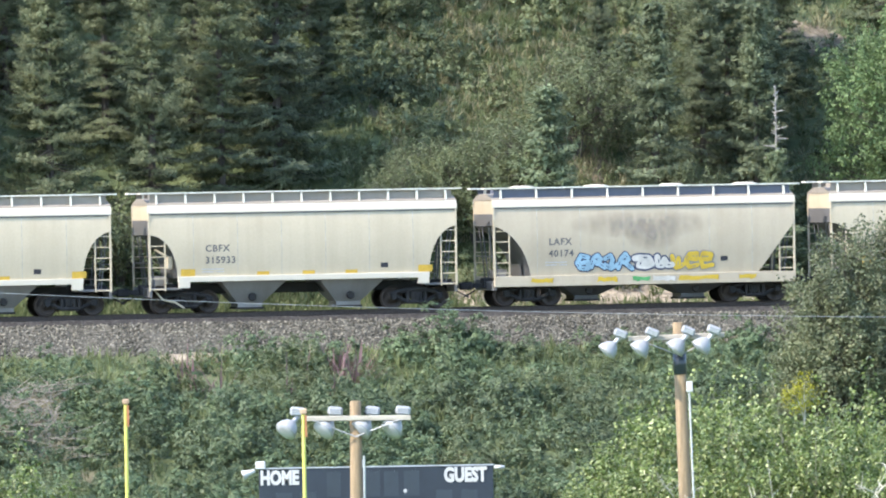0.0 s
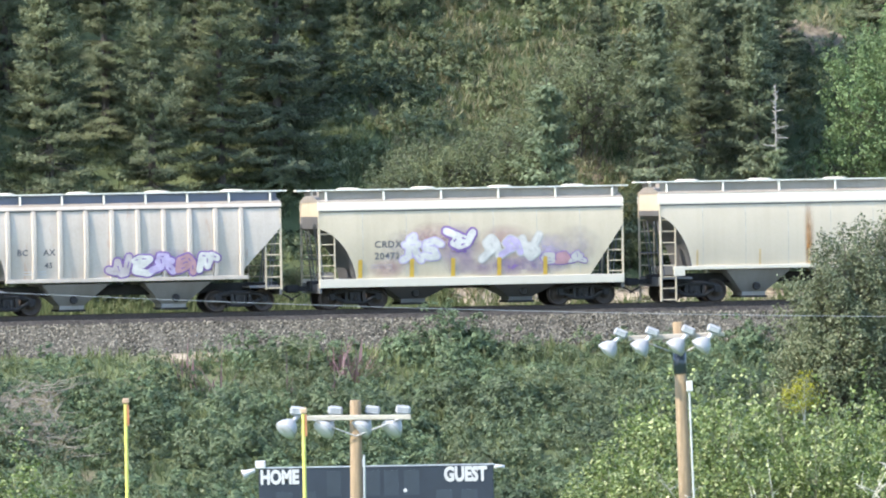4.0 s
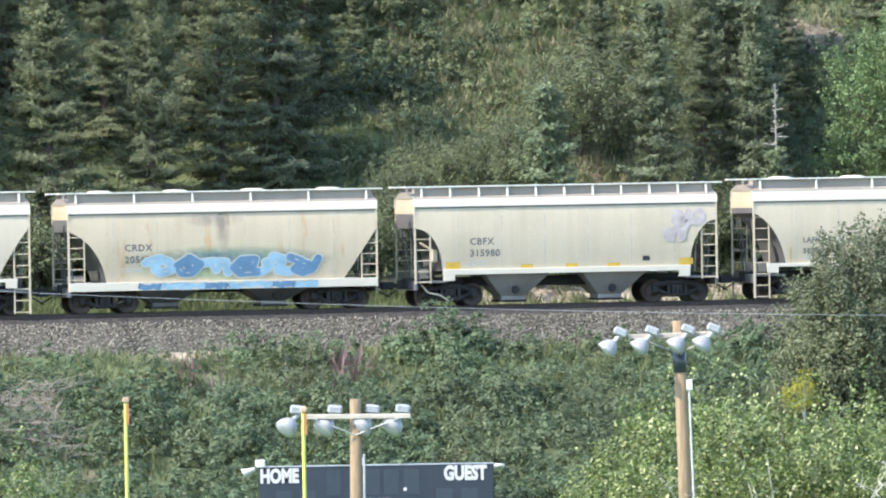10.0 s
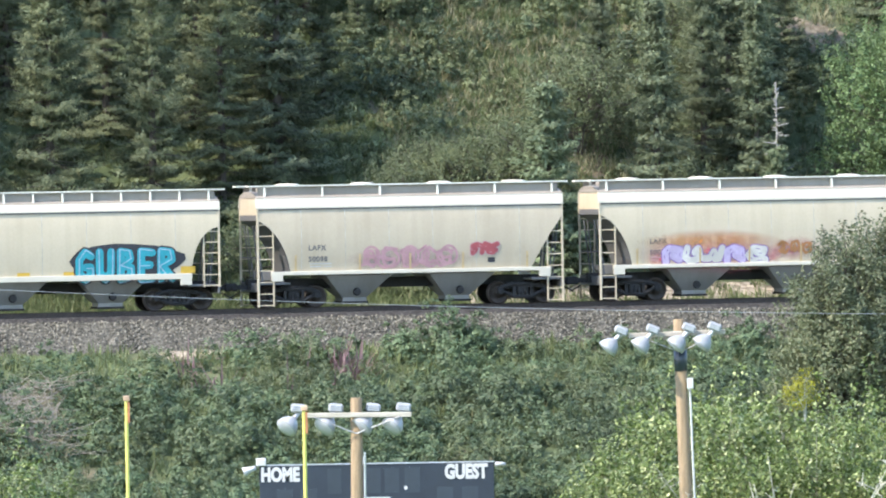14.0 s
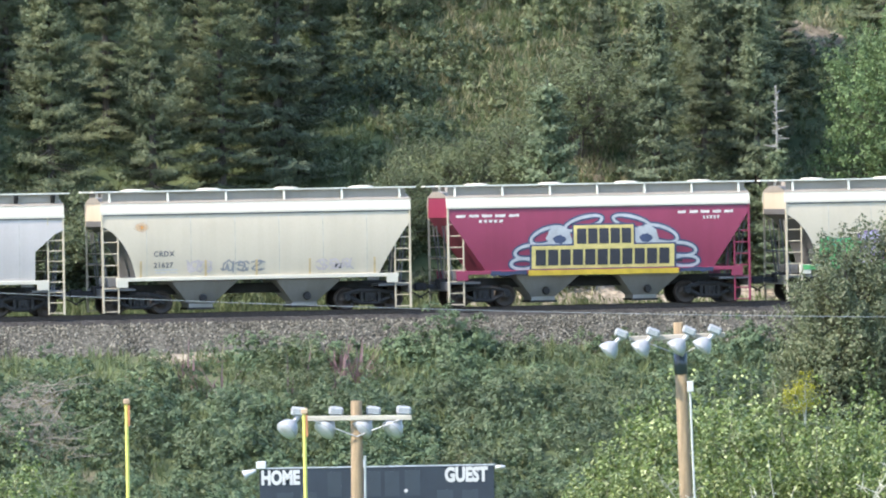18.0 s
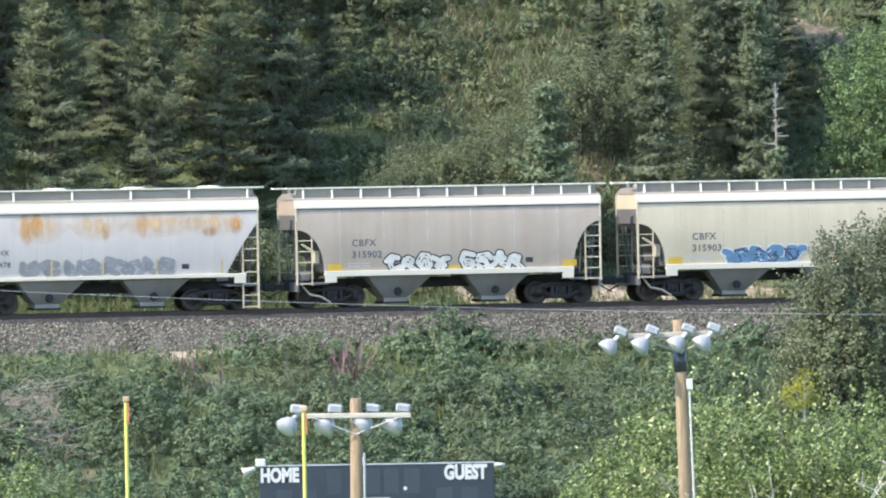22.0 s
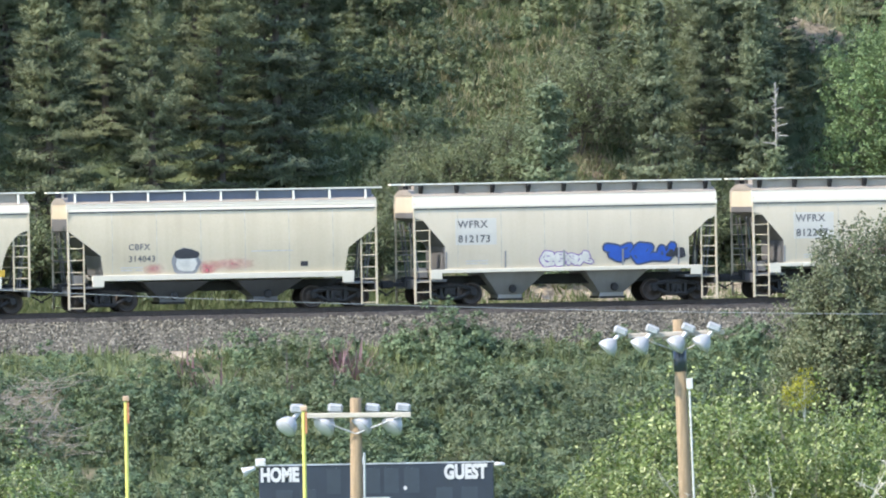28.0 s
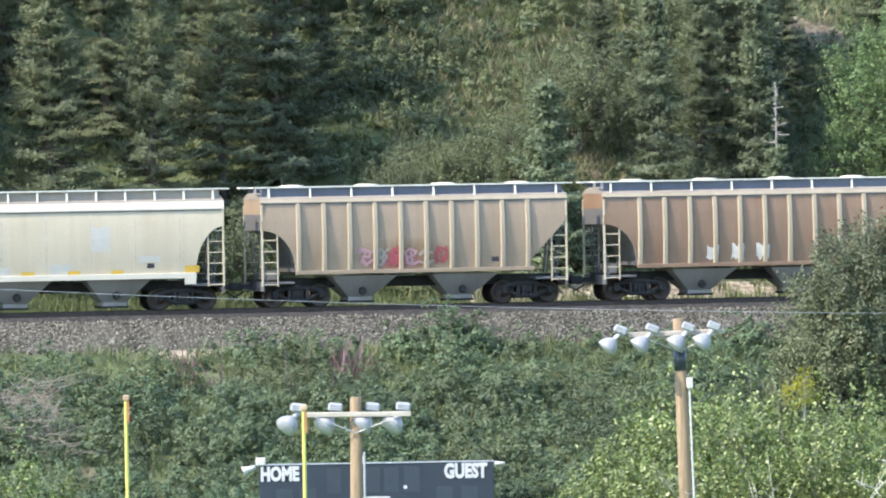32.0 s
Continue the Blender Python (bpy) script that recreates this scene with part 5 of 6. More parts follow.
blot(c, 4.5, 2.22, 0.5, 0.2, "black", 0.018, 313, "paint_shape", 0.12)
for i, (x, z, rx, rz) in enumerate([(3.3, 1.68, 0.5, 0.28), (5.4, 1.7, 0.5, 0.35), (6.3, 1.8, 0.9, 0.25), (5.3, 1.62, 0.3, 0.25)]):
    blot(c, x, z, rx, rz, "coral", 0.005 + 0.002 * i, 314 + i, "paint_patch", 0.2)
rect(c, 7.0, 8.6, 2.26, 2.30, M["markfaint"], "small_print")

for k, num in ((32, "812173"), (33, "812297")):
    c = CARS[k] = freight_car("angled", "p_bright", "clean white hopper car with large lettering" + (" and blue bubbles" if k == 32 else " and pink scrawl"),
                              two("WFRX", num, 1.7, 3.0, 0.27, 0.55))
    rect(c, 1.6, 3.2, 2.35, 3.35, M["s_paleblue"], "faded_patch", 0.002)
    for x in (1.2, 3.5, 5.8, 8.1, 10.3):
        rect(c, x, x + 0.07, 1.46, 2.1, M["s_grey"], "side_stripe", 0.03)
c = CARS[32]
mural(c, 4.9, 6.9, 1.40, 2.1, 4, "white", "purple", 0.11, 0.06, 321)
mural(c, 7.55, 10.15, 1.45, 2.5, 3, "royal", "navy", 0.26, 0.10, 322)
mural(c, 9.8, 10.6, 1.7, 2.2, 2, "black", "navy", 0.07, 0.0, 323)
mural(CARS[33], 3.7, 5.4, 1.65, 2.15, 5, "rose", "coral", 0.04, 0.0, 331)

c = CARS[34] = smooth("LAFX", "50548", "white hopper car with a grey-blue painted-over band", "p_stain")
rect(c, 3.2, 10.2, 1.44, 2.6, M["s_slate"], "grey_band", 0.004, 0.12, 34)
blot(c, 10.5, 2.0, 0.3, 0.7, "stain", 0.006, 6, "brown_streak", 0.1)

c = CARS[35] = A("315930", label="off-white hopper car with pale blue painted-over patches")
for i, (x0, x1, z0, z1) in enumerate([(6.75, 7.5, 2.3, 3.3), (2.9, 3.7, 1.48, 1.8), (5.2, 6.0, 1.48, 1.9), (8.6, 9.4, 1.9, 2.15)]):
    rect(c, x0, x1, z0, z1, M["s_paleblue"], "faded_patch", 0.005, 0.1, i)

tanlab = "faded tan hopper car with pale side ribs and red lettering"
c = CARS[36] = freight_car("ribbed", "p_tan", tanlab)
mural(c, 3.7, 7.2, 1.55, 2.3, 6, ["rose", "stain", "red"], "stain", 0.045, 0.0, 361)
blot(c, 5.4, 1.95, 2.2, 0.75, "rust", 0.003, 362, "stain", 0.1)
blot(c, 5.2, 1.8, 1.4, 0.4, "coral", 0.006, 363, "stain", 0.15)
for k in (37, 38, 39, 40):
    c = CARS[k] = freight_car("ribbed", "p_brown", "faded brown hopper car with pale vertical side ribs and white patches")
    for i in range(3):
        rect(c, 4.0 + i, 4.55 + i, 1.52, 2.2, M["s_white"], "white_patch", 0.006, 0.25, i)
for c in CARS.values():
    settle(c)


# ---- plants ----
def spruce_meshes(seed, height, radius, thin=0.0, mat="spruce"):
    """A spruce: tapered trunk, uneven whorls of limbs that sag and turn up at the tip, flat sprays of needles on side twigs."""
    rg = np.random.default_rng(seed)
    bm = bmesh.new()
    rod(bm, (0, 0, -0.4), (0, 0, height * 0.5), height * 0.013 + 0.03, height * 0.008 + 0.02, 7)
    rod(bm, (0, 0, height * 0.5), (0, 0, height), height * 0.008 + 0.02, 0.012, 6)
    sprays = []
    z = height * 0.04
    while z < height * 0.985:
        f = z / height
        lmax = radius * (1 - f) ** 0.85 * rg.uniform(0.72, 1.12) + 0.10
        droop = 0.22 - 0.62 * (1 - f) + rg.uniform(-0.08, 0.08)
        a0 = rg.uniform(0, 6.28)
        count = int(rg.integers(9, 13))
        for k in range(count):
            if rg.random() < thin:
                continue
            a = a0 + 2 * math.pi * k / count + rg.normal(0, 0.22)
            ln = lmax * rg.uniform(0.4, 1.2)
            rise = droop + rg.uniform(-0.10, 0.10)
            zz = z + rg.uniform(-0.14, 0.14)
            d = np.array([math.cos(a), math.sin(a), 0.0])
            side = np.array([-d[1], d[0], 0.0])
            tip = d * (ln * 0.6) + np.array([0, 0, zz + ln * (rise * 0.6 + 0.28 * 0.6 ** 3)])
            if f < 0.93 and ln > 0.35:
                rod(bm, (0, 0, zz), tuple(tip), 0.012 + 0.010 * ln, 0.008, 4, False)
            n = max(6, int(ln * 13))
            t = np.linspace(0.18, 1.0, n) ** 0.85
            base = d[None] * (ln * t)[:, None] + np.stack([0 * t, 0 * t, zz + ln * (rise * t + 0.28 * t ** 3)], 1)
            wid = 0.34 * ln * (1.04 - t) + 0.10
            for sg in (-1, 1):
                way = d[None] * 0.55 + side[None] * sg + np.array([0, 0, -0.10]) + rg.normal(0, 0.12, (n, 3))
                for u in (0.1, 0.4, 0.7, 1.0):
                    pos = base + way * (wid * u)[:, None] + rg.normal(0, 0.02, (n, 3))
                    no = np.array([0, 0, 1.0]) + d[None] * (0.25 - rise * 0.5) + rg.normal(0, 0.28, (n, 3))
                    sprays.append(leaf_cards(pos, no, rg.uniform(0.11, 0.22, n) * (1.1 - 0.3 * u), rg.uniform(0.035, 0.06, n), way + rg.normal(0, 0.25, (n, 3)), rg))
            for _ in range(2):
                no = d[None] + np.array([0, 0, 0.4]) + rg.normal(0, 0.4, (n, 3))
                sprays.append(leaf_cards(base * np.array([rg.uniform(0.5, 1.0)] * 2 + [1.0]) + rg.normal(0, 0.06, (n, 3)), no, rg.uniform(0.12, 0.26, n), 0.085, np.array([[0, 0, -1.0]]) + d[None] * 0.3 + rg.normal(0, 0.3, (n, 3)), rg))
        z += (0.27 + 0.018 * height * (1 - f)) * rg.uniform(0.75, 1.3)
    n = 10
    sprays.append(leaf_cards(np.stack([np.zeros(n), np.zeros(n), np.linspace(height * 0.95, height, n)], 1), rg.normal(size=(n, 3)), 0.18, 0.05, np.array([[0, 0, 1.0]]) + rg.normal(0, 0.5, (n, 3)), rg))
    v, f = merged(sprays)
    return bm, mesh_np("crown", v, f, M[mat])


def spruce(name, seed, height, radius, label, mat="spruce", **k):
    bm, crown = spruce_meshes(seed, height, radius, mat=mat, **k)
    tree = tagged(new(name), label, "spruce tree", "spruces on the hillside")
    part("trunk", bm, M["bark"], tree)
    hang("crown", crown, tree)
    return tree


def branchy(rg, height, spread, limbs, trunk_r, lean=0.15, low=0.25):
    """Trunk and forking limbs; returns the mesh and the points where leaves gather, with their reach."""
    bm = bmesh.new()
    tips = []
    top = np.array([rg.normal(0, lean), rg.normal(0, lean), 1.0]) * height * 0.92
    mid = top * 0.5 + np.array([rg.normal(0, 0.12), rg.normal(0, 0.12), 0])
    rod(bm, (0, 0, -0.4), tuple(mid), trunk_r, trunk_r * 0.65, 7)
    rod(bm, tuple(mid), tuple(top), trunk_r * 0.65, trunk_r * 0.15, 6)
    tips.append((top, 0.5))
    for i in range(limbs):
        f = rg.uniform(low, 0.95)
        p = mid * (f / 0.5) if f < 0.5 else mid + (top - mid) * ((f - 0.5) / 0.5)
        a = rg.uniform(0, 2 * math.pi)
        out = spread * (1.05 - 0.62 * f) * rg.uniform(0.6, 1.1)
        q = p + np.array([math.cos(a) * out, math.sin(a) * out, out * rg.uniform(0.25, 0.9)])
        q[2] = min(q[2], height * rg.uniform(0.9, 1.04))
        rod(bm, tuple(p), tuple(q), trunk_r * 0.30 * (1.2 - f) + 0.012, 0.008, 5, False)
        for t in (0.5, 0.75, 1.0):
            w = p + (q - p) * t
            tips.append((w, 0.55 + 0.3 * (1 - f)))
            for _ in range(2):
                b = w + rg.normal(0, 0.4, 3) * spread * 0.28
                rod(bm, tuple(w), tuple(b), 0.012, 0.004, 3, False)
                tips.append((b, 0.5))
    return bm, tips


def broad_tree(name, seed, height, spread, shoots, per, leaf, mat, label, category="tree", bark="palebark", trunk_r=0.09, low=0.12, reach=(0.5, 1.1), peaks=5, group="", up=0.8):
    """A leafy tree: stems that fork to limbs, and a lumpy crown of upright shoots with leaves set along them."""
    rg = np.random.default_rng(seed)
    bm = bmesh.new()
    heads = []
    for i in range(peaks):
        a, r = 2 * math.pi * (i + rg.uniform(-0.3, 0.3)) / peaks, spread * rg.uniform(0.25, 0.62) * (i > 0)
        h = height * (rg.uniform(0.68, 0.92) if i else 1.0)
        mid = np.array([math.cos(a) * r, math.sin(a) * r, h * 0.56])
        fork = np.array([math.cos(a) * r * 0.25, math.sin(a) * r * 0.25, height * rg.uniform(0.16, 0.3)])
        rod(bm, (0, 0, -0.4), tuple(fork), trunk_r * (1 if i == 0 else 0.7), trunk_r * 0.55, 7)
        top = mid + np.array([0, 0, h * 0.3])
        rod(bm, tuple(fork), tuple(top), trunk_r * 0.55, trunk_r * 0.15, 6)
        heads.append((mid, np.array([spread * rg.uniform(0.42, 0.62), spread * rg.uniform(0.42, 0.62), h * 0.44]), fork, top))
    items = []
    for k in range(shoots):
        c, r, fork, top = heads[k % peaks]
        d = rg.normal(size=3)
        d[2] = d[2] * 0.9 + 0.1
        d /= np.linalg.norm(d)
        foot = c + d * r * rg.uniform(0.45, 1.0) ** 0.5 * (1 + 0.16 * math.sin(3 * d[0] + 5 * d[2] + seed))
        if foot[2] < height * low:
            foot[2] = height * low * rg.uniform(0.4, 1.0)
        ln = rg.uniform(*reach)
        way = np.array([0, 0, up]) + d * 0.75 + rg.normal(0, 0.28, 3)
        way /= np.linalg.norm(way)
        if k % 3 == 0:
            s0 = fork + (top - fork) * min(0.95, max(0.0, (foot[2] - fork[2]) / (top[2] - fork[2]) - rg.uniform(0.1, 0.25)))
            rod(bm, tuple(s0), tuple(foot), 0.016, 0.008, 4, False)
            rod(bm, tuple(foot), tuple(foot + way * ln * 0.8), 0.008, 0.003, 3, False)
        m = int(per * ln * rg.uniform(0.8, 1.25))
        t = rg.uniform(-0.25, 1.0, m)
        off = rg.normal(size=(m, 3))
        off /= np.linalg.norm(off, axis=1, keepdims=True)
        pos = foot + way[None] * (t * ln)[:, None] + off * (rg.uniform(0.05, 0.20, m) * (1.25 - 0.7 * t))[:, None]
        no = off * 0.7 + d[None] * 0.5 + np.array([0, 0, 0.35]) + rg.normal(0, 0.55, (m, 3))
        items.append(leaf_cards(pos, no, leaf * rg.uniform(0.7, 1.3, m), leaf * 0.72 * rg.uniform(0.75, 1.2, m), off + np.array([0, 0, -0.35]) + rg.normal(0, 0.3, (m, 3)), rg))
    v, f = merged(items)
    v[:, 2] = np.maximum(v[:, 2], 0.02)
    tree = tagged(new(name), label, category, group)
    part("trunk", bm, M[bark], tree)
    hang("crown", mesh_np("crown", v, f, M[mat]), tree)
    return tree


def plant(tree, b, n, turn=0.0, scale=1.0, dz=0.0):
    s, n = spot(b, n)
    p = world(s, n, ground_z(s, n) + dz - 0.1)
    tree.matrix_basis = Matrix.LocRotScale(p, Euler((0, 0, radians(turn))), Vector((scale, scale, scale)))
    return tree


def again(tree, b, n, turn, scale=1.0, dz=0.0):
    s, n = spot(b, n)
    p = world(s, n, ground_z(s, n) + dz - 0.1)
    t = copy_thing(tree, Matrix.LocRotScale(p, Euler((0, 0, radians(turn))), None))
    t.scale = (scale, scale, scale)
    return t


def thicket(name, label, mat, domes, leaf, per, rg, size=(0.5, 1.3), tall=1.0, cat="shrubs", sink=0.2, aspect=0.62, twig=22):
    """Undergrowth that nobody could count: shrubs made of leafy sprigs that stand out from uneven domes."""
    items = []
    for s, n, k in domes:
        r = rg.uniform(*size) * k
        h = r * rg.uniform(0.7, 1.6) * tall
        m = max(6, int(per * r * r))
        d = rg.normal(size=(m, 3))
        d[:, 2] = np.abs(d[:, 2]) + 0.1
        d /= np.linalg.norm(d, axis=1, keepdims=True)
        rad = rg.uniform(0.35, 1.12, m) ** 0.6
        c = np.array(world(s, n, ground_z(s, n) - sink))
        mid = c + d * rad[:, None] * np.array([r, r, h])
        reach = rg.uniform(0.10, 0.26, m)
        q = rg.normal(size=(m, twig, 3))
        q /= np.linalg.norm(q, axis=2, keepdims=True)
        pos = (mid[:, None] + q * reach[:, None, None] * rg.uniform(0.3, 1.0, (m, twig, 1)) * np.array([1, 1, 0.8])).reshape(-1, 3)
        no = (q * 0.8 + d[:, None] * 0.8 + np.array([0, 0, 0.4])).reshape(-1, 3) + rg.normal(0, 0.35, (m * twig, 3))
        items.append(leaf_cards(pos, no, leaf * rg.uniform(0.6, 1.35, len(pos)), leaf * aspect * rg.uniform(0.7, 1.2, len(pos)), None, rg))
    v, f = merged(items)
    return tagged(new(name, mesh_np(name, v, f, M[mat])), label, cat, kind="stuff")


def tufts(name, label, mat, pts, rg, height=0.5, blades=14, width=0.035, cat="grass", lean=0.32):
    items = []
    for s, n in pts:
        m = int(blades * rg.uniform(0.6, 1.4))
        c = np.array(world(s, n, ground_z(s, n) - 0.04))
        pos = c + np.concatenate([rg.normal(0, 0.13, (m, 2)), np.zeros((m, 1))], 1)
        al = np.array([0, 0, 1.0]) + rg.normal(0, lean, (m, 3))
        items.append(leaf_cards(pos, rg.normal(size=(m, 3)), height * rg.uniform(0.5, 1.25, m), width * rg.uniform(0.7, 1.6, m), al, rg))
    v, f = merged(items)
    return tagged(new(name, mesh_np(name, v, f, M[mat])), label, cat, kind="stuff")


def bank_plants():
    rg = np.random.default_rng(21)
    low, dark, pale = [], [], []
    for _ in range(1150):
        b, n = rg.uniform(-66, 62), rg.uniform(-30, -4.6)
        s, n = spot(b, n)
        # the growth stays off the stones on one stretch and climbs onto them on the other
        edge = -5.0 if b < -24 else -4.3 if b < -8 else -3.9 if b < 4 else -4.5
        if n > edge - 0.1:
            continue
        k = 0.75 + 0.55 * fnoise(s, n, 0.22, 9)
        if n > edge - 1.2:
            k *= 0.72
        if b > -8 and n > edge - 2.2:
            k = rg.uniform(1.0, 1.35) if b < 5 else rg.uniform(0.6, 0.9)
        elif rg.random() < 0.10:
            k *= 1.55
        p = fnoise(s, n, 0.17, 2)
        (pale if p > 0.22 else dark if p < -0.2 else low).append((s, n, max(0.4, k)))
    for _ in range(46):
        b = rg.uniform(-7, 42)
        low.append((*spot(b, rg.uniform(-5.7, -4.9)), rg.uniform(1.0, 1.3) if b < 4 else rg.uniform(0.55, 0.95)))
    for _ in range(230):
        b, n = rg.uniform(-62, 46), rg.uniform(-29, -10.5)
        s, n = spot(b, n)
        p = fnoise(s, n, 0.17, 2) + rg.normal(0, 0.12)
        (dark if p < -0.1 or (4 < b < 30 and n < -14) else pale if p > 0.2 else low).append((s, n, rg.uniform(1.2, 1.6)))
    thicket("bank_shrubs", "dense green shrubs covering the railway bank", "shrub", low, 0.14, 22, rg, (0.6, 1.1), 1.15)
    thicket("bank_shrubs_dark", "darker leafy shrubs on the railway bank", "willow", dark, 0.14, 22, rg, (0.6, 1.15), 1.2)
    thicket("bank_weeds", "yellow-green weeds and brush on the bank", "shrub2", pale, 0.16, 20, rg, (0.55, 1.0), 1.25, aspect=0.4)
    pts = [spot(rg.uniform(-60, 50), rg.uniform(-9, -4.7)) for _ in range(300)] + [spot(rg.uniform(-62, 40), rg.uniform(-28, -5)) for _ in range(2000)]
    tufts("bank_grass", "tall grass along the ballast edge", "grass", pts, rg, 0.66, 11, 0.04, lean=0.25)
    fl = [spot(rg.uniform(-14, -10.5), rg.uniform(-9, -7.5)) for _ in range(16)] + [spot(rg.uniform(-40, -5), rg.uniform(-12, -7)) for _ in range(10)]
    tufts("fireweed", "pink fireweed spikes standing over the shrubs", "flower", fl, rg, 1.65, 5, 0.06, "wildflowers", 0.10)
    tufts("bank_dry_brush", "dry brown brush on the bank", "drygrass", [spot(rg.uniform(-57, -49.5), rg.uniform(-18, -11)) for _ in range(420)], rg, 0.95, 14, 0.04, "brush", 0.6)
    # dead brush at the foot of the bank
    bm = bmesh.new()
    for _ in range(420):
        s, n = spot(rg.uniform(-58, -49.5), rg.uniform(-18, -12))
        p = np.array(world(s, n, ground_z(s, n) + rg.uniform(0.2, 1.3)))
        d = rg.normal(0, 1, 3) * np.array([0.9, 0.5, 0.45])
        rod(bm, tuple(p), tuple(p + d), 0.016, 0.005, 4, False)
    tagged(part("dead_brush", bm, M["greywood"]), "tangle of dead grey branches on the bank", "brush", kind="stuff")


BARE = [(*spot(46.6, 25.4), 1.7, 1.1), (*spot(17.5, 19), 1.1, 2.2), (*spot(34, 14), 1.8, 1.6)]


def bare_patch(s, n, w, d, material, seed):
    """An uneven patch of open soil that lies on the slope."""
    rg = random.Random(seed)
    rim = [(s + w * math.cos(a) * q, n + d * math.sin(a) * q) for a, q in ((2 * math.pi * i / 22, rg.uniform(0.7, 1.15)) for i in range(22))]
    verts = [world(s, n, ground_z(s, n) + 0.12)] + [world(s + (a - s) * f, n + (b - n) * f, ground_z(s + (a - s) * f, n + (b - n) * f) + (0.12 if f < 1 else 0.02)) for f in (0.35, 0.7, 1.0) for a, b in rim]
    faces = [(0, 1 + i, 1 + (i + 1) % 22) for i in range(22)]
    for k in (0, 22):
        for i in range(22):
            j = (i + 1) % 22
            faces += [(1 + k + i, 23 + k + i, 23 + k + j), (1 + k + i, 23 + k + j, 1 + k + j)]
    tagged(new("soil_patch", mesh_np("soil_patch", verts, faces, material, True)), "open patch of dry tan soil on the slope", "soil", kind="structure")


for i, q in enumerate(BARE):
    bare_patch(*q, M["soil"], i)
tagged(grid_sheet("access_road", [2.6 + 1.2 * i for i in range(40)], [7.9, 8.3, 8.7, 9.1, 9.5, 9.8], M["dirt"], 0.06), "pale gravel access road beside the track", "road", kind="structure")
bare_patch(*spot(-31, -5.0), 2.4, 0.55, M["dirt"], 9)


def hill_plants():
    rg = np.random.default_rng(33)
    a, b2, g, dry = [], [], [], []
    for _ in range(1250):
        b, n = rg.uniform(-64, 64), rg.uniform(8.8, 34)
        s, n = spot(b, n)
        if any((s - ps) ** 2 / pw ** 2 + (n - pn) ** 2 / pd ** 2 < 1 for ps, pn, pw, pd in BARE):
            continue
        if s > 2.4 and n < 10.2:
            continue
        k = 0.8 + 0.6 * fnoise(s, n, 0.2, 4)
        bald = fnoise(s, n, 0.24, 8)
        if bald > 0.30 and b > 0:
            dry.append((s, n))
            continue
        (a if fnoise(s, n, 0.16, 6) > -0.05 else b2).append((s, n, max(0.35, k)))
    for _ in range(90):
        b, n = rg.uniform(-12, 62), rg.uniform(12, 32)
        s, n = spot(b, n)
        if any((s - ps) ** 2 / (pw + 1.5) ** 2 + (n - pn) ** 2 / (pd + 1.5) ** 2 < 1 for ps, pn, pw, pd in BARE):
            continue
        (a if rg.random() < 0.7 else b2).append((s, n, rg.uniform(1.25, 1.9)))
    thicket("hill_shrubs", "mixed green shrubs on the hillside", "shrub2", a, 0.135, 22, rg, (0.55, 1.1), 1.05, twig=22)
    thicket("hill_shrubs_dark", "dark leafy undergrowth on the hillside", "willow", b2, 0.135, 22, rg, (0.55, 1.15), 1.05, twig=22)
    for _ in range(700):
        dry.append(spot(rg.uniform(0, 60), rg.uniform(9, 32)))
    meadow = [spot(rg.uniform(-62, 62), rg.uniform(9, 34)) for _ in range(1900)]
    meadow += [spot(rg.uniform(-14, 24), rg.uniform(14, 32)) for _ in range(1500)]
    dry += [spot(rg.uniform(-8, 24), rg.uniform(15, 30)) for _ in range(760)]
    tufts("hill_grass", "tall green grass and herbs on the hillside", "grass", meadow, rg, 0.5, 15, 0.05)
    tufts("hill_dry_grass", "dry tan grass on the open hillside", "drygrass", dry, rg, 0.55, 16, 0.04)
    pts = [q for q in (spot(rg.uniform(-62, 62), rg.uniform(4.2, 9.6)) for _ in range(3000)) if not (q[0] > 2.8 + rg.uniform(-1.5, 1.5) and 7.6 < q[1] < 9.5) or rg.random() < 0.12]
    tufts("trackside_grass", "tall yellow-green grass beyond the track", "grass", pts, rg, 0.6, 16, 0.045)


bank_plants()
hill_plants()

# spruces: large dark ones on one half, slim ones on the other
SPR = [spruce("spruce", 101, 13.5, 3.1, "tall dark green spruce with drooping limbs"),
       spruce("spruce", 102, 11.0, 2.3, "dark green spruce with a ragged crown", thin=0.12),
       spruce("spruce", 103, 8.0, 1.6, "slim pointed green spruce", mat="spruce2"),
       spruce("spruce", 104, 5.2, 1.55, "young blue-green spruce with a full crown", mat="spruce3"),
       spruce("spruce", 105, 15.0, 3.0, "tall spruce with thin lower limbs", thin=0.12)]
FIRST = [(-49.6, 13, 0, 1.0), (-20.8, 16.2, 40, 1.25), (39.7, 12.0, 0, 1.28), (13.3, 10.6, 20, 1.5), (-36.7, 13.0, 0, 0.86)]
for t, (b, n, turn, sc) in zip(SPR, FIRST):
    plant(t, b, n, turn, sc)
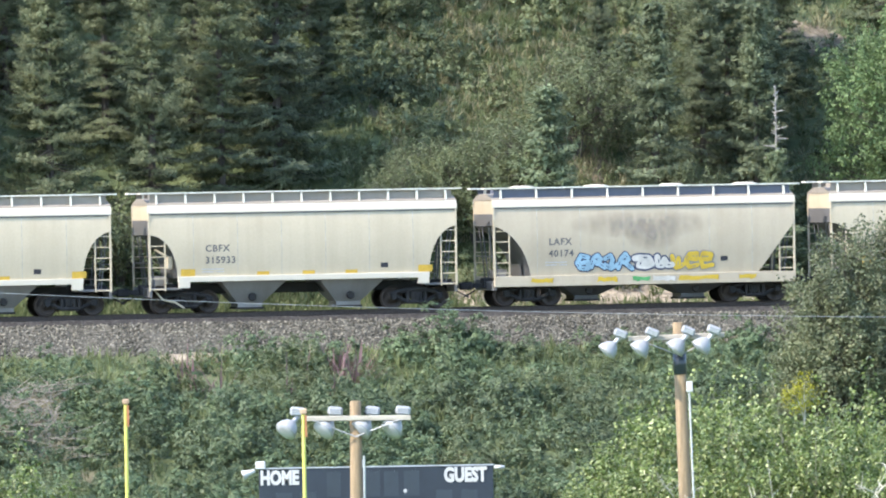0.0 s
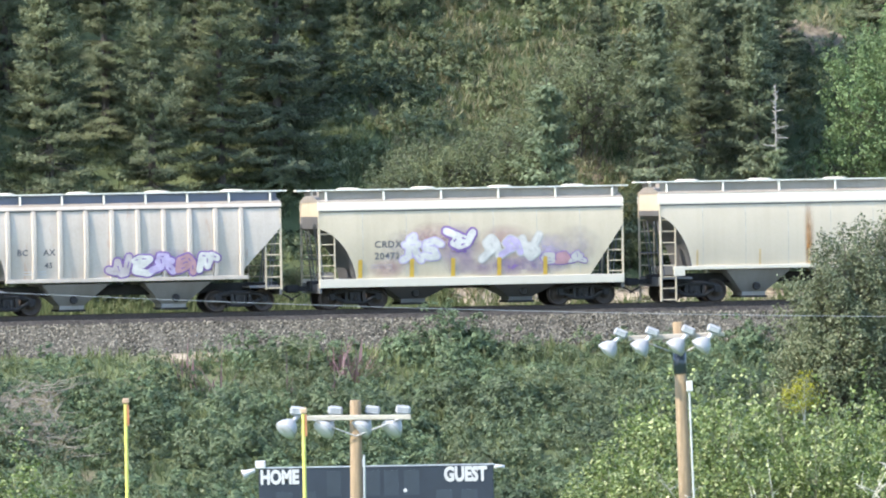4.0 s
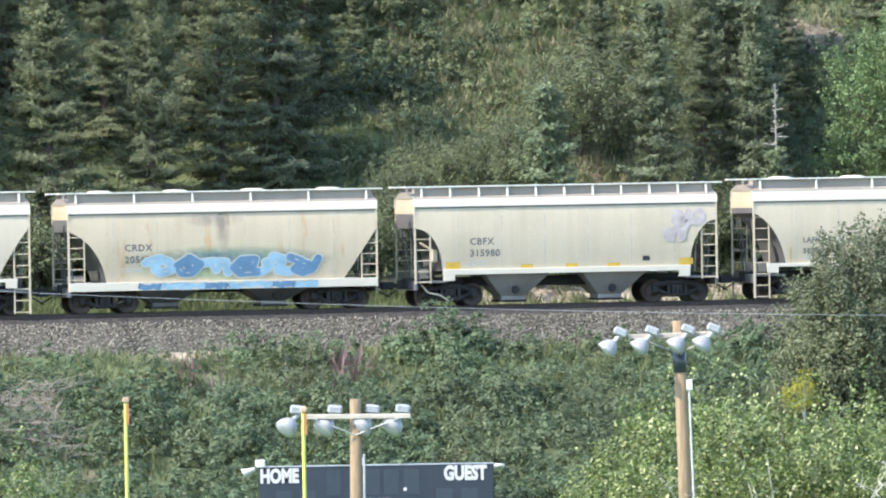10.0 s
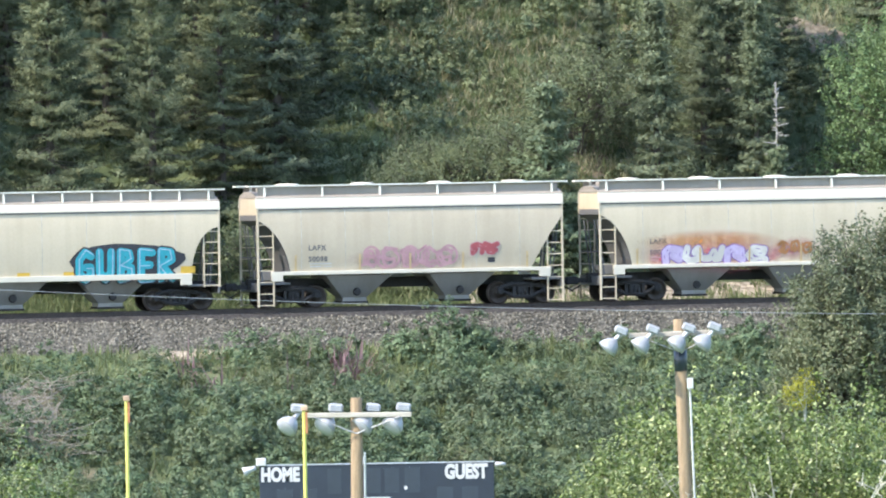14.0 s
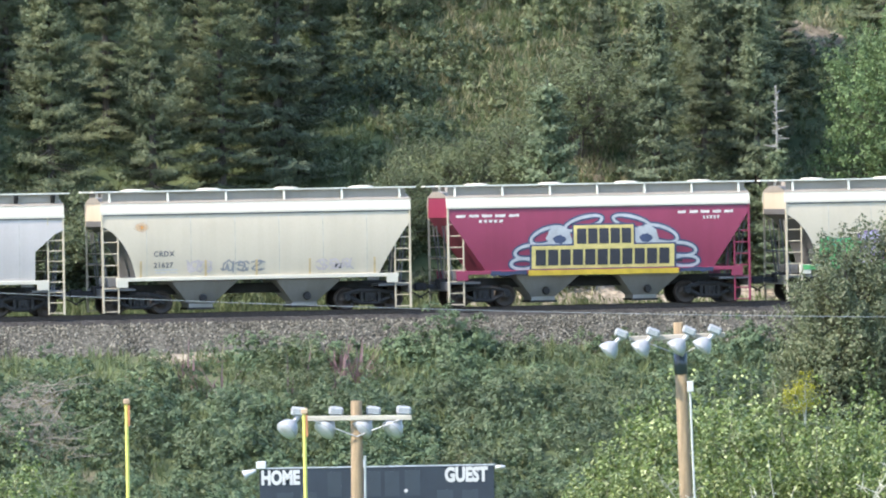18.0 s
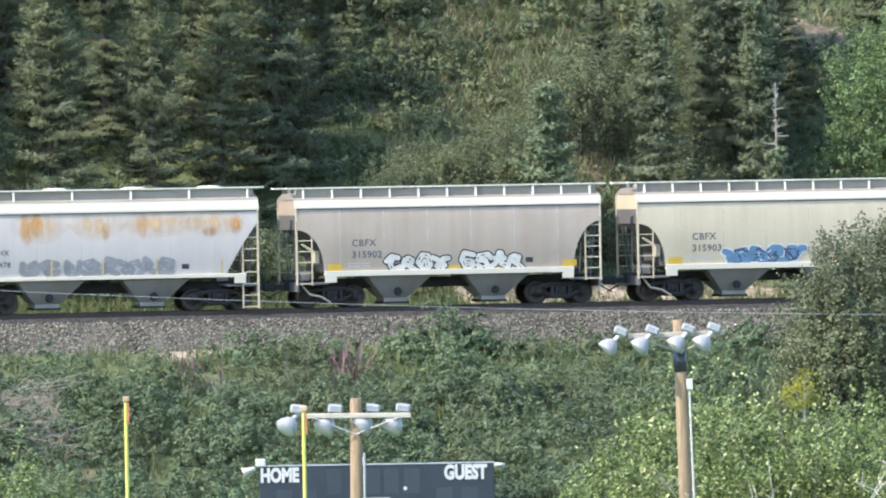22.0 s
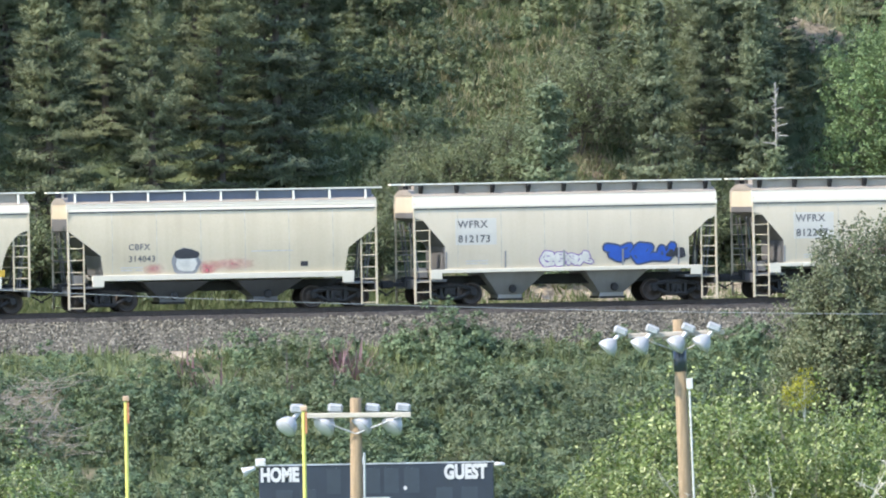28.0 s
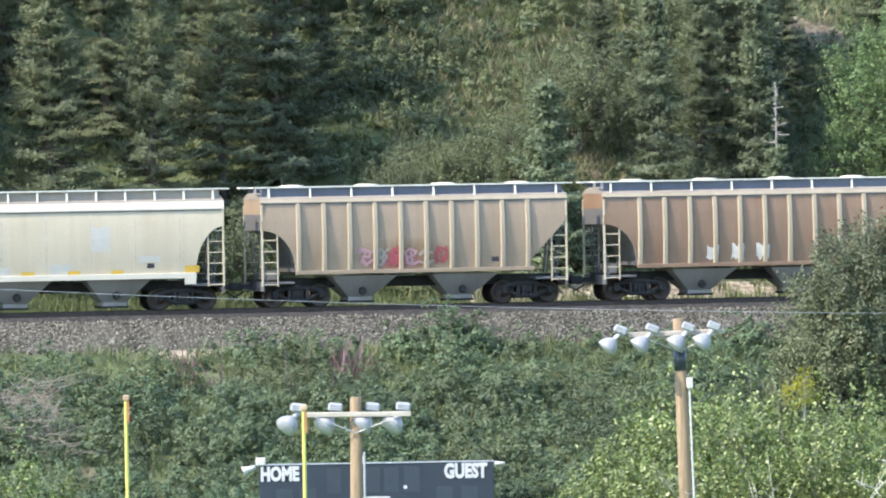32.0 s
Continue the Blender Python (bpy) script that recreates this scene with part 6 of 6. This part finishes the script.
# The first five are added out of view, to shade the slope behind.
ROWS = [(0, -71, 19, 15, 1.15), (4, -77, 25, 95, 1.15), (0, -73, 31, 215, 1.25), (1, -84, 20, 305, 1.4), (4, -67, 24.5, 165, 1.0), (0, -60.5, 12.5, 60, 0.75), (4, -42.5, 20, 130, 0.78), (0, -55, 22, 10, 0.75), (4, -28.0, 14.8, 280, 0.84), (1, -31, 20, 200, 0.95), (0, -22.5, 20.0, 70, 0.78), (1, -15.0, 21.0, 150, 0.62), (0, -17, 27, 20, 0.8),
        (4, -47, 29, 33, 0.9), (0, -38, 30, 310, 0.95), (4, -26, 31, 220, 0.85), (2, -10.5, 24, 80, 0.62),
        (2, 27.0, 12.0, 60, 1.28), (0, 33.0, 14.5, 200, 0.82), (1, 20.0, 20.5, 120, 0.62), (2, 36.2, 17.0, 100, 1.35), (1, 34.5, 21.0, 20, 0.85), (4, 38.0, 23.5, 140, 0.6),
        (3, 42.2, 10.2, 80, 1.05), (2, 41.0, 15.5, 30, 1.15), (2, 39.6, 19.0, 250, 1.1), (1, 43.5, 21.5, 70, 0.6), (3, 12.5, 30, 80, 0.9), (4, 57, 27, 10, 0.9), (1, -5, 36, 80, 0.8), (0, 29, 34, 180, 1.0), (1, 53, 34, 250, 1.0)]
for i, b, n, turn, sc in ROWS:
    again(SPR[i], b, n, turn, sc)
# woods that close the hillside beyond both edges and over the top
for i in range(46):
    b = RNG.uniform(-260, 260)
    if abs(b) < 66:
        continue
    again(SPR[(0, 1, 4)[i % 3]], b, RNG.uniform(12, 45), RNG.uniform(0, 360), RNG.uniform(0.8, 1.15))

hill_tree = plant(broad_tree("birch_tree", 51, 9.5, 3.0, 900, 40, 0.12, "broadleaf", "bright green broadleaf tree at the edge of the spruces", bark="bark", up=0.4, low=0.03), 58.6, 12.5, 0, 1.08)
again(hill_tree, 66.0, 13, 120, 1.2)
bush = plant(broad_tree("alder_bush", 52, 3.0, 1.7, 210, 40, 0.10, "shrub2", "rounded grey-green alder bush on the hillside", "bush", bark="bark", trunk_r=0.05, low=0.05, reach=(0.3, 0.7)), -8, 11, 0, 1.0)
for b, n, turn, sc in ((-11, 11.5, 100, 1.0), (35, 12.4, 10, 1.1), (-18, 10, 20, 0.45), (46, 10.6, 300, 0.42), (-6.5, 27, 190, 0.9), (1, 28, 260, 1.0),
                        (-56, 10.6, 0, 1.2), (-51.5, 10.4, 80, 1.28), (-45.5, 10.5, 160, 1.25), (-41, 10.4, 250, 1.3), (-34, 10.6, 30, 1.15), (-25, 10.3, 110, 1.0), (23.5, 11, 30, 0.6), (30.5, 11.2, 99, 0.6), (19.5, 11.6, 60, 0.8), (29, 24, 140, 1.0), (32.5, 22, 20, 0.9)):
    again(bush, b, n, turn, sc)

tall_bush = plant(broad_tree("tall_alder", 53, 5.0, 2.7, 560, 46, 0.10, "shrub2", "tall grey-green alder thicket on the hillside", "bush", bark="bark", trunk_r=0.06, low=0.04, reach=(0.35, 0.8), peaks=7), 4.0, 12.5, 0, 0.9)
for b, n, turn, sc in ((-1.5, 13.5, 100, 0.75), (8.2, 13.5, 220, 0.9), (17.3, 18.5, 80, 0.95), (32.4, 11.5, 200, 0.85), (-5.2, 12.0, 160, 0.78), (13, 30, 300, 0.8), (6, 29, 40, 0.75)):
    again(tall_bush, b, n, turn, sc)

# a dead spruce with bare arms
bm = bmesh.new()
rod(bm, (0, 0, -0.3), (0, 0, 4.3), 0.045, 0.010, 6)
rg = random.Random(4)
for i in range(56):
    z = 1.6 + i * 0.048
    a = rg.choice((0.0, math.pi)) + rg.gauss(0, 0.55)
    ln = min(4.4 - z, 1.0) * (rg.uniform(0.20, 0.40) if i % 4 == 0 else rg.uniform(0.03, 0.10)) + 0.02
    rod(bm, (0, 0, z), (ln * math.cos(a), ln * math.sin(a), z + rg.uniform(-0.04, 0.08)), 0.017, 0.008, 4)
snag = tagged(part("dead_spruce", bm, M["snag"]), "small dead grey spruce with bare arms", "dead tree")
plant(snag, 42.2, 10.2, 0, 1.82)

# trees in front of the track
willow = plant(broad_tree("willow_tree", 61, 8.8, 3.4, 2200, 46, 0.12, "willowtree", "dense grey-green willow on the bank beside the track", bark="bark", trunk_r=0.12, low=0.06, reach=(0.45, 0.95), peaks=7, up=0.9), 51.8, -24, 0, 1.02)
again(willow, 58.0, -22, 140, 1.12)
pop = plant(broad_tree("poplar_tree", 71, 9.0, 2.4, 900, 42, 0.145, "poplar", "bright green poplar with glossy, glint-coloured leaves beside the field", bark="poplarbark", trunk_r=0.08, low=0.15, reach=(0.4, 0.95), group="poplars by the field"), 40, -95, 0)


def bare_sticks(seed, height):
    """Leafless pale stems among the poplars."""
    rg = np.random.default_rng(seed)
    bm, _ = branchy(rg, height, 1.3, 9, 0.045, 0.3, 0.4)
    return tagged(part("bare_sapling", bm, M["palebark"]), "pale leafless sapling among green poplars", "dead sapling")


# ---- floodlight poles, scoreboard, goal ----
def direct(b, y, z):
    """A place on the bearing b at y metres ahead."""
    return Vector((y * b / 1000.0, y, z))


FIELD_Z = -9.5


def floodlight(parent, aim, tilt, size):
    """Ballast box on the arm, a neck, and a bell reflector with its lens, in the space of the pole's head."""
    t = Matrix.Rotation(radians(tilt), 4, "Y") @ Matrix.Diagonal((size, size, size, 1))
    bm = boxed(-0.20, 0.20, -0.15, 0.15, 0.06, 0.30, bevel=0.05)
    bm.transform(t)
    fl = part("floodlight", bm, M["lampwhite"], parent, "white floodlight with ballast box")
    for k in range(3):
        bm = boxed(-0.15, 0.15, -0.158, -0.148, 0.11 + 0.055 * k, 0.135 + 0.055 * k)
        bm.transform(t)
        part("louvre", bm, M["zinc"], fl)
    m = t @ Matrix.Translation((0, -0.02, 0.02)) @ aim
    part("neck", lathe(bmesh.new(), [(0.07, -0.22), (0.07, 0.1)], m, 12), M["zinc"], fl)
    part("reflector", lathe(bmesh.new(), [(0.30, -0.56), (0.31, -0.54), (0.27, -0.40), (0.19, -0.27), (0.10, -0.19), (0.07, -0.15)], m, 22), M["lampwhite"], fl, smooth=True)
    part("lens", lathe(bmesh.new(), [(0.02, -0.61), (0.16, -0.595), (0.27, -0.565), (0.285, -0.55)], m, 22), M["lampglass"], fl, smooth=True)
    return fl


def lamp_pole(b, y, top, lean, arm, xs, aim, label, drop, lights_y, tilt=0.0, size=1.0):
    pole = tagged(new("floodlight_pole"), label, "light pole", "floodlight poles of the field")
    base = direct(b, y, FIELD_Z)
    pole.matrix_world = Matrix.Translation(base) @ Matrix.Rotation(radians(lean), 4, "Y")
    h = top - FIELD_Z
    bm = bmesh.new()
    lathe(bm, [(0.20, -0.3), (0.165, h * 0.5), (0.14, h - 0.02), (0.12, h)], None, 14)
    part("post", bm, M["pole"], pole, "weathered brown wooden post", True)
    za = h - drop
    part("crossarm", boxed(arm[0], arm[1], -0.26, -0.16, za - 0.06, za + 0.06, bevel=0.01), M["arm"], pole, "grey wooden crossarm")
    for x in (arm[0] * 0.78, arm[1] * 0.78):
        part("brace", rod(bmesh.new(), (x, -0.29, za - 0.05), (0, -0.20, za - 0.46), 0.020, 0.020, 6), M["lampwhite"], pole, "pale steel brace")
    for i, x in enumerate(xs):
        fl = floodlight(pole, aim, tilt, size)
        fl.location = (x, lights_y, za)
    return pole, h


aim = Matrix.Rotation(radians(-34), 4, "X") @ Matrix.Rotation(radians(30), 4, "Y")
p1, h1 = lamp_pole(-11.85, 195, -0.65, 0.4, (-1.33, 1.36), (-1.45, -0.52, 0.4, 1.15), aim, "weathered wooden pole with four white floodlights on a crossarm", 0.42, 0.16, 6, 0.92)
part("conduit", rod(bmesh.new(), (0.2, -0.1, 0), (0.2, -0.1, h1 - 1.35), 0.03, 0.03, 8), M["zinc"], p1)
aim2 = Matrix.Rotation(radians(-8), 4, "X") @ Matrix.Rotation(radians(20), 4, "Y")
p2, h2 = lamp_pole(30.75, 195, 1.15, -1.4, (-1.25, 1.12), (-1.50, -0.72, 0.17, 0.80), aim2, "brown wooden pole with four white floodlights and a conduit", 0.35, -0.42, 24, 0.84)
part("conduit", rod(bmesh.new(), (0.21, -0.1, 0), (0.2, -0.1, h2 - 1.55), 0.026, 0.026, 8), M["white"], p2, "white conduit")
part("junction_box", boxed(0.13, 0.29, -0.2, -0.04, h2 - 1.72, h2 - 1.46, bevel=0.01), M["white"], p2)
part("pole_band", lathe(bmesh.new(), [(0.165, h2 - 1.28), (0.165, h2 - 0.75)], None, 14), M["digit"], p2, "dark slate metal band", True)


def word(parent, text, x, z, size, wide, y=-0.12):
    cu = bpy.data.curves.new("t", "FONT")
    cu.body, cu.size, cu.extrude, cu.resolution_u, cu.offset = text, size * 1.42, 0.004, 3, 0.026
    ob = bpy.data.objects.new("t", cu)
    scene.collection.objects.link(ob)
    me = bpy.data.meshes.new_from_object(ob.evaluated_get(bpy.context.evaluated_depsgraph_get()))
    bpy.data.objects.remove(ob)
    xs = [v.co.x for v in me.vertices]
    me.transform(Matrix.Diagonal((wide / (max(xs) - min(xs)), 1, 1, 1)))
    me.transform(Matrix.Translation((x, y, z)) @ Matrix.Rotation(math.pi / 2, 4, "X"))
    me.materials.clear()
    me.materials.append(M["white"])
    return hang("lettering", me, parent, "white capital lettering")


def scoreboard():
    sb = tagged(new("scoreboard"), "dark navy scoreboard with white lettering on steel posts", "scoreboard")
    sb.matrix_world = Matrix.Translation(direct(-9.1, 205, FIELD_Z - 0.1))
    top = 6.95
    part("panel", boxed(-3.04, 3.04, -0.1, 0.1, top - 2.6, top, bevel=0.015), M["board"], sb)
    part("rim", boxed(-3.06, 3.06, -0.12, 0.12, top + 0.001, top + 0.03), M["zinc"], sb)
    for x in (-2.2, 2.2):
        part("post", boxed(x - 0.1, x + 0.1, 0.11, 0.3, -0.3, top - 0.3), M["steel"], sb, "dark steel post")
    word(sb, "HOME", -3.0, top - 0.39, 0.345, 1.0)
    word(sb, "GUEST", 1.76, top - 0.39, 0.355, 1.12)
    for x, w in ((-1.28, 0.36), (-0.30, 0.40), (0.20, 0.38), (0.72, 0.40)):
        part("digit_window", boxed(x, x + w, -0.112, -0.098, top - 0.75, top - 0.10), M["digit"], sb)
    for x in (-2.6, -1.98, 1.55, 2.2):
        part("digit_window", boxed(x, x + 0.42, -0.112, -0.098, top - 1.4, top - 0.62), M["digit"], sb)
    for z in (0.30, 0.43):
        part("colon_dot", lathe(bmesh.new(), [(0.03, -0.01), (0.03, 0.01)], Matrix.Translation((-0.4, -0.115, top - z)) @ Matrix.Rotation(math.pi / 2, 4, "X"), 10), M["white"], sb)
    part("lamp_dot", lathe(bmesh.new(), [(0.05, -0.01), (0.05, 0.01)], Matrix.Translation((0.75, -0.13, top - 0.62)) @ Matrix.Rotation(math.pi / 2, 4, "X"), 10), M["white"], sb, "small white dot")
    part("sign_strip", boxed(-0.35, 0.35, -0.115, -0.1, top - 0.92, top - 0.85), M["white"], sb)
    part("speaker_box", boxed(-3.12, -2.86, -0.15, 0.1, top + 0.0, top + 0.2, bevel=0.02), M["white"], sb, "small white box")
    part("horn", lathe(bmesh.new(), [(0.13, -0.2), (0.12, -0.17), (0.07, 0.0), (0.05, 0.14)], Matrix.Translation((-3.26, -0.1, top - 0.08)) @ Matrix.Rotation(radians(70), 4, "Y"), 14), M["white"], sb, "white horn", True)
    part("horn", lathe(bmesh.new(), [(0.06, -0.14), (0.05, 0.0), (0.04, 0.14)], Matrix.Translation((3.2, -0.05, top - 0.05)) @ Matrix.Rotation(radians(90), 4, "Y"), 12), M["white"], sb, "white horn", True)
    part("antenna", boxed(-0.42, -0.32, 0.05, 0.12, top, top + 0.2), M["zinc"], sb)


scoreboard()


def goal():
    g = tagged(new("goal_post"), "yellow football goal with two tall uprights and orange ribbons", "goal post")
    a, b = direct(-40.6, 179.5, FIELD_Z), direct(-18.15, 174.8, FIELD_Z)
    ta, tb = -0.12, -0.28
    mid = (a + b) / 2
    bm = rod(bmesh.new(), mid + Vector((0, 1.2, 0)), mid + Vector((0, 1.2, 2.0)), 0.09, 0.09, 14)
    rod(bm, mid + Vector((0, 1.2, 2.0)), mid + Vector((0, 0, 3.0)), 0.09, 0.08, 12)
    part("support", bm, M["goal"], g)
    part("crossbar", rod(bmesh.new(), a + Vector((0, 0, 3.05)), b + Vector((0, 0, 3.05)), 0.07, 0.07, 12), M["goal"], g)
    for p, t in ((a, ta), (b, tb)):
        up = part("upright", rod(bmesh.new(), (p.x, p.y, FIELD_Z + 3.1), (p.x, p.y, t), 0.044, 0.042, 14), M["goal"], g)
        part("ribbon", boxed(p.x + 0.03, p.x + 0.075, p.y - 0.1, p.y - 0.06, t - 0.6, t - 0.12), M["ribbon"], up, "orange ribbon")
        part("cap", boxed(p.x - 0.07, p.x + 0.08, p.y - 0.07, p.y + 0.07, t - 0.1, t + 0.02, bevel=0.02), M["cap"], up, "faded tan cap")


goal()


def overhead_wire():
    """A thin wire that hangs before the track, from a pole out of view to another."""
    a, b = Vector((-27, 245, 2.5)), Vector((36, 245, 0.1))
    w = bmesh.new()
    n = 60
    pts = [a.lerp(b, i / n) - Vector((0, 0, 0.7 * 4 * (i / n) * (1 - i / n))) for i in range(n + 1)]
    rings = [[w.verts.new(p + Vector((0, 0.010 * math.cos(k * 1.2566), 0.010 * math.sin(k * 1.2566)))) for k in range(5)] for p in pts]
    for p, q in zip(rings, rings[1:]):
        for k in range(5):
            w.faces.new((p[k], p[(k + 1) % 5], q[(k + 1) % 5], q[k]))
    wire = tagged(new("overhead_wire"), "thin grey wire strung in front of the track", "wire")
    part("strand", w, M["cable"], wire)
    for p in (a, b):
        part("line_pole", rod(bmesh.new(), (p.x, p.y, -10.2), (p.x, p.y, p.z + 0.6), 0.16, 0.12, 12), M["pole"], wire)


overhead_wire()
SPOTS = ((22.5, 214, 0, 0.86), (29, 209, 70, 0.94), (35.5, 206, 150, 0.95), (42.5, 208, 220, 0.95), (49.5, 204, 300, 0.93), (17.6, 214, 200, 0.66), (19.8, 206, 30, 0.76), (56, 207, 20, 0.92), (39, 216, 200, 0.92),
         (26, 218, 99, 0.92), (53, 216, 10, 0.95), (33, 219, 40, 0.94), (38.5, 200, 260, 0.82), (46.5, 200, 170, 0.88), (25.5, 202, 130, 0.82), (54, 199, 80, 0.80), (14.6, 209, 310, 0.56), (12.8, 205, 50, 0.46), (31.5, 200, 20, 0.80), (16.5, 202, 120, 0.58))
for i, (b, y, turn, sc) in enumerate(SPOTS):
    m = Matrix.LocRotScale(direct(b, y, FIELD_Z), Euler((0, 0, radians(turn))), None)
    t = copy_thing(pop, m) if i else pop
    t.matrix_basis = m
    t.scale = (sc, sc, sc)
t = copy_thing(pop, Matrix.LocRotScale(direct(-55.5, 200, FIELD_Z), Euler((0, 0, 1)), None))
t.scale = (0.84,) * 3
yellow_bush = broad_tree("yellowing_bush", 77, 2.2, 1.0, 70, 26, 0.12, "yellowleaf", "small bush with leaves turning yellow", "bush", trunk_r=0.04, reach=(0.3, 0.7))
yellow_bush.matrix_basis = Matrix.Translation(direct(45.2, 201, -1.45)) @ Matrix.Scale(0.5, 4)
for i, (b, y, h) in enumerate(((36.5, 198, 8.2), (27.0, 197, 6.6), (52.0, 197, 7.6), (23.5, 196, 5.6), (34.0, 197, 7.0), (42.5, 197.5, 7.8), (47.5, 196, 7.2), (31.5, 196, 6.2))):
    bare_sticks(90 + i, h).matrix_basis = Matrix.Translation(direct(b, y, FIELD_Z))


def gone(t):
    """Car lengths that have gone by at t seconds; the train slows a little."""
    return 1.26062e-05 * t ** 3 - 9.03999e-04 * t ** 2 + 1.130901 * t + 0.798164


def motions():
    """The train rolls to the left along the straight track; every wheelset turns with it."""
    steps = [32.0 * i / 16 for i in range(17)]
    deg = math.degrees(TH)
    for k, car in CARS.items():
        rows = []
        for t in steps:
            p = world(S_REF + (k - gone(t)) * PITCH, 0)
            rows.append((t, pose(p.x, p.y, 0, 0, 0, deg)))
        walk(car, rows)
    rows = [(i / 30.0, Matrix.Rotation(-(gone(i / 30.0) * PITCH / 0.42) % (2 * math.pi), 4, "Y")) for i in range(961)]
    first = WHEELS[0]
    walk(first, rows)
    for w in WHEELS[1:]:
        w.rotation_mode = "QUATERNION"
        a = w.animation_data_create()
        a.action = first.animation_data.action
        a.action_slot = first.animation_data.action_slot


# where the middle of a car stands, along the track, when its number equals gone(t)
S_REF = 4.80
motions()
